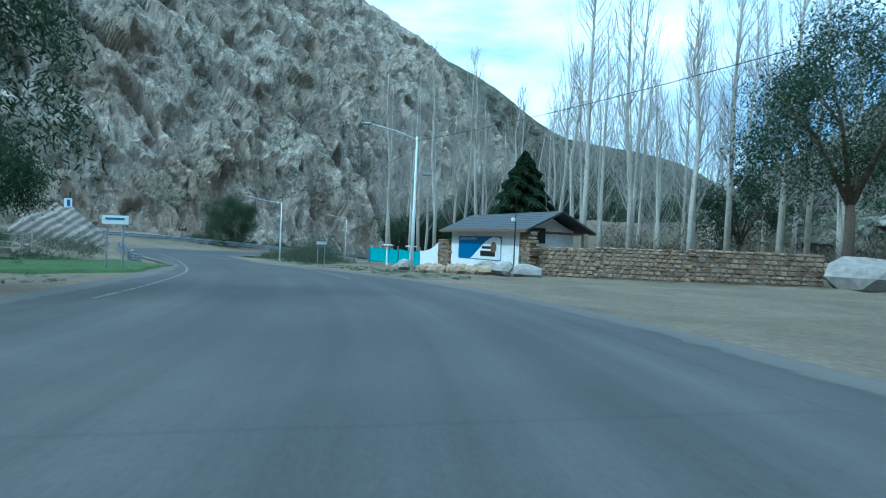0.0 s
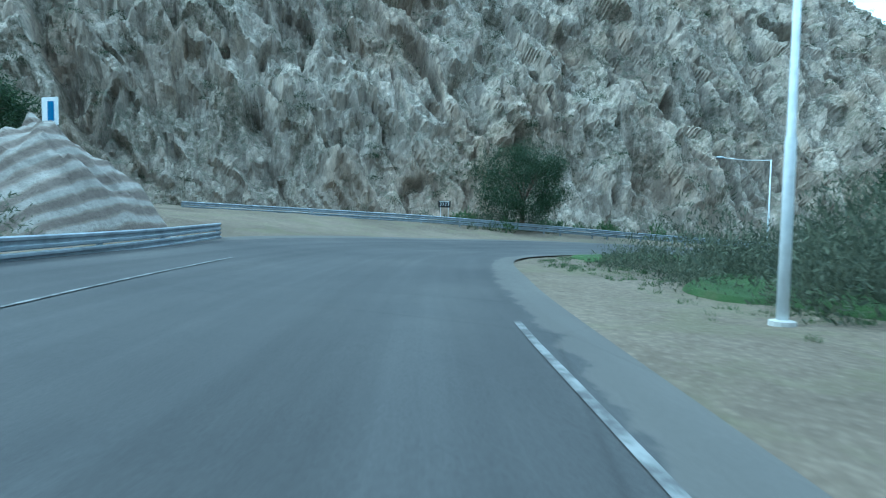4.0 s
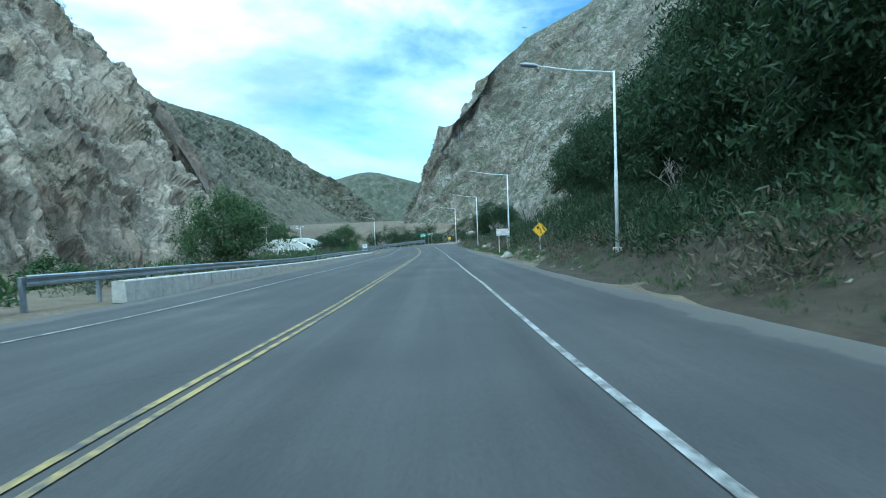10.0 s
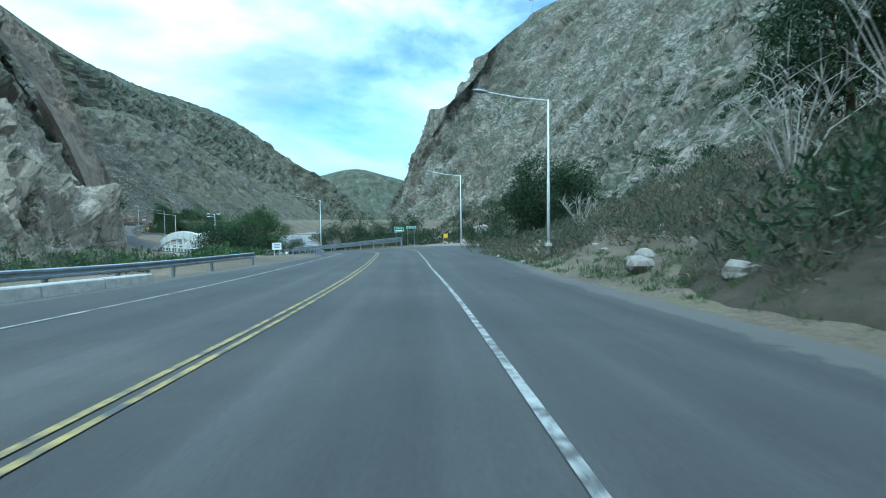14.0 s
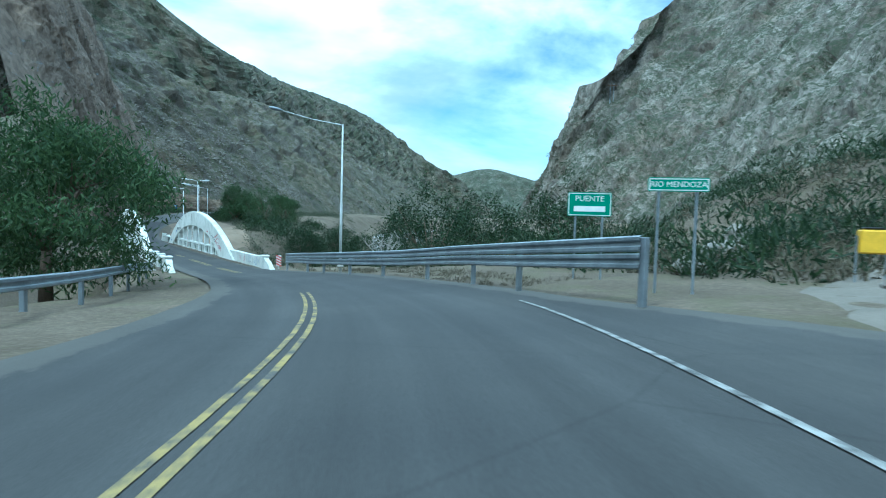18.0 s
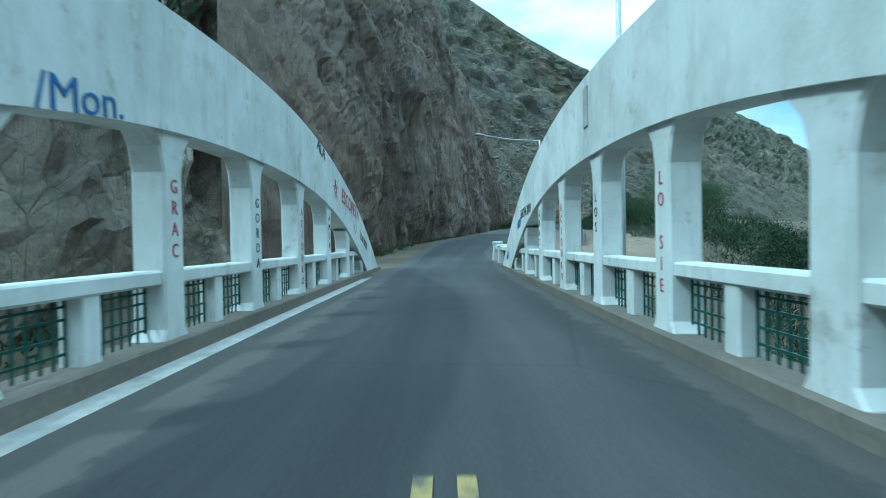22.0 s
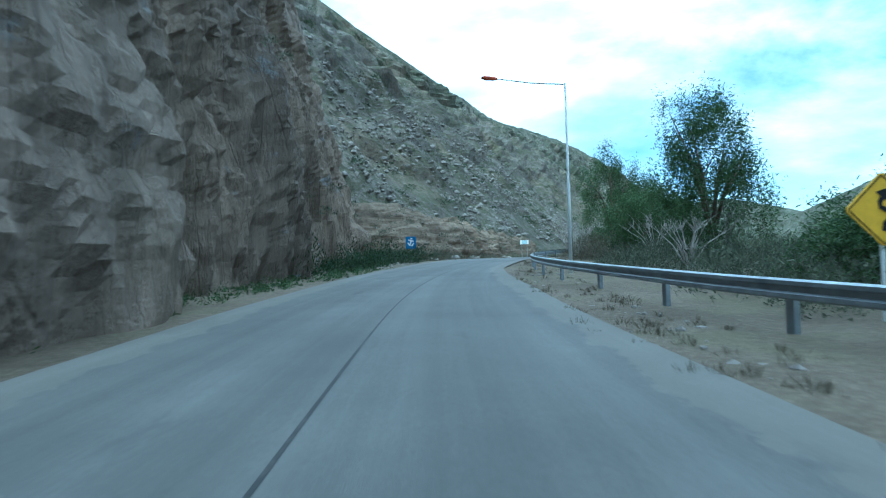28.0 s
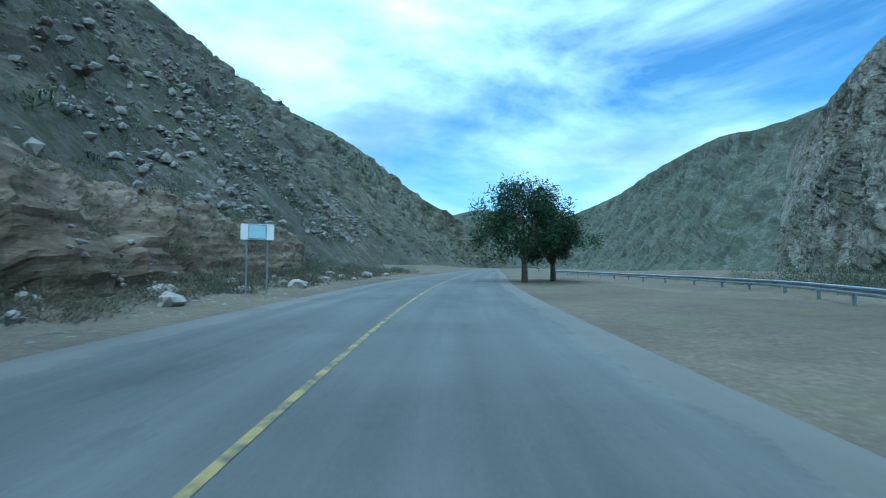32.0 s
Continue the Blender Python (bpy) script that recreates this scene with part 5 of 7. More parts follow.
rs = np.random.RandomState(21)
a = pick(CLIFF_P, rs, 1300, -8, 110, mound)
scrub("cliff_shrubs", a, rs.uniform(0.4, 1.5, len(a)) ** 1.2, "leaf_grey", "grey-green shrubs clinging to the cliff ledges", 50, 0.08, 1)
a = pick(CLIFF_P, rs, 900, -12, 120, mound)
scrub("cliff_shrubs", a, rs.uniform(0.7, 2.5, len(a)), "leaf_dark", "dark green shrubs on the cliff", 85, 0.075, 2)
a = pick(WALL_P, rs, 110, -4, 40)
scrub("wall_shrubs", a, rs.uniform(0.25, 0.7, len(a)), "leaf_grey", "small grey shrubs on the dark rock wall", 36, 0.08, 3)
a = pick(SCREE_P, rs, 700, 1, 120, mound)
scrub("slope_shrubs", a, rs.uniform(0.5, 1.7, len(a)), "leaf_dark", "dark green shrubs on the scree slope", 40, 0.12, 8)
a = pick(SCREE_P, rs, 2600, 1, 120, mound)
scrub("slope_shrubs", a, rs.uniform(0.35, 1.3, len(a)), "leaf_grey", "grey-green and yellowish shrubs on the scree slope", 30, 0.11, 4)
a = pick(SCREE_P, rs, 1500, 3, 60)
scrub("slope_grass", a, rs.uniform(0.3, 0.8, len(a)), "leaf_dry", "tufts of dry yellow grass on the slope", 30, 0.1, 5)
a = pick(BANK_P, rs, 2600, -3, 120, mound)
scrub("bank_shrubs", a, rs.uniform(0.5, 1.7, len(a)), "leaf_grey", "grey-green shrubs on the mountain flank", 30, 0.13, 6)
a = pick(BANK_P, rs, 500, 0, 60, lambda p: p[:, 1] < 300)
scrub("bank_shrubs", a, rs.uniform(0.8, 2.4, len(a)), "leaf_dark", "dark green bushes on the bank", 60, 0.14, 7)


def beside(y0, y1, r0, r1, n, seed):
    q = np.random.RandomState(seed)
    out = []
    for _ in range(n):
        p = line_at(q.uniform(y0, y1), q.uniform(r0, r1))
        out.append((p.x, p.y))
    out = np.array(out)
    return np.column_stack([out, ground_height(out[:, 0], out[:, 1]) - 0.05])


def verge_plants():
    q = np.random.RandomState(5)
    a = beside(86, 204, 6.6, 22, 480, 1)
    scrub("verge_brush", a, q.uniform(0.5, 1.5, len(a)), "leaf_dry", "grey-brown dry brush on the road bank", 80, 0.065, 11, 0.9)
    a = beside(84, 204, 7.6, 26, 620, 2)
    scrub("verge_brush", a, q.uniform(0.6, 1.8, len(a)), "leaf_grey", "grey-green brush on the road bank", 95, 0.065, 12, 0.9)
    a = beside(86, 162, 7.8, 22, 400, 61)
    scrub("bank_thicket", a, q.uniform(0.9, 2.1, len(a)), "leaf_dark", "dark green thicket under the trees on the bank", 150, 0.06, 61, 1.1)
    a = beside(84, 196, 5.7, 8.0, 1500, 3)
    scrub("verge_grass", a, q.uniform(0.14, 0.36, len(a)), "leaf", "green grass tufts along the verge", 22, 0.08, 13, 0.7, category="grass")
    a = beside(46, 72, 3.6, 9, 900, 4)
    scrub("bend_grass", a, q.uniform(0.08, 0.2, len(a)), "leaf", "short green grass inside the bend", 20, 0.07, 14, 0.6, category="grass")
    a = beside(20, 46, 4.5, 9, 420, 6)
    scrub("bend_grass", a, q.uniform(0.08, 0.22, len(a)), "leaf", "short green grass by the lamp post", 20, 0.07, 15, 0.6, category="grass")
    a = beside(39, 50, 6, 13, 90, 7)
    scrub("roadside_bushes", a, q.uniform(0.5, 1.4, len(a)), "leaf_grey", "grey-green bushes beside the turquoise fence", 190, 0.042, 16, 1.0)
    a = beside(40.5, 47, 7, 12, 24, 27)
    scrub("roadside_bushes", a, q.uniform(1.2, 2.1, len(a)), "leaf_grey", "tall olive bushes beside the turquoise fence", 380, 0.036, 26, 1.2)
    a = np.column_stack([q.uniform(-14, 32, 150), q.uniform(60, 100, 150)])
    a = np.column_stack([a, ground_height(a[:, 0], a[:, 1])])
    scrub("thicket", a, q.uniform(1.6, 3.6, len(a)), "leaf_dry", "grey-brown leafless thicket behind the poplars", 130, 0.06, 62, 1.6)
    a = beside(0, 30, -30, -8, 900, 8)
    scrub("roadside_grass", a, q.uniform(0.08, 0.22, len(a)), "leaf", "green lawn grass beside the road", 20, 0.07, 17, 0.6, category="grass")
    a = beside(24, 50, -34, -10.5, 200, 9)
    scrub("roadside_bushes", a, q.uniform(0.4, 1.3, len(a)), "leaf_grey", "grey-green bushes behind the barrier", 170, 0.045, 18, 1.0)
    a = beside(70, 190, -32, -14, 420, 10)
    scrub("river_brush", a, q.uniform(0.4, 1.4, len(a)), "leaf_grey", "grey-green brush on the river bank", 50, 0.1, 19, 0.9)
    a = beside(70, 250, -26, -13, 120, 12)
    scrub("river_bushes", a, q.uniform(0.8, 1.7, len(a)), "leaf", "green bushes on the river bank", 90, 0.1, 20, 0.9)
    a = beside(204, 246, 12, 40, 420, 13)
    scrub("lay_by_brush", a, q.uniform(0.4, 1.3, len(a)), "leaf_dry", "dry grass and brush behind the barrier", 60, 0.09, 21, 0.9)
    a = beside(198, 246, 11, 46, 420, 43)
    scrub("lay_by_bushes", a, q.uniform(0.6, 2.0, len(a)), "leaf_dark", "dark green bushes above the lay-by", 110, 0.075, 43, 1.1)
    a = beside(210, 300, 16, 50, 360, 14)
    scrub("river_brush", a, q.uniform(0.6, 1.8, len(a)), "leaf_grey", "grey-green thicket along the river", 70, 0.1, 22, 1.0)
    a = np.concatenate([beside(348, 394, 6.5, 30, 480, 15), beside(394, 440, 18, 34, 320, 45)])
    scrub("river_brush", a, q.uniform(0.5, 1.5, len(a)), "leaf_grey", "grey-green brush below the crash barrier", 130, 0.045, 23, 1.1)
    a = beside(379, 385.5, 5.0, 9.0, 34, 63)
    scrub("barrier_brush", a, q.uniform(0.7, 1.6, len(a)), "leaf_dry", "dry grey-brown brush grown over the crash barrier", 230, 0.04, 63, 1.3)
    a = beside(387, 402, 7.5, 13, 40, 65)
    scrub("barrier_bushes", a, q.uniform(1.0, 2.2, len(a)), "leaf_dark", "dark green bushes behind the crash barrier", 330, 0.04, 65, 1.1)
    a = beside(262, 345, 18, 75, 420, 64)
    scrub("river_thicket", a, q.uniform(1.0, 2.4, len(a)), "leaf_dark", "dark green thicket on the far river bank", 90, 0.09, 64, 1.1)
    a = beside(300, 348, 15, 40, 420, 35)
    scrub("river_brush", a, q.uniform(0.5, 1.5, len(a)), "leaf_grey", "grey-green brush behind the lay-by", 60, 0.08, 35, 1.0)
    a = beside(296, 372, -7.6, -5.6, 420, 16)
    scrub("wall_foot_plants", a, q.uniform(0.12, 0.5, len(a)), "leaf", "green weeds at the foot of the rock wall", 36, 0.06, 24, 0.8)
    a = beside(374, 470, -22, -8.5, 420, 17)
    scrub("slope_foot_plants", a, q.uniform(0.3, 1.1, len(a)), "leaf_grey", "grey-green bushes at the foot of the slope", 110, 0.05, 25, 1.0)
    a = beside(386, 404, -14.5, -10.0, 46, 57)
    scrub("slope_foot_bushes", a, q.uniform(0.7, 1.5, len(a)), "leaf_grey", "grey-green bushes before the earth bank", 200, 0.05, 57, 1.0)
    a = beside(364, 388, -15, -7.5, 130, 37)
    scrub("wall_foot_bushes", a, q.uniform(0.6, 1.7, len(a)), "leaf_dark", "dark bushes at the end of the rock wall", 170, 0.05, 37, 1.2)
    a = beside(226, 250, 4.6, 8, 260, 18)
    scrub("barrier_grass", a, q.uniform(0.1, 0.35, len(a)), "leaf_dry", "dry grass under the crash barrier", 26, 0.06, 28, 0.8, category="grass")
    a = beside(340, 384, 2.2, 4.4, 160, 19)
    scrub("barrier_grass", a, q.uniform(0.08, 0.25, len(a)), "leaf_dry", "dry grass at the road edge", 22, 0.06, 29, 0.8, category="grass")


verge_plants()

tree(-79.6, 76.7, 9.4, 4.5, "rounded green pepper tree behind the crash barrier in the bend", "leaf_dark", 1, -0.6, 190, 110, 0.125, 0.6, low=0.1, gap=0.03)
DARK = "tall dark green weeping trees on the road bank"
for k, (tx, ty, th, tr) in enumerate([(-45, 90, 9, 4.4), (-42, 97, 11.5, 5.2), (-38, 104, 12, 5.5), (-36, 112, 12.5, 5.6), (-31, 120, 12, 5.4), (-28, 128, 11, 5.2), (-36, 96, 14, 6), (-29, 108, 14, 6), (-22, 122, 14, 6), (-20, 140, 11, 5), (-24, 134, 9, 4.2), (-47, 84, 8.5, 4.2), (-25, 143, 9, 4.4), (-20, 151, 11, 5), (-14, 148, 12, 5.4), (-15, 160, 10, 4.8), (-9, 158, 12, 5.4), (-11, 171, 9, 4.6), (-46.5, 95, 7, 3.6), (-43, 103, 8, 4.0), (-39.5, 111, 8.5, 4.2), (-35.5, 119, 8, 4.2), (-32, 127, 8, 4)]):
    tagged(tree(tx, ty, th, tr, DARK, "leaf_dark", 20 + k, None, 130, 48, 0.22, 0.6, low=0.05), group="trees on the road bank")
tree(-14.5, 196.0, 8.0, 4.6, "round green tree on the road bank", "leaf_dark", 40, None, 130, 70, 0.17, 0.4, low=0.1)
tree(-9.5, 205.0, 7.0, 4.4, "low green tree above the lay-by", "leaf_dark", 41, None, 120, 70, 0.17, 0.4, low=0.1)
tree(-62.8, 137.5, 6.4, 3.3, "green pepper tree behind the roadside barrier", "leaf", 42, -5.0, 110, 70, 0.14, 0.55, low=0.12)
tree(-71.0, 128.0, 3.6, 2.4, "low green bush on the river bank", "leaf", 43, -6.2, 60, 60, 0.13, 0.3, low=0.1)
tree(-39.8, 233.5, 7.0, 4.8, "dense green pepper tree beside the bent barrier", "leaf", 44, -9.2, 170, 80, 0.15, 0.65, low=0.1)
tree(-44.0, 226.5, 6.4, 4.2, "green pepper tree on the river bank", "leaf_dark", 45, -10.5, 120, 70, 0.16, 0.6, low=0.1)
for k, (tx, ty, tz, th, tr) in enumerate([(-23, 258, -15.5, 12.6, 4.8), (-17, 266, -16, 13.0, 5), (-24, 274, -16.5, 11.5, 4.6), (-12, 256, -14, 11.5, 4.6), (-30, 288, -16.5, 8.5, 4.2), (-42, 318, -16, 8, 4.2), (-36, 330, -16, 9, 4.6), (-48, 326, -15, 7, 3.6)]):
    tagged(tree(tx, ty, th, tr, "green tree growing in the river bed below the road", "leaf_dark", 50 + k, tz, 90, 60, 0.17, 0.5, gap=0.05), group="trees along the river")
for k, (tx, ty, tz, th, tr) in enumerate([(-62.0, 349, -9.6, 7.0, 3.7), (-66.6, 357, -8.8, 4.8, 3.2), (-68.6, 370.5, -7.2, 10.0, 2.5), (-72.0, 391.5, -5.8, 9.6, 2.8), (-68.8, 391, -6.2, 7.6, 3.0), (-66.5, 393, -6.6, 7.0, 2.8), (-70.6, 383.5, -6.4, 5.8, 2.6), (-55.5, 350, -10.4, 12.2, 4.2), (-50.5, 348, -10.6, 10.6, 3.6)]):
    tagged(tree(tx, ty, th, tr, "feathery green tree behind the crash barrier", "leaf", 60 + k, tz, 140, 120, 0.095, 0.45, gap=0.0, low=0.06), group="trees behind the barrier")
tree(-66.4, 437.0, 7.4, 3.6, "lone round tree at the roadside", "leaf_dark", 70, -4.6, 110, 70, 0.15, 0.3, low=0.3)
tree(-62.9, 440.5, 6.0, 2.8, "small tree beside the lone tree", "leaf_dark", 71, -4.6, 70, 70, 0.15, 0.3, low=0.3)
tree(-38.0, 17.2, 7.8, 3.6, "dark green pepper tree beside the lawn", "leaf_dark", 72, None, 140, 60, 0.15, 0.65, low=0.3)
tree(-16.2, 6.0, 11.0, 3.3, "dark green pepper tree at the roadside", "leaf_dark", 78, None, 130, 70, 0.12, 0.65, low=0.12)
tree(-77.5, 32.2, 7.4, 4.3, "round green tree beyond the fence", "leaf_dark", 74, None, 90, 70, 0.15, 0.4, low=0.15)
tree(8.6, 45.0, 18.0, 7.6, "large pepper tree with thin hanging foliage", "leaf_dark", 75, None, 230, 80, 0.16, 0.7, low=0.3, trunk=0.34, gap=0.0)
tree(3.0, 62.0, 10.0, 4.5, "dark tree behind the stone wall", "leaf_dark", 76, None, 100, 60, 0.18, 0.5, gap=0.05)
tree(-96.0, 300.0, 3.0, 2.2, "bush on the cliff ledge", "leaf_dark", 77, 12.0, 40, 60, 0.14, 0.2)


def conifer(x, y, height, radius):
    z = ground_at(x, y)
    root = thing("conifer", "dense dark green conifer behind the building", "tree", "", pose(x, y, z))
    bm = bmesh.new()
    tube(bm, [(0, 0, -0.4), (0, 0, height * 0.5), (0, 0, height)], [0.3, 0.2, 0.03], 8)
    part("trunk", bm, M["bark"], root)
    q = np.random.RandomState(3)
    n = 26000
    t = q.uniform(0.06, 1, n) ** 0.8
    a = q.uniform(0, 2 * math.pi, n)
    lobe = 0.72 + 0.28 * np.sin(a * 5 + t * 21) * np.cos(t * 34)
    rad = radius * (1 - t) ** 0.8 * lobe * q.uniform(0.55, 1.0, n) ** 0.4 + 0.08
    c = np.stack([np.cos(a) * rad, np.sin(a) * rad, t * height - 0.12 * rad], 1)
    d = np.stack([np.cos(a), np.sin(a), -0.45 + 0 * a], 1) + q.normal(size=(n, 3)) * 0.35
    d /= np.linalg.norm(d, axis=1)[:, None]
    e = np.cross(d, q.normal(size=(n, 3)))
    e /= np.linalg.norm(e, axis=1)[:, None]
    crown = new("crown", quads_mesh("crown", c, e * 0.09, d * 0.26, M["leaf_dark"]))
    crown.parent = root


conifer(-19.5, 63.0, 13.5, 7.5)


def poplar(seed, height):
    rnd = random.Random(seed)
    root = thing("poplar", "tall bare poplar with a pale trunk and upright branches", "tree", "bare poplars behind the wall")
    bm = bmesh.new()
    w = [(rnd.uniform(-0.15, 0.15) * k, rnd.uniform(-0.15, 0.15) * k) for k in range(5)]
    pts = [(w[k][0], w[k][1], -0.5 + height * k / 4) for k in range(5)]
    tube(bm, pts, [0.27, 0.21, 0.15, 0.09, 0.02], 8)
    part("trunk", bm, M["bark_pale"], root, "pale smooth trunk", True)
    bm = bmesh.new()
    for k in range(64):
        t = rnd.uniform(0.2, 0.97)
        f = t * 4
        i = min(int(f), 3)
        base = Vector(pts[i]).lerp(Vector(pts[i + 1]), f - i)
        a = rnd.uniform(0, 2 * math.pi)
        long = (1.05 - t) * height * 0.27 + 0.7
        out = Vector((math.cos(a), math.sin(a), 0))
        m = base + out * long * 0.32 + Vector((0, 0, long * 0.5))
        e = base + out * long * 0.42 + Vector((0, 0, long * 1.15))
        tube(bm, [base, m, e], [0.036, 0.022, 0.006], 4, False)
        for _ in range(6):
            s = base.lerp(m, rnd.uniform(0.4, 1)) if rnd.random() < 0.4 else m.lerp(e, rnd.random())
            d = Vector((rnd.uniform(-1, 1), rnd.uniform(-1, 1), rnd.uniform(0.9, 2.0))).normalized() * long * rnd.uniform(0.25, 0.5)
            tube(bm, [s, s + d], [0.011, 0.004], 3, False)
    part("branch_crown", bm, M["twig"], root, "thin grey upright branches")
    return root


def poplars():
    rnd = random.Random(8)
    protos = [poplar(k, h) for k, h in ((1, 32), (2, 28), (3, 23))]
    spots = [(-9, 47), (-5.5, 49), (-1, 46), (2, 50), (5, 47.5), (-12, 54), (-7, 58), (0, 56), (-15, 60), (-12, 68), (-8, 70), (-4, 66), (-14, 82), (-6, 84), (0, 78), (5, 74), (8, 84), (2, 92), (-10, 94), (12, 70), (15, 80), (-18, 90), (-30, 70), (-34, 76), (-38, 72), (-41, 80), (-33, 84), (-28, 80), (-44, 74), (-36, 90), (-46, 84), (-25, 92), (-30, 98), (18, 62), (21, 72), (10, 60), (-40, 66), (-35, 64), (-27, 66), (-23, 70), (-31, 62), (-24, 84), (-20, 78), (7, 55), (13, 52), (16, 57), (4, 62), (9, 66), (20, 54), (-2, 72), (24, 62), (26, 50)]
    for k, (px, py) in enumerate(spots):
        p = protos[k % 3] if px > -20 else protos[1 + k % 2]
        m = pose(px + rnd.uniform(-1, 1), py + rnd.uniform(-1, 1), ground_at(px, py), rnd.uniform(-3, 3), rnd.uniform(-3, 3), rnd.uniform(0, 360))
        if k < 3:
            protos[k].matrix_world = m
        else:
            copy_thing(p, m)


poplars()


def bare_shrub(x, y, height, spread, seed, label="leafless grey shrub with many forking stems", n=12):
    root = thing("bare_shrub", label, "shrub", "bare shrubs on the bank", pose(x, y, ground_at(x, y)))
    bm = bmesh.new()
    twigs(bm, random.Random(seed), (0, 0, -0.1), height, spread, n)
    part("crown", bm, M["twig"], root)


for k, (bx, by, bh, bs) in enumerate([(-26.5, 158.5, 5.4, 3.2), (-24.0, 164.0, 4.6, 3.0), (-44.5, 93.5, 2.6, 2.0), (-42.0, 101.0, 2.8, 2.2), (-38.5, 117.0, 2.6, 2.0), (-35, 135, 2.2, 1.8), (-29.5, 150, 2.6, 2.0), (-20.5, 182, 2.6, 2), (-68.2, 371, 3.4, 2.4), (-70.2, 379, 3.2, 2.2), (-70.6, 366, 2.6, 2.0), (-75.3, 383.5, 2.8, 1.8), (-74.6, 386.5, 3.0, 2.0), (-27, 247, 2.4, 1.6)]):
    bare_shrub(bx, by, bh, bs, 30 + k)


# ---------------------------------------------------------------- stones
def stone_mesh(name, seed, mat, squash=0.7, detail=2):
    bm = bmesh.new()
    bmesh.ops.create_icosphere(bm, subdivisions=detail, radius=1.0)
    co = np.array([v.co[:] for v in bm.verts])
    n = fbm(co * 0.9 + seed * 7.7, 3) * 0.55 + cells(co * 1.3 + seed) * 0.22
    for v, k in zip(bm.verts, n):
        v.co *= 1 + k
        v.co.z *= squash
    me = bpy.data.meshes.new(name)
    bm.to_mesh(me)
    bm.free()
    me.materials.append(mat)
    return me


STONES = [stone_mesh("boulder", k, M["stone"]) for k in range(4)]
STONES_WARM = [stone_mesh("boulder", k + 9, M["stone_warm"], 0.85) for k in range(3)]


def boulder(x, y, size, kind, label, group="", z=None, sx=1.0, name="boulder"):
    ob = new(name, kind)
    z = ground_at(x, y) if z is None else z
    ob.matrix_world = pose(x, y, z + size * 0.35, 0, 0, (x * 57 + y * 31) % 360) @ Matrix.Diagonal((size * sx, size, size, 1))
    return tagged(ob, label, "boulder", group)


boulder(-21.0, 37.6, 0.8, STONES[0], "large grey boulder beside the white gate wall", "boulders by the gate", sx=1.3)
boulder(-13.2, 35.6, 0.95, STONES[1], "grey boulder in front of the painted wall", "boulders by the gate", sx=1.2)
boulder(-11.8, 34.6, 0.8, STONES[2], "grey boulder in front of the painted wall", "boulders by the gate")
boulder(-9.9, 33.4, 0.9, STONES[3], "grey boulder by the stone wall", "boulders by the gate", sx=1.2)
for k in range(9):
    boulder(-18.6 + k * 0.68, 35.9 - k * 0.12, 0.42 + 0.12 * (k % 3), STONES_WARM[k % 3], "rounded ochre stone edging the flower bed", "edging stones")
boulder(8.2, 38.6, 1.7, STONES[1], "large white boulder at the entrance", "boulders at the entrance", sx=1.2)
for k in range(16):
    boulder(9.5 + (k % 5) * 1.1 + 0.3 * (k % 3), 36.5 + (k // 5) * 1.3, 0.35 + 0.22 * (k % 4), STONES[k % 4], "grey rock in a heap at the entrance", "rock heap")
for k, (sx_, sy_, sz_) in enumerate([(-41.7, 132.6, 0.5), (-33.6, 154.0, 0.4), (-31.8, 159.0, 0.35), (-30.6, 163.7, 0.42), (-29.6, 164.6, 0.34), (-28.0, 150.0, 0.6), (-26.0, 146.0, 0.9), (-24.5, 152, 0.7), (-16.0, 230.0, 0.6), (-12.5, 233.5, 0.9), (-10.0, 236.0, 0.8), (-7.5, 228.0, 1.2), (-14.8, 217.5, 0.5)]):
    boulder(sx_, sy_, sz_, STONES[k % 4], "pale boulder on the dry verge", "boulders on the verge")
for k in range(26):
    q = line_at(392 + k * 2.3, -8.2 - (k * 7 % 5) * 0.8)
    boulder(q.x, q.y, 0.22 + 0.09 * (k % 4), STONES[k % 4], "grey stone fallen to the road edge", "fallen stones")


def rubble(name, places, sizes, mat, label, seed):
    """Many angular stones as one object."""
    q = np.random.RandomState(seed)
    bm = bmesh.new()
    bmesh.ops.create_icosphere(bm, subdivisions=1, radius=1.0)
    base = np.array([v.co[:] for v in bm.verts])
    tri = np.array([[v.index for v in f.verts] for f in bm.faces])
    bm.free()
    n, m = len(places), len(base)
    v = base[None] * (1 + q.uniform(-0.3, 0.3, size=(n, m, 1))) * (q.uniform(0.6, 1.3, size=(n, 1, 3)))
    a = q.uniform(0, 6.28, n)
    c, s = np.cos(a)[:, None], np.sin(a)[:, None]
    v = np.stack([v[:, :, 0] * c - v[:, :, 1] * s, v[:, :, 0] * s + v[:, :, 1] * c, v[:, :, 2] * 0.7], 2)
    v = v * np.asarray(sizes)[:, None, None] + np.asarray(places)[:, None]
    f = (tri[None] + (np.arange(n) * m)[:, None, None]).reshape(-1, 3)
    tagged(new(name, mesh_from(name, v.reshape(-1, 3), f, mat)), label, "stones", kind="stuff")


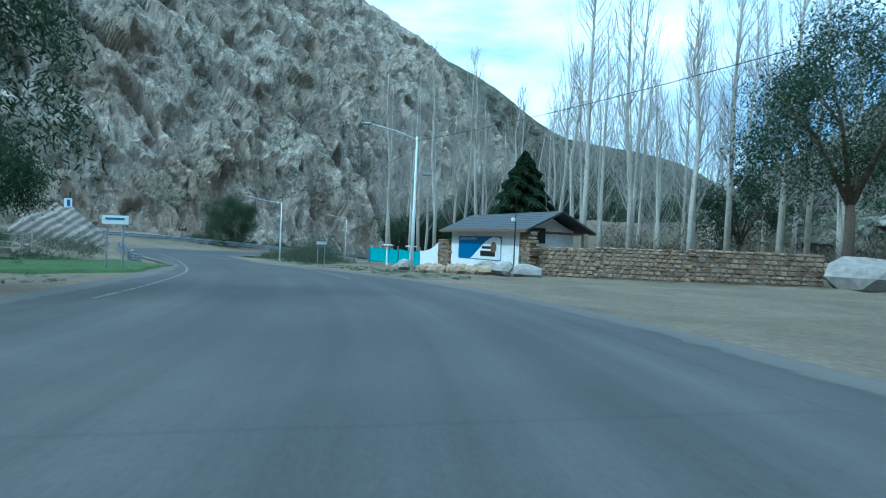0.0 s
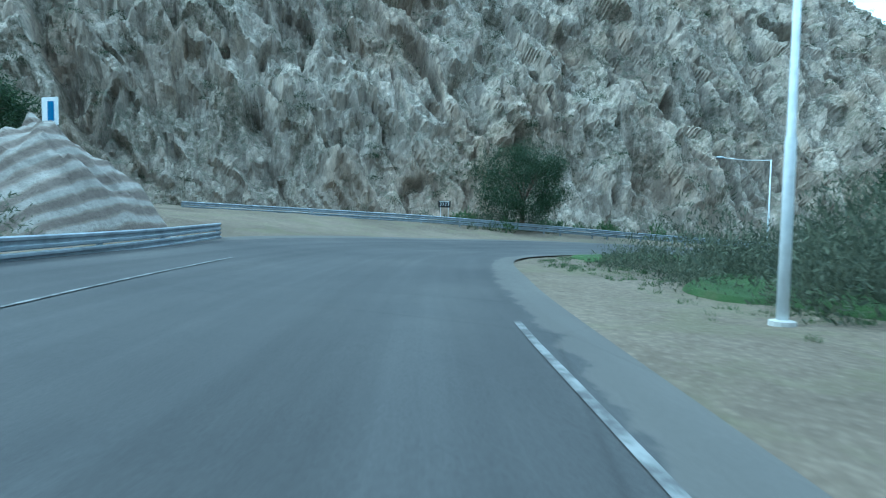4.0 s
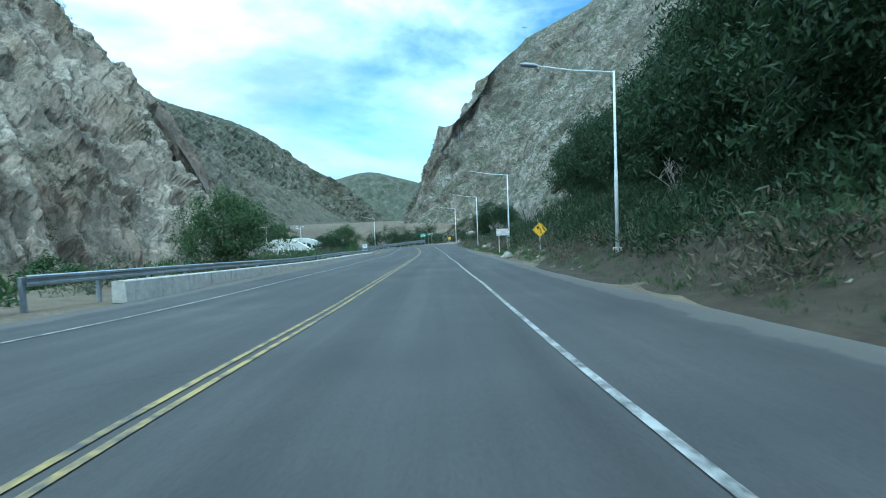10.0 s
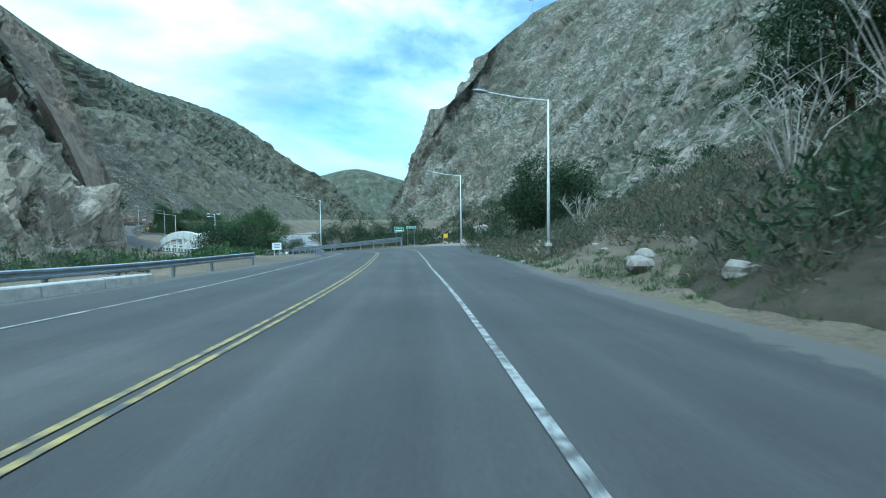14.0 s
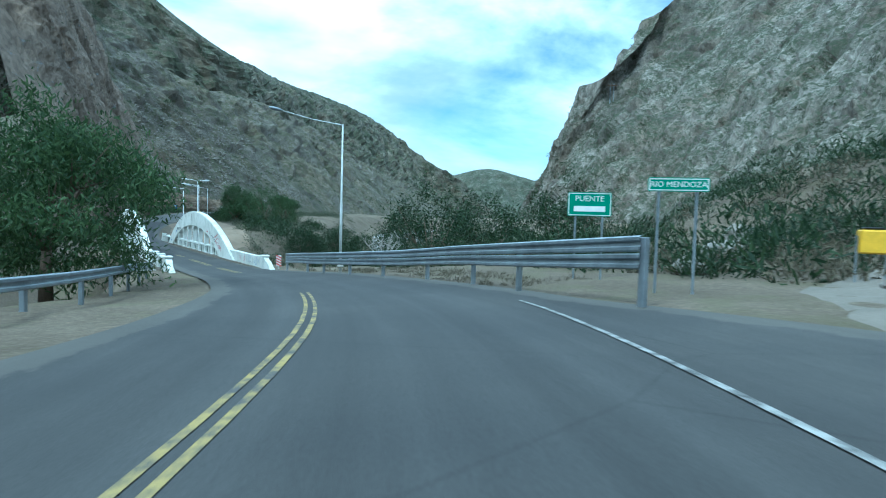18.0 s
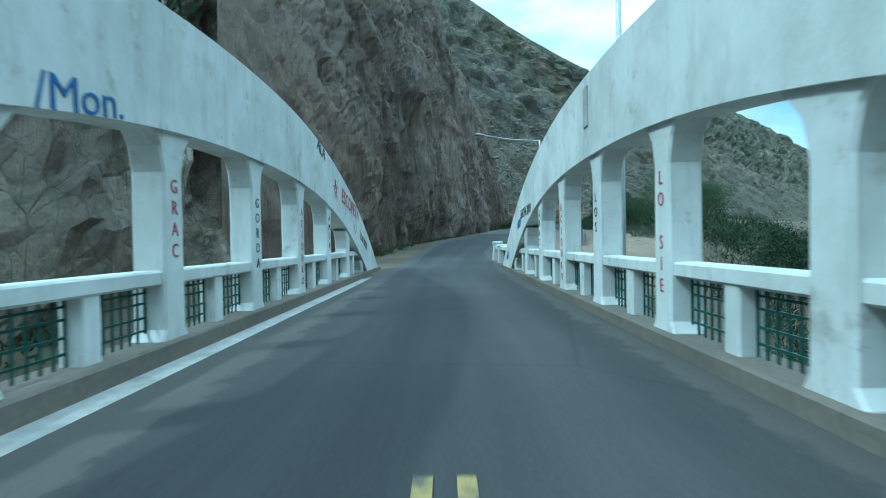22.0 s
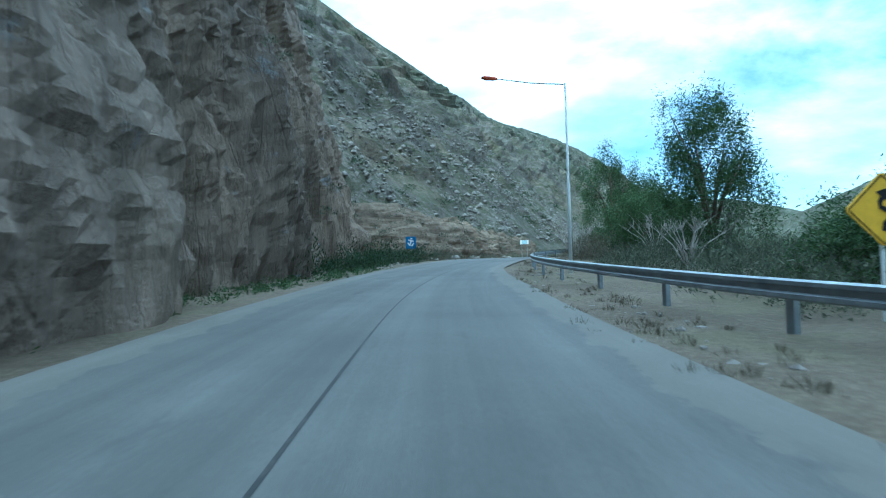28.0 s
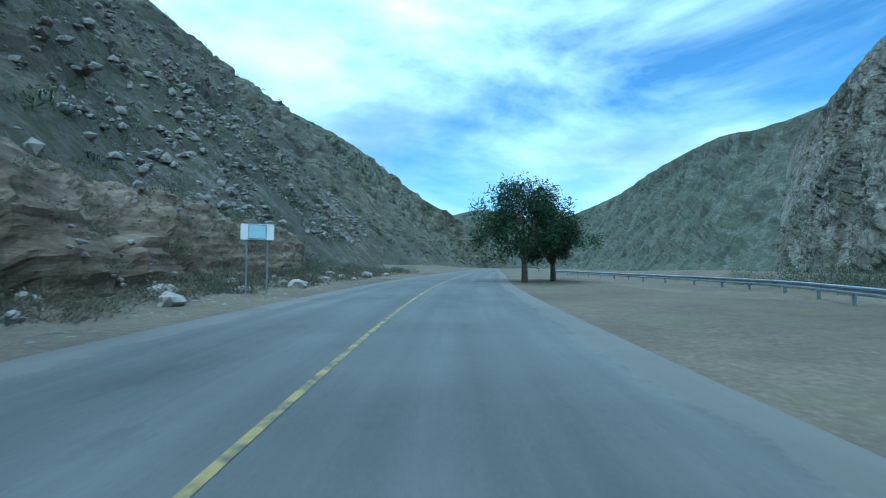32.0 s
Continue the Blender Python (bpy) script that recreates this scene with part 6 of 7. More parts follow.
near_scree = pick(SCREE_P, rs, 11000, 1.6, 44, lambda p: (p[:, 1] > 392) & (p[:, 1] < 540) & (fbm(p * 0.06, 2) > -0.16))
rubble("scree_stones", near_scree, 0.09 + 0.62 * rs.uniform(0, 1, 11000) ** 5, M["scree"], "loose grey scree stones of many sizes", 1)
a = beside(384, 450, -13.5, -8, 260, 38)
scrub("bank_tufts", a, rs.uniform(0.3, 0.9, len(a)), "leaf_dry", "dry tufts on the earth bank", 80, 0.05, 38, 1.0)
a = pick(CUT_P, rs, 220, -4.5, 2)
scrub("bank_tufts", a, rs.uniform(0.25, 0.8, len(a)), "leaf_grey", "grey-green tufts growing on the earth bank", 80, 0.05, 39, 1.0)
a = pick(CUT_P, rs, 900, -4.5, 2)
rubble("bank_stones", a, 0.03 + 0.16 * rs.uniform(0, 1, len(a)) ** 3, M["scree"], "stones stuck in the earth bank", 8)
a = beside(372, 450, -12, -6.3, 1500, 30)
rubble("edge_gravel", a, rs.uniform(0.03, 0.12, len(a)), M["scree"], "gravel and small stones along the road edge", 2)
a = beside(86, 200, 6, 16, 700, 31)
rubble("bank_stones", a, 0.05 + 0.3 * rs.uniform(0, 1, len(a)) ** 3, M["stone"], "small stones on the bank", 3)
a = beside(340, 400, 1.8, 4.2, 500, 32)
rubble("edge_gravel", a, rs.uniform(0.02, 0.09, len(a)), M["scree"], "broken concrete and gravel at the road edge", 4)
a = pick(BANK_P, rs, 500, -4, 40, lambda p: p[:, 1] < 300)
rubble("bank_rocks", a, rs.uniform(0.2, 0.9, len(a)), M["stone"], "pale rocks on the mountain flank", 5)


# ---------------------------------------------------------------- writing
def writing(name, text, size, mat, parent, m, label="", thin=0.004, shear=0.0, squeeze=1.0, align="CENTER"):
    """Letters of the built-in font as a mesh, lying in the x-z plane of m and facing -y."""
    cu = bpy.data.curves.new(name, "FONT")
    cu.body, cu.size, cu.extrude, cu.shear = text, size, thin, shear
    cu.align_x, cu.align_y, cu.resolution_u = align, "CENTER", 3
    ob = bpy.data.objects.new(name, cu)
    scene.collection.objects.link(ob)
    me = bpy.data.meshes.new_from_object(ob.evaluated_get(bpy.context.evaluated_depsgraph_get()))
    bpy.data.objects.remove(ob)
    me.materials.append(mat)
    me.transform(Matrix.Rotation(math.pi / 2, 4, "X") @ Matrix.Diagonal((squeeze, 1, 1, 1)))
    out = new(name, me)
    out.parent = parent
    out.matrix_local = m
    return tagged(out, label)


def plate(bm, w, h, z, depth=0.02, cut=0.03, y=0.0):
    """An upright plate facing -y with rounded corners."""
    pts = [(-w / 2 + cut, -h / 2), (w / 2 - cut, -h / 2), (w / 2, -h / 2 + cut), (w / 2, h / 2 - cut), (w / 2 - cut, h / 2), (-w / 2 + cut, h / 2), (-w / 2, h / 2 - cut), (-w / 2, -h / 2 + cut)]
    a = [bm.verts.new((px, y - depth, z + pz)) for px, pz in pts]
    b = [bm.verts.new((px, y, z + pz)) for px, pz in pts]
    bm.faces.new(a)
    bm.faces.new(b[::-1])
    for i in range(8):
        bm.faces.new((a[i], b[i], b[(i + 1) % 8], a[(i + 1) % 8]))
    bmesh.ops.recalc_face_normals(bm, faces=bm.faces)


def bar(name, w, h, mat, parent, x, z, y=-0.03, turn=0.0):
    bm = bmesh.new()
    box(bm, -w / 2, -0.004, -h / 2, w / 2, 0.004, h / 2)
    ob = part(name, bm, mat, parent)
    ob.matrix_local = pose(x, y, z, 0, turn, 0)
    return ob


def road_sign(x, y, z, turn, w, h, centre, mat, label, posts=1, group="", rim=None, post_mat="pole", name="road_sign"):
    """A sign plate on posts, facing -y before it is turned."""
    root = thing(name, label, "road sign", group, pose(x, y, z, 0, 0, turn))
    for k in range(posts):
        px = 0 if posts == 1 else (k - 0.5) * w * 0.62
        bm = bmesh.new()
        tube(bm, [(px, 0.045, -0.6), (px, 0.045, centre + h * 0.45)], [0.035, 0.035], 8)
        part("post", bm, M[post_mat], root)
    bm = bmesh.new()
    plate(bm, w, h, centre)
    face = part("sign_plate", bm, M[mat], root)
    if rim:
        for sx, sz, ww, hh in ((0, h / 2 - 0.035, w - 0.06, 0.022), (0, -h / 2 + 0.035, w - 0.06, 0.022), (-w / 2 + 0.035, 0, 0.022, h - 0.06), (w / 2 - 0.035, 0, 0.022, h - 0.06)):
            bar("border", ww, hh, M[rim], face, sx, centre + sz, -0.026)
    return root, face


def diamond(x, y, z, turn, side, centre, label, bends):
    root = thing("warning_sign", label, "road sign", "yellow warning signs", pose(x, y, z, 0, 0, turn))
    bm = bmesh.new()
    tube(bm, [(0, 0.04, -0.6), (0, 0.04, centre + side * 0.5)], [0.035, 0.035], 8)
    part("post", bm, M["pole"], root)
    bm = bmesh.new()
    plate(bm, side, side, 0.0, 0.02, 0.05)
    face = part("sign_plate", bm, M["yellow"], root)
    face.matrix_local = pose(0, 0, centre, 0, 45, 0)
    for sx, sz, ww, hh in ((0, side / 2 - 0.04, side - 0.1, 0.018), (0, -side / 2 + 0.04, side - 0.1, 0.018), (-side / 2 + 0.04, 0, 0.018, side - 0.1), (side / 2 - 0.04, 0, 0.018, side - 0.1)):
        bar("border", ww, hh, M["black"], face, sx, sz, -0.026)
    bm = bmesh.new()
    w = side * 0.09
    left, right = [], []
    for k, (px, pz) in enumerate(bends):
        q = bends[min(k + 1, len(bends) - 1)]
        r = bends[max(k - 1, 0)]
        d = Vector((q[0] - r[0], q[1] - r[1])).normalized()
        left.append(bm.verts.new(((px - d.y * w * 0.6) * side, -0.03, centre + (pz + d.x * w * 0.6) * side)))
        right.append(bm.verts.new(((px + d.y * w * 0.6) * side, -0.03, centre + (pz - d.x * w * 0.6) * side)))
    for k in range(len(bends) - 1):
        bm.faces.new((left[k], right[k], right[k + 1], left[k + 1]))
    d = Vector((bends[-1][0] - bends[-2][0], bends[-1][1] - bends[-2][1])).normalized()
    tip = Vector(bends[-1])
    n = Vector((-d.y, d.x))
    bm.faces.new([bm.verts.new(((p.x) * side, -0.03, centre + p.y * side)) for p in (tip + n * 0.17, tip - n * 0.17, tip + d * 0.24)])
    part("arrow", bm, M["black"], root)


# ---------------------------------------------------------------- the entrance building and its walls
def building():
    root = thing("entrance_building", "low white building with a dark pitched roof and a painted mural", "building", "", pose(-20.2, 44.6, -0.15, 0, 0, -37.5))
    # local x runs along the front, y away from the road
    bm = bmesh.new()
    box(bm, 0, 0, -0.3, 10.6, 0.25, 3.25, 0.02)
    part("front_wall", bm, M["plaster"], root, "white plastered wall with a mural")
    for a, b, c, d in ((0, 0.25, 0.25, 4.6), (10.35, 0.25, 10.6, 4.6), (0.25, 4.35, 10.35, 4.6)):
        bm = bmesh.new()
        box(bm, a, b, -0.3, c, d, 3.25)
        part("side_wall", bm, M["plaster"], root)
    bm = bmesh.new()
    v = [bm.verts.new(p) for p in ((10.37, 0.1, 3.2), (10.37, 4.5, 3.2), (10.37, 2.3, 4.2), (10.58, 0.1, 3.2), (10.58, 4.5, 3.2), (10.58, 2.3, 4.2))]
    bm.faces.new((v[0], v[2], v[1]))
    bm.faces.new((v[3], v[4], v[5]))
    for i, j in ((0, 1), (1, 2), (2, 0)):
        bm.faces.new((v[i], v[j], v[j + 3], v[i + 3]))
    bmesh.ops.recalc_face_normals(bm, faces=bm.faces)
    part("gable", bm, M["plaster"], root)
    for y0, z0, y1, z1 in ((-0.8, 2.95, 2.3, 4.4), (5.4, 2.95, 2.3, 4.4)):
        bm = bmesh.new()
        p = [(-0.8, y0, z0), (12.2, y0, z0), (12.2, y1, z1), (-0.8, y1, z1)]
        a = [bm.verts.new(q) for q in p]
        b = [bm.verts.new((q[0], q[1], q[2] + 0.14)) for q in p]
        bm.faces.new(a)
        bm.faces.new(b[::-1])
        for i in range(4):
            bm.faces.new((a[i], b[i], b[(i + 1) % 4], a[(i + 1) % 4]))
        bmesh.ops.recalc_face_normals(bm, faces=bm.faces)
        roof = part("roof", bm, M["roof_tile"], root, "dark slate-coloured roof")
        for k in range(9):
            bm = bmesh.new()
            t = (k + 0.5) / 9
            yy, zz = y0 + (y1 - y0) * t, z0 + (z1 - z0) * t + 0.145
            box(bm, -0.8, yy - 0.012, zz - 0.01, 12.2, yy + 0.012, zz + 0.012)
            part("roof_course", bm, M["roof_tile"], roof)
    bm = bmesh.new()
    box(bm, -0.8, -0.86, 2.9, 12.2, -0.78, 3.08)
    part("fascia", bm, M["timber"], root)
    for k in range(5):
        bm = bmesh.new()
        box(bm, 10.7, 0.2 + k * 1.0, 2.9, 12.1, 0.32 + k * 1.0, 3.05)
        part("rafter", bm, M["timber"], root)
    bm = bmesh.new()
    box(bm, 10.61, 0.3, 2.2, 10.66, 2.0, 3.3)
    part("window", bm, M["glass"], root, "dark window in the gable end")
    for x, y in ((12.0, 4.5),):
        bm = bmesh.new()
        box(bm, x - 0.2, y - 0.2, -0.2, x + 0.2, y + 0.2, 3.0, 0.03)
        part("porch_pillar", bm, M["stone_warm"], root)
    # mural
    bm = bmesh.new()
    box(bm, 1.4, -0.03, 0.75, 8.0, -0.004, 2.6)
    mural = part("mural", bm, M["sign_blue"], root, "blue and white painted mural")
    bm = bmesh.new()
    pts = [(3.4, 0.8)] + [(3.4 + 4.5 * t, 0.8 + 1.75 * math.sin(t * 1.9) ** 1.3) for t in np.linspace(0.08, 1, 14)] + [(7.95, 0.8)]
    bm.faces.new([bm.verts.new((px, -0.036, pz)) for px, pz in pts])
    part("mural_wave", bm, M["plaster"], mural)
    writing("mural_writing", "ESTACION TERMAL", 0.33, M["sign_white"], mural, pose(1.55, -0.04, 2.38), align="LEFT")
    for w, h, x, z in ((1.3, 0.2, 5.9, 1.72), (2.2, 0.42, 6.1, 1.25)):
        bar("mural_mark", w, h, M["black"], mural, x, z, -0.042)
    bm = bmesh.new()
    bmesh.ops.create_cone(bm, cap_ends=True, segments=20, radius1=0.42, radius2=0.42, depth=0.01, matrix=Matrix.Translation((6.95, -0.045, 1.75)) @ Matrix.Rotation(math.pi / 2, 4, "X"))
    part("mural_disc", bm, M["timber"], mural)
    return root


building()


def stone_wall(points, height, label, seed, course=0.3, thick=0.4):
    """A wall of single stones in mortar."""
    rnd = random.Random(seed)
    root = thing("stone_wall", label, "wall", "", Matrix.Translation(points[0]))
    base = Vector(points[0])
    protos = []
    for k in range(6):
        bm = bmesh.new()
        box(bm, -0.5, -0.5, -0.5, 0.5, 0.5, 0.5, 0.22)
        for v in bm.verts:
            v.co += Vector((rnd.uniform(-0.09, 0.09), rnd.uniform(-0.1, 0.1), rnd.uniform(-0.09, 0.09)))
        me = bpy.data.meshes.new("stone")
        bm.to_mesh(me)
        bm.free()
        me.materials.append(M["wall_stone"])
        protos.append(me)
    count = 0
    for a, b in zip(points, points[1:]):
        a, b = Vector(a) - base, Vector(b) - base
        d = (b - a)
        long = d.length
        turn = math.degrees(math.atan2(d.y, d.x))
        bm = bmesh.new()
        box(bm, 0, -thick / 2 + 0.05, -0.4, long, thick / 2 - 0.05, height - 0.04)
        core = part("mortar", bm, M["sand"], root)
        core.matrix_local = Matrix.Translation(a) @ pose(0, 0, 0, 0, 0, turn)
        z = 0.0
        while z < height - 0.1:
            hh = min(course * rnd.uniform(0.8, 1.2), height - z)
            x = 0.0
            while x < long:
                w = rnd.uniform(0.26, 0.62)
                ob = new("stone", protos[count % 6])
                ob.parent = root
                ob.matrix_local = Matrix.Translation(a) @ pose(0, 0, 0, 0, 0, turn) @ Matrix.Translation((x + w / 2, 0, z + hh / 2)) @ Matrix.Diagonal((w - 0.02, thick + rnd.uniform(-0.04, 0.08), hh - 0.02, 1))
                count += 1
                x += w
            z += hh
    return root


stone_wall([(-11.7, 37.9, -0.1), (-10.7, 37.2, -0.1)], 3.0, "pillar of rough ochre stones at the corner of the building", 5, 0.3, 0.6)
stone_wall([(-10.6, 37.6, -0.1), (-6.5, 36.9, 0.0), (-1.0, 37.6, 0.1), (6.5, 40.6, 0.1)], 1.95, "wall of rough ochre and brown stones beside the entrance", 3, 0.27)
stone_wall([(-21.9, 45.9, -0.35), (-20.4, 44.9, -0.3)], 2.5, "pillar of rough brown stones at the end of the building", 4, 0.36, 0.5)


def gate():
    root = thing("gate_wall", "curved white gate wall", "wall", "", pose(-24.6, 47.2, -0.5, 0, 0, -28))
    bm = bmesh.new()
    n = 14
    rows = []
    for k in range(n + 1):
        t = k / n
        x, h = 3.0 * t, 1.45 + 1.0 * t ** 2.4
        rows.append([bm.verts.new(p) for p in ((x, 0, -0.3), (x, 0.3, -0.3), (x, 0.3, h), (x, 0, h))])
    for a, b in zip(rows, rows[1:]):
        for j in range(4):
            bm.faces.new((a[j], a[(j + 1) % 4], b[(j + 1) % 4], b[j]))
    bm.faces.new(rows[0])
    bm.faces.new(rows[-1][::-1])
    bmesh.ops.recalc_face_normals(bm, faces=bm.faces)
    part("wall_body", bm, M["plaster"], root)
    fence = thing("screened_fence", "turquoise fabric-covered fence and gate between posts", "fence", "", pose(-34.2, 53.2, -0.6, 0, 0, -30))
    for x, w in ((0, 0.14), (4.2, 0.22), (6.4, 0.14), (9.0, 0.22), (10.6, 0.14)):
        bm = bmesh.new()
        box(bm, x - w / 2, -w / 2, -0.4, x + w / 2, w / 2, 1.85, 0.02)
        if w > 0.2:
            box(bm, x - 0.5, -0.4, 1.85, x + 0.5, 0.4, 1.97, 0.03)
        part("fence_post", bm, M["plaster"] if w > 0.2 else M["steel"], fence)
    for a, b in ((0.1, 4.05), (4.4, 6.3), (6.5, 8.85), (9.15, 10.5)):
        bm = bmesh.new()
        n = 24
        rows = []
        for k in range(n + 1):
            x = a + (b - a) * k / n
            y = 0.05 * math.sin(x * 7.1) + 0.03 * math.sin(x * 17)
            rows.append([bm.verts.new((x, y, 0.1)), bm.verts.new((x, y * 1.6 + 0.02, 0.8)), bm.verts.new((x, y, 1.5 + 0.05 * math.sin(x * 3)))])
        for p, q in zip(rows, rows[1:]):
            for j in range(2):
                bm.faces.new((p[j], q[j], q[j + 1], p[j + 1]))
        part("fabric_panel", bm, M["turquoise"], fence, "wrinkled turquoise shade cloth", True)


gate()


def utility_pole():
    root = thing("utility_pole", "tall pale utility pole with a street lamp arm and a bracket", "utility pole", "", pose(-19.0, 35.2, -0.3, 0, 0, 40))
    bm = bmesh.new()
    tube(bm, [(0, 0, -0.5), (0, 0, 4.4), (0, 0, 4.45), (0, 0, 9.6)], [0.13, 0.12, 0.09, 0.07], 10)
    part("pole", bm, M["pole"], root, shade=True)
    bm = bmesh.new()
    tube(bm, [(0, 0, 9.4), (-1.6, 0, 9.9), (-3.4, 0, 10.2)], [0.035, 0.032, 0.028], 8)
    part("arm", bm, M["pole"], root)
    bm = bmesh.new()
    box(bm, -4.0, -0.13, 10.1, -3.3, 0.13, 10.26, 0.05)
    part("lamp_head", bm, M["steel"], root)
    bm = bmesh.new()
    tube(bm, [(0, 0, 7.1), (0.6, 0, 7.0)], [0.03, 0.03], 6)
    box(bm, 0.5, -0.12, 6.85, 1.15, 0.12, 7.05, 0.03)
    part("bracket", bm, M["steel"], root)
    cable = thing("overhead_cable", "thin black overhead cable", "cable")
    for ax, ay, az, bx, by, bz in ((-19.0, 35.2, 9.0, 26, 6, 10.5), (-19.0, 35.2, 8.6, -42.8, 47.5, 6.0)):
        bm = bmesh.new()
        tube(bm, [(ax + (bx - ax) * t, ay + (by - ay) * t, az + (bz - az) * t - 1.1 * 4 * t * (1 - t)) for t in np.linspace(0, 1, 14)], [0.016] * 14, 5)
        part("cable", bm, M["wire"], cable)


utility_pole()

# ---------------------------------------------------------------- signs
root, face = road_sign(-31.1, 40.5, -0.7, 45, 0.95, 0.27, 2.0, "sign_white", "white sign reading FIN ZONA URBANA", 2, rim="black", post_mat="steel")
writing("sign_writing", "FIN ZONA URBANA", 0.105, M["black"], face, pose(0, -0.026, 2.0))

root, face = road_sign(-84.6, 70.2, 0.75, 48, 1.3, 0.7, 1.5, "black", "black and white chevron board behind the crash barrier", 2)
for k in range(4):
    for up in (-1, 1):
        bar("chevron_stripe", 0.2, 0.06, M["sign_white"], face, -0.4 + k * 0.27, 1.5 + up * 0.1, -0.03, up * 45)
bar("chevron_rule", 1.05, 0.05, M["sign_white"], face, 0, 1.76, -0.03)

diamond(-41.2, 128.0, -3.8, -22, 0.78, 1.65, "yellow diamond sign with a black curving arrow", [(0.1, -0.34), (0.1, -0.05), (0.04, 0.08), (-0.1, 0.16)])
diamond(-70.7, 350.2, -6.9, 13, 0.85, 1.75, "yellow diamond sign with a black winding arrow", [(0.0, -0.4), (0.02, -0.26), (0.12, -0.16), (0.1, -0.04), (-0.04, 0.04), (-0.06, 0.14), (0.0, 0.22)])

root, face = road_sign(-37.2, 143.1, -4.4, -20, 1.3, 0.66, 1.75, "sign_white", "white warning sign reading PRECAUCION A 50 Mts. PUENTE ANGOSTO", 2)
writing("sign_writing", "PRECAUCION", 0.21, M["red"], face, pose(0, -0.034, 1.93))
writing("sign_writing", "A 50 Mts.", 0.17, M["black"], face, pose(0, -0.034, 1.74))
writing("sign_writing", "PUENTE ANGOSTO", 0.155, M["black"], face, pose(0, -0.034, 1.55))

root, face = road_sign(-38.4, 212.5, -7.4, -6, 0.95, 0.75, 1.0, "sign_white", "small white sign beside the crash barrier", 2)
for k in range(3):
    bar("unread_line", 0.6, 0.06, M["sign_blue"], face, 0, 1.2 - k * 0.17)

root, face = road_sign(-20.0, 223.9, -7.1, -18, 1.42, 0.34, 2.35, "sign_green", "green sign reading RIO MENDOZA on two posts", 2, rim="sign_white", post_mat="steel")
writing("sign_writing", "RIO MENDOZA", 0.19, M["sign_white"], face, pose(0, -0.027, 2.35))
root, face = road_sign(-20.4, 228.7, -7.3, -16, 1.4, 0.78, 2.2, "sign_green", "green bridge sign reading PUENTE on two posts", 2, rim="sign_white", post_mat="steel")
writing("sign_writing", "PUENTE", 0.26, M["sign_white"], face, pose(0, -0.027, 2.38))
bar("name_bar", 1.0, 0.18, M["sign_white"], face, 0, 2.05)

root, face = road_sign(-89.9, 389.1, -5.0, 18, 0.95, 1.15, 1.75, "sign_blue", "blue information board with a worn white pictogram", 2, post_mat="timber")
for w, h, x, z, tt in ((0.12, 0.5, -0.02, 1.75, 20), (0.1, 0.36, -0.18, 1.62, -40), (0.1, 0.36, 0.16, 1.58, 35), (0.5, 0.1, 0.02, 1.95, 15), (0.16, 0.14, 0.06, 2.13, 0)):
    bar("pictogram_bar", w, h, M["sign_white"], face, x, z, -0.03, tt)

root, face = road_sign(-82.3, 421.2, -3.7, 8, 1.2, 0.6, 1.75, "sign_white", "white sign with a pale blue middle panel beside the scree", 2, post_mat="steel")
bar("panel_edge", 0.66, 0.56, M["steel"], face, 0.0, 1.75)
bar("pale_panel", 0.6, 0.5, M["sign_pale"], face, 0.0, 1.75, -0.036)

root, face = road_sign(-61.2, 36.4, 3.1, 40, 0.75, 1.0, 1.2, "sign_white", "pale blue sign on top of the striped rock", 2, post_mat="steel")
bar("sign_panel", 0.3, 0.7, M["sign_blue"], face, 0.05, 1.2)

root, face = road_sign(-34.5, 252.0, -9.65, 20, 0.36, 0.78, 0.75, "sign_white", "red and white striped hazard marker before the bridge", 1)
for k in range(4):
    bar("red_stripe", 0.4, 0.085, M["red"], face, 0, 0.47 + k * 0.19, -0.026, 28)


root, face = road_sign(-23.2, 15.8, -0.05, 30, 1.1, 0.38, 2.2, "sign_white", "pale blue-white sign on two thin posts beside the lawn", 2, post_mat="steel")
bar("unread_line", 0.8, 0.08, M["sign_blue"], face, 0, 2.24)


def camera_mast():
    at = pose(-20.2, 44.6, -0.15, 0, 0, -37.5) @ Vector((11.0, -0.9, 0))
    root = thing("thin_mast", "thin dark mast with a white box beside the building", "mast", "", pose(at.x, at.y, at.z - 0.1, 0, 0, -37.5))
    bm = bmesh.new()
    tube(bm, [(0, 0, -0.3), (0, 0, 3.2), (0, 0, 5.8)], [0.05, 0.04, 0.025], 8)
    part("mast_pole", bm, M["black"], root)
    bm = bmesh.new()
    box(bm, -0.16, -0.28, 3.75, 0.06, -0.04, 3.98, 0.03)
    part("white_box", bm, M["sign_white"], root)
    bm = bmesh.new()
    tube(bm, [(0, 0, 3.85), (-0.05, -0.1, 3.85)], [0.02, 0.02], 6)
    part("bracket", bm, M["steel"], root)


camera_mast()


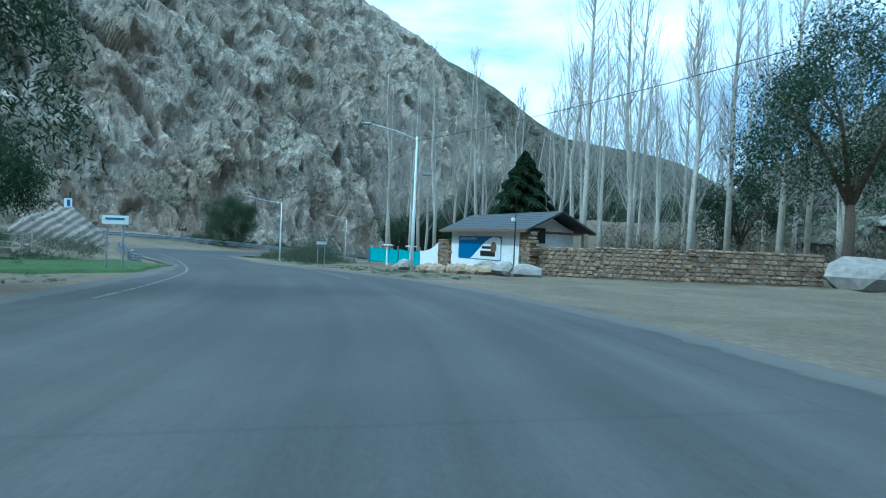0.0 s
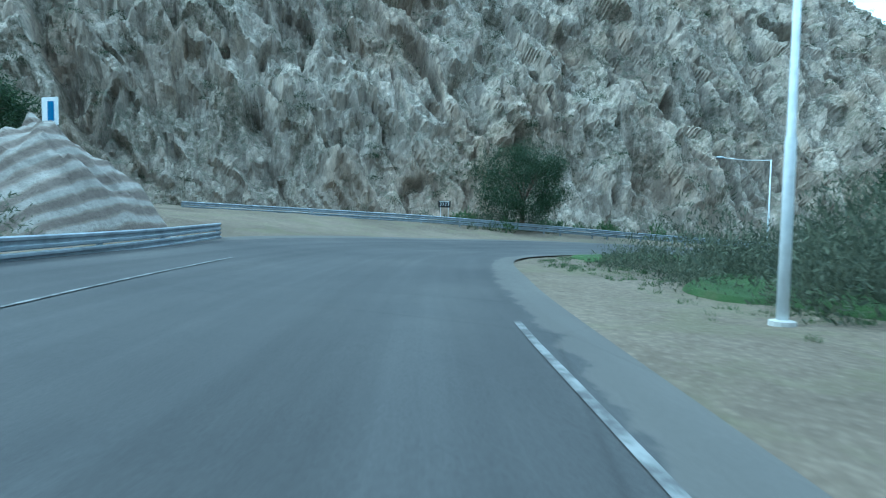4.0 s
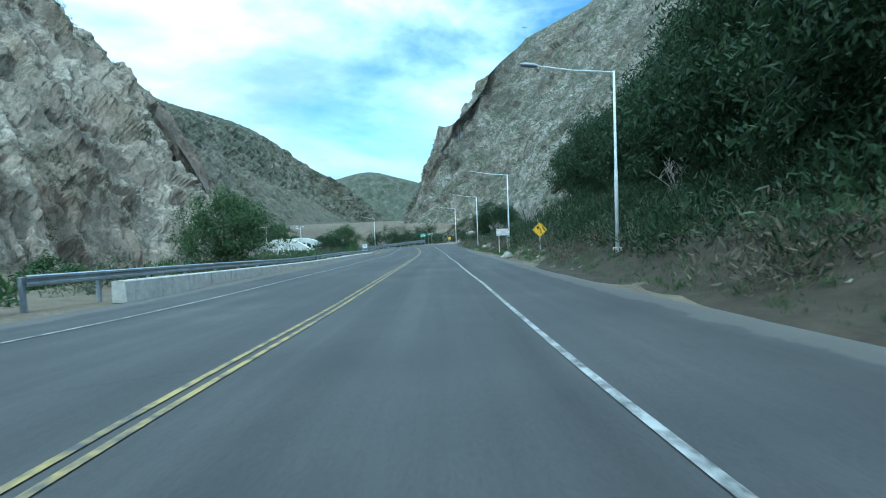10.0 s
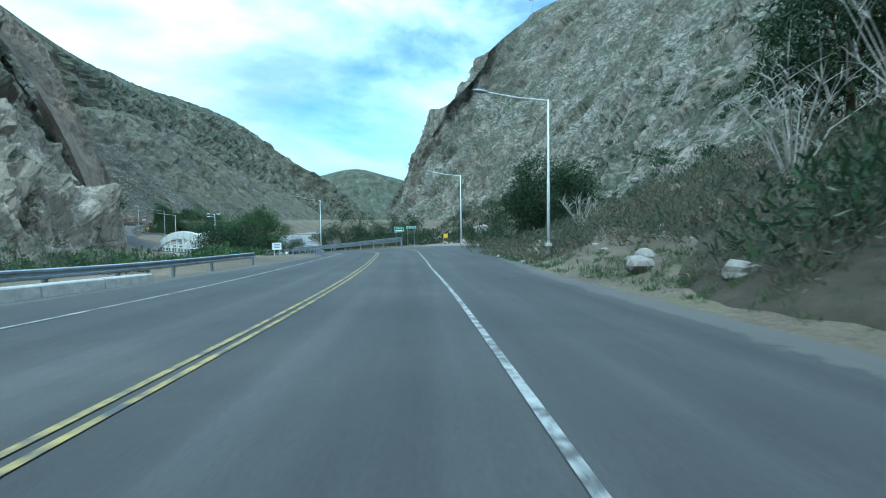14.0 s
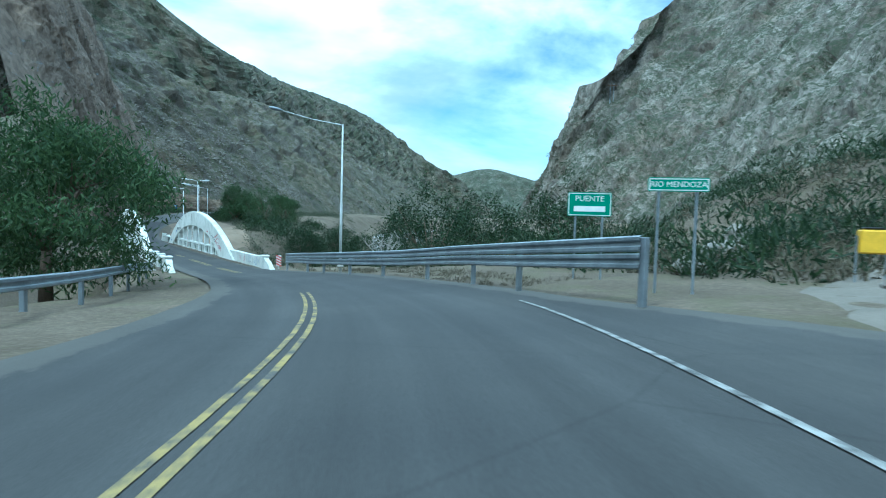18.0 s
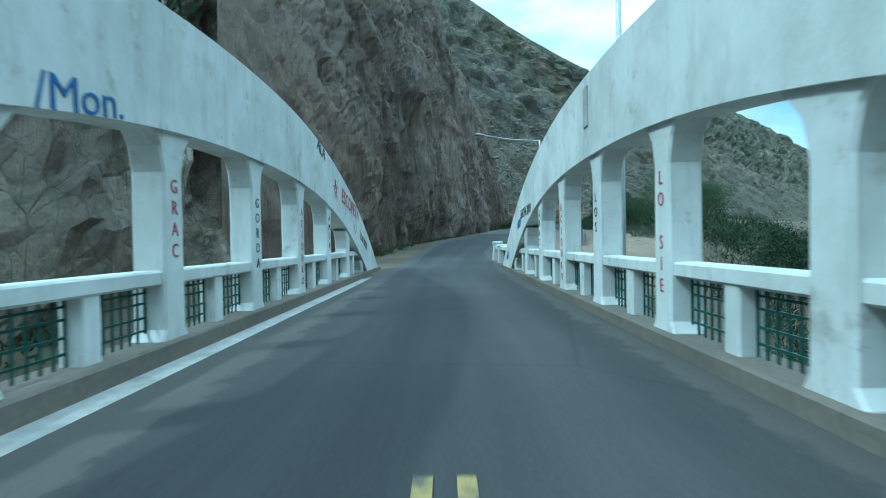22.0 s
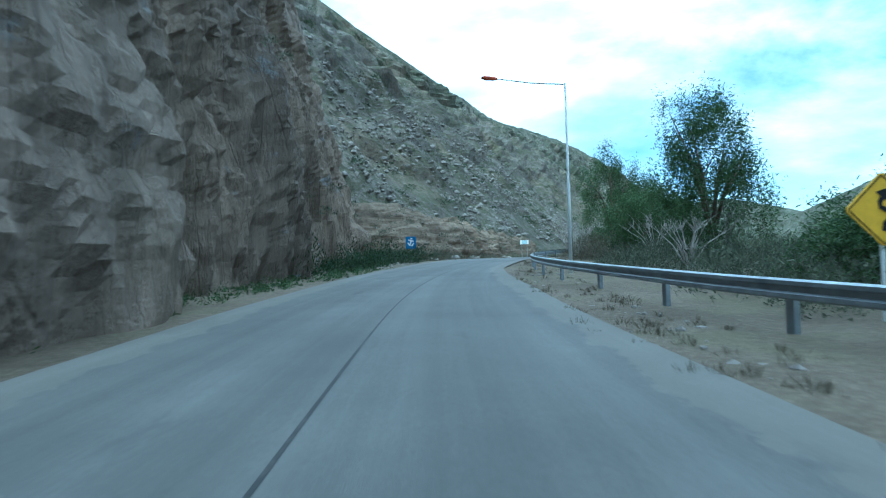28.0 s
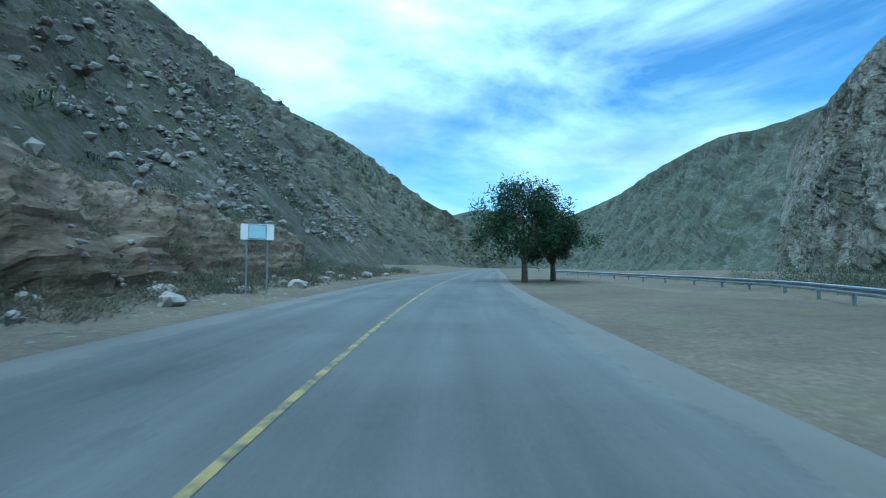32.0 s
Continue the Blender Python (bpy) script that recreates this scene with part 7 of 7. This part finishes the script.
def litter_bin():
    root = thing("litter_bin", "yellow litter bin on a steel frame", "bin", "", pose(-15.0, 223.6, ground_at(-15.0, 223.6), 0, 0, -30))
    bm = bmesh.new()
    box(bm, -0.28, -0.22, 0.75, 0.28, 0.22, 1.35, 0.04)
    part("bin_body", bm, M["yellow"], root)
    bm = bmesh.new()
    box(bm, -0.2, -0.2, 1.36, 0.2, 0.2, 1.42, 0.02)
    part("bin_mouth", bm, M["black"], root)
    for x in (-0.31, 0.31):
        bm = bmesh.new()
        tube(bm, [(x, 0, -0.3), (x, 0, 1.2)], [0.025, 0.025], 6)
        part("leg", bm, M["steel"], root)
    for k, (bx, by) in enumerate(((-15.6, 222.2), (-13.2, 224.2))):
        boulder(bx, by, 0.35, STONES[k], "dark sack-like rock by the bin", "rocks by the bin")


litter_bin()


def pylon(x, y, z, height):
    root = thing("pylon", "slender power-line mast on the ridge", "pylon", "masts on the ridge", pose(x, y, z))
    for sx in (-0.9, 0.9):
        bm = bmesh.new()
        tube(bm, [(sx, 0, -2), (sx, 0, height)], [0.16, 0.1], 6)
        part("leg", bm, M["steel"], root)
    bm = bmesh.new()
    box(bm, -2.4, -0.1, height - 1.3, 2.4, 0.1, height - 1.05)
    part("crossbar", bm, M["timber"], root)


def top_near(grid, x, y):
    p = grid.reshape(-1, 3)
    return p[((p[:, 0] - x) ** 2 + (p[:, 1] - y) ** 2).argmin()]


for px, py, ph in ((84, 478, 9), (160, 518, 13)):
    q = top_near(BANK_P, px, py)
    pylon(*q, ph)


def post_row():
    """Leaning posts of an old fence on the bank."""
    rnd = random.Random(6)
    root = thing("old_fence", "row of leaning grey fence posts on the slope", "fence")
    for k in range(15):
        x, y = -1 + k * 1.5, 258 - k * 0.75 + rnd.uniform(-1, 1)
        z = max(ground_at(x, y), float(top_near(BANK_P, x, y)[2]) - 0.2)
        bm = bmesh.new()
        tube(bm, [(0, 0, -0.6), (rnd.uniform(-0.35, 0.35), rnd.uniform(-0.3, 0.3), rnd.uniform(2.2, 3.6))], [0.1, 0.08], 6)
        part("fence_post", bm, M["twig"], root).matrix_local = Matrix.Translation((x, y, z))


post_row()


def wire_fence():
    root = thing("wire_fence", "low wire fence on rough wooden posts beside the lawn", "fence")
    pts = [(-27.5, 6.0), (-30.5, 10.0), (-33.5, 14.0), (-37.0, 18.0), (-41.0, 21.5), (-45.5, 24.5), (-50.0, 27.0)]
    tops = []
    for k, (x, y) in enumerate(pts):
        z = ground_at(x, y)
        bm = bmesh.new()
        tube(bm, [(0, 0, -0.4), (0.06 * (k % 3 - 1), 0.05, 1.5)], [0.07, 0.06], 7)
        part("fence_post", bm, M["twig"], root).matrix_local = Matrix.Translation((x, y, z))
        tops.append(Vector((x, y, z)))
    for h in (0.5, 0.9, 1.35):
        bm = bmesh.new()
        tube(bm, [p + Vector((0, 0, h)) for p in tops], [0.012] * len(tops), 4)
        part("wire", bm, M["steel"], root)


wire_fence()


def striped_rock():
    """The outcrop with tilted pale and dark beds beside the side road."""
    n, m = 64, 40
    u, v = np.meshgrid(np.linspace(-1, 1, n), np.linspace(-1, 1, m), indexing="ij")
    x, y = u.ravel() * 5.6, v.ravel() * 3.2
    dome = np.clip(1 - np.abs(u.ravel() * (1 + 0.35 * (u.ravel() < 0))) ** 2.2, 0, 1) * np.clip(1 - np.abs(v.ravel()) ** 2.6, 0, 1)
    p = np.stack([x, y, 0 * x], 1)
    z = 4.6 * dome ** 0.75 * (1 + 0.35 * fbm(p * 0.35 + 5, 3))
    cut = x * 0.75 + z * 1.1
    z = z + 0.28 * dome * (np.abs((cut * 0.9 + 0.4 * fbm(p * 0.4, 2)) % 1 - 0.5) * 2 - 0.5) + 0.5 * dome * flakes(np.stack([x, y], 1) * 0.8) - 0.5
    me = mesh_from("striped_rock", np.stack([x, y, z], 1), grid_faces(n, m), M["striped"], False)
    rock = tagged(new("striped_rock", me), "outcrop of tilted pale and reddish rock beds beside the road", "rock")
    rock.matrix_world = pose(-62.0, 35.2, -0.5, 0, 0, 38)


striped_rock()


def parked_car(x, y, z, turn):
    root = thing("parked_car", "dark van parked beyond the crash barrier", "car", "", pose(x, y, z, 0, 0, turn))
    bm = bmesh.new()
    prof = [(-2.2, 0.35), (2.15, 0.35), (2.25, 0.75), (2.0, 1.0), (1.25, 1.15), (0.55, 1.75), (-2.0, 1.8), (-2.25, 1.1)]
    a = [bm.verts.new((px, -0.85, pz)) for px, pz in prof]
    b = [bm.verts.new((px, 0.85, pz)) for px, pz in prof]
    bm.faces.new(a)
    bm.faces.new(b[::-1])
    for i in range(8):
        bm.faces.new((a[i], b[i], b[(i + 1) % 8], a[(i + 1) % 8]))
    bmesh.ops.recalc_face_normals(bm, faces=bm.faces)
    bmesh.ops.bevel(bm, geom=list(bm.edges), offset=0.07, segments=2, affect="EDGES")
    body = part("body", bm, M["car_black"], root, shade=False)
    for s in (-0.87, 0.87):
        bm = bmesh.new()
        box(bm, -1.8, s - 0.01, 1.15, 0.6, s + 0.01, 1.62, 0.005)
        part("side_window", bm, M["glass"], body)
        for wx in (-1.4, 1.4):
            bm = bmesh.new()
            bmesh.ops.create_cone(bm, cap_ends=True, segments=18, radius1=0.33, radius2=0.33, depth=0.22, matrix=Matrix.Translation((wx, s * 0.92, 0.33)) @ Matrix.Rotation(math.pi / 2, 4, "X"))
            w = part("wheel", bm, M["rubber"], root)
            bm = bmesh.new()
            bmesh.ops.create_cone(bm, cap_ends=True, segments=14, radius1=0.19, radius2=0.17, depth=0.235, matrix=Matrix.Translation((wx, s * 0.92, 0.33)) @ Matrix.Rotation(math.pi / 2, 4, "X"))
            part("rim", bm, M["steel"], w)
    for s in (-0.7, 0.7):
        bm = bmesh.new()
        box(bm, -2.3, s - 0.1, 0.95, -2.22, s + 0.1, 1.3, 0.02)
        part("tail_light", bm, M["red"], root)


parked_car(-60.6, 352.0, ground_at(-60.6, 352.0), 70)


# ---------------------------------------------------------------- spray paint on the bridge
def side_text(text, size, mat, x, y, z, climb, name="graffiti", squeeze=1.0, flip=False):
    """Writing on the inner face of a rib or hanger; climb: degrees by which it rises along the reading."""
    left = x < 0
    inner = x + 0.268 if left else x - 0.268
    turn = 90 if left else -90
    m = pose(inner, y, z, 0, 0, turn) @ pose(0, 0, 0, 0, -climb, 0)
    if flip:
        m = m @ Matrix.Diagonal((-1, 1, 1, 1))
    return writing(name, text, size, mat, bridge_root, m, "sprayed writing", 0.003, 0.08, squeeze)


side_text("ESCOPETA", 0.62, M["ink_red"], RIB_L, 34.7, 2.52, -9, squeeze=1.1)
side_text("LOS YETIS", 0.4, M["ink_black"], RIB_L, 37.4, 1.35, -16)
side_text("ALA", 0.5, M["ink_black"], RIB_L, 30.4, 3.75, -12)
side_text("aguante el TC", 0.42, M["ink_black"], RIB_L, 17.3, 2.12, 9, squeeze=1.25)
side_text("/Mon.", 0.45, M["ink_blue"], RIB_L, 20.9, 2.62, 8, squeeze=1.2)
for k, c in enumerate("REVOLUCION"):
    u = k / 9
    writing("graffiti", c, 0.42 + 0.16 * u, M["ink_black"] if k < 5 else M["ink_red"], bridge_root, pose(RIB_R - 0.268, 16.95 - 4.35 * u ** 0.9, 2.12 - 1.25 * u ** 0.95, 0, 14 - 6 * u, -90), "sprayed letter", 0.003, -0.1)
side_text("TE AMO", 0.26, M["ink_red"], RIB_R, 18.2, 2.3, -8)
side_text("NO ME OLVIDES", 0.2, M["ink_red"], RIB_R, 14.3, 1.98, 16)
side_text("NUNCA", 0.2, M["ink_red"], RIB_R, 13.9, 1.72, 16)
side_text("FACHA 2010", 0.44, M["ink_black"], RIB_R, 33.9, 2.2, 3, squeeze=0.95)
side_text("NOB", 0.42, M["ink_blue"], RIB_R, 35.5, 1.85, 14)
side_text("VALE", 0.36, M["ink_blue"], RIB_R, 39.4, 0.6, 20)
for hy, word, hx in ((3, "GRAC", RIB_L), (3, "LO SIE", RIB_R), (5, "ACIOUKO", RIB_L), (4, "GORDA", RIB_L), (6, "AMOR", RIB_L), (5, "ACIOUKO", RIB_R), (6, "GRATI", RIB_R), (4, "LOS", RIB_R)):
    y = 13.8 + hy * 2.95
    inner = hx + 0.206 if hx < 0 else hx - 0.206
    for k, c in enumerate(word):
        writing("graffiti", c, 0.24, M["ink_red"] if hy % 2 else M["ink_black"], bridge_root, pose(inner, y, 2.0 - 0.26 * k, 0, 0, 90 if hx < 0 else -90), "sprayed letter", 0.003)


def scribble(name, loops, mat, x, y, z, width=0.035):
    """Sprayed curves on the inner face of a rib."""
    inner = x + 0.266 if x < 0 else x - 0.266
    bm = bmesh.new()
    for pts in loops:
        prev = None
        for k, (py, pz) in enumerate(pts):
            q = pts[min(k + 1, len(pts) - 1)]
            r = pts[max(k - 1, 0)]
            d = Vector((q[0] - r[0], q[1] - r[1])).normalized()
            now = (bm.verts.new((inner, y + py - d.y * width, z + pz + d.x * width)), bm.verts.new((inner, y + py + d.y * width, z + pz - d.x * width)))
            if prev:
                bm.faces.new((prev[0], prev[1], now[1], now[0]))
            prev = now
    part(name, bm, mat, bridge_root, "sprayed scribble")


ring = lambda a, b, r, s=1.0: [(a + r * math.cos(k * 0.4) , b + r * s * math.sin(k * 0.4)) for k in range(17)]
scribble("graffiti_scribble", [
    [(-0.62, 0.5), (-0.7, 0.72), (-0.45, 0.6), (-0.4, 0.85), (-0.15, 0.68), (0.1, 0.85), (0.25, 0.66), (0.55, 0.7), (0.75, 0.45), (0.85, 0.0), (0.8, -0.4), (0.6, -0.75)],
    ring(-0.45, 0.2, 0.12), ring(-0.05, 0.2, 0.16, 1.1), ring(0.3, 0.12, 0.15, 1.2), [(-0.6, 0.36), (-0.35, 0.4), (-0.2, 0.34), (0.1, 0.42), (0.3, 0.36)],
    [(-0.35, 0.1), (-0.6, -0.02), (-0.85, -0.1), (-0.8, -0.2), (-0.5, -0.18), (-0.3, -0.24), (-0.25, -0.12)],
    [(-0.75, -0.4), (-0.5, -0.34), (-0.1, -0.4), (0.0, -0.5), (-0.1, -0.72), (-0.4, -0.78), (-0.62, -0.74), (-0.6, -0.66), (-0.3, -0.6), (-0.65, -0.55), (-0.75, -0.4)],
    [(-0.62, -0.74), (-0.66, -0.9), (-0.3, -0.98), (0.0, -1.0), (0.1, -1.1)], [(0.4, 0.35), (0.62, 0.1), (0.66, -0.2), (0.5, -0.5)], [(0.5, 0.5), (0.72, 0.2), (0.74, -0.3)]], M["ink_black"], RIB_L, 14.5, 1.7, 0.016)
scribble("graffiti_scribble", [ring(0, 0, 0.14, 1.4), [(-0.1, -0.2), (0.1, 0.2), (0.12, -0.25), (-0.12, 0.1)]], M["ink_red"], RIB_L, 15.15, 1.45, 0.02)
scribble("graffiti_spiral", [[(0.028 * k * math.cos(k * 0.6), 0.024 * k * math.sin(k * 0.6)) for k in range(1, 14)]], M["ink_red"], RIB_R, 13.05, 1.1, 0.018)
scribble("graffiti_heart", [[(0.02 * 16 * math.sin(k * 0.3) ** 3 * 0.8, 0.016 * (13 * math.cos(k * 0.3) - 5 * math.cos(k * 0.6) - 2 * math.cos(k * 0.9))) for k in range(22)]], M["ink_red"], RIB_R, 13.3, 1.6, 0.016)
scribble("graffiti_star", [[(0.3 * math.sin(k * 4 * math.pi / 5), 0.3 * math.cos(k * 4 * math.pi / 5)) for k in range(6)]], M["ink_red"], RIB_L, 32.2, 2.85, 0.05)
scribble("graffiti_spiral", [[(0.03 * k * math.cos(k * 0.7), 0.03 * k * math.sin(k * 0.7)) for k in range(1, 12)]], M["ink_black"], RIB_L, 35.5, 1.85, 0.02)
bm = bmesh.new()
box(bm, RIB_R - 0.285, 25.8, 3.3, RIB_R - 0.262, 26.1, 4.0)
part("plaque", bm, M["concrete"], bridge_root, "weathered grey plaque")
def panel_scribble(name, loops, mat, y, z, width):
    """Sprayed marks that cannot be read, on the inner face of the solid parapet panel."""
    scribble(name, loops, mat, RIB_R + 0.122, y, z, width)


panel_scribble("graffiti_target", [ring(0, 0, 0.22, 1.0), ring(0, 0, 0.1, 1.0), [(0, -0.42), (0, 0.42)], [(-0.25, 0.36), (0.02, 0.4)]], M["ink_red"], 5.2, 0.52, 0.014)
panel_scribble("graffiti_scribble", [[(0.1, 0.3), (-0.12, 0.18), (0.08, 0.02), (-0.1, -0.2), (0.1, -0.3)], [(-0.3, -0.25), (-0.28, 0.28), (-0.45, 0.1), (-0.3, 0.02), (-0.5, -0.25)]], M["ink_red"], 6.6, 0.55, 0.014)
panel_scribble("graffiti_scribble", [[(0.3, 0.3), (0.28, -0.2), (0.05, -0.18)], [(-0.1, -0.25), (-0.25, 0.3), (-0.42, -0.25)], [(-0.16, 0.0), (-0.36, 0.0)], [(-0.6, 0.25), (-0.75, -0.1), (-0.9, 0.28)]], M["ink_blue"], 4.1, 0.6, 0.018)
panel_scribble("graffiti_scribble", [[(0.5, -0.2), (0.5, 0.16), (0.32, 0.1), (0.48, 0.0)], [(0.22, 0.15), (0.2, -0.18), (0.05, -0.18)], ring(-0.15, -0.02, 0.13, 1.2), [(-0.4, -0.2), (-0.42, 0.16)], ring(-0.66, 0.0, 0.14, 1.1)], M["ink_black"], 3.6, 0.28, 0.018)
panel_scribble("graffiti_scribble", [[(0.4, -0.2), (0.2, 0.3), (0.02, -0.2)], ring(-0.25, -0.1, 0.16, 0.9), [(-0.5, 0.32), (-0.52, -0.3), (-0.8, 0.0)], [(-0.9, 0.2), (-1.0, -0.25), (-1.15, 0.2)]], M["ink_blue"], 2.3, 0.55, 0.016)
# ---------------------------------------------------------------- grass patches and the gravel lay-by
def patch(name, cx, cy, rx, ry_, turn, mat, label, seed, lift=0.05):
    """An uneven patch laid on the ground."""
    n, m = 110, 34
    a = np.linspace(0, 2 * math.pi, n, endpoint=False)
    edge = 1 + 0.25 * perlin(np.stack([np.cos(a) * 1.7 + seed, np.sin(a) * 1.7, 0 * a], 1)) * 2
    pts = []
    c, s = math.cos(math.radians(turn)), math.sin(math.radians(turn))
    for k in range(1, m + 1):
        u, v = np.cos(a) * edge * rx * k / m, np.sin(a) * edge * ry_ * k / m
        pts.append(np.stack([cx + u * c - v * s, cy + u * s + v * c], 1))
    p = np.concatenate(pts)
    z = ground_height(p[:, 0], p[:, 1]) + lift
    z[-n:] -= lift + 0.06
    f = []
    for k in range(m - 1):
        for j in range(n):
            f.append([k * n + j, (k + 1) * n + j, (k + 1) * n + (j + 1) % n, k * n + (j + 1) % n])
    f.append(list(range(n)))
    tagged(new(name, mesh_from(name, np.column_stack([p, z]), f, mat, True)), label, "ground", kind="structure")


patch("lawn", -29.0, 15.5, 6.0, 9.0, 36, M["lawn"], "bright green lawn beside the road", 1, 0.12)
patch("lawn", -54.6, 64.0, 3.4, 10.0, 22, M["lawn"], "green grass inside the bend", 2, 0.12)
patch("lawn", -40.5, 52.0, 4.2, 6.0, 40, M["lawn"], "green grass by the lamp post", 3, 0.12)
patch("lawn", -49.5, 90.0, 1.5, 14.0, -18, M["lawn"], "green grass verge", 4, 0.14)
patch("lawn", -42.2, 114.0, 1.5, 14.0, -20, M["lawn"], "green grass verge", 5, 0.14)
# two dark sheets over the dirt: tree shade painted as ground colour
patch("leaf_litter", -41.2, 106.0, 9.0, 31.0, -19, M["litter_shade"], "dark ground sheet under the trees, their shade put into its colour", 9, 0.1)
patch("leaf_litter", -26.0, 150.0, 8.5, 29.0, -18, M["litter_shade"], "dark ground sheet on the bank, its shade put into the colour", 10, 0.1)
patch("gravel_bay", -59.6, 318.5, 7.0, 27.0, 17, M["sand"], "brownish sandy lay-by beside the road", 6, 0.06)
patch("gravel_bay", -12.0, 214.0, 9.0, 12.0, -15, M["sand_grey"], "grey gravel lay-by", 8, 0.06)
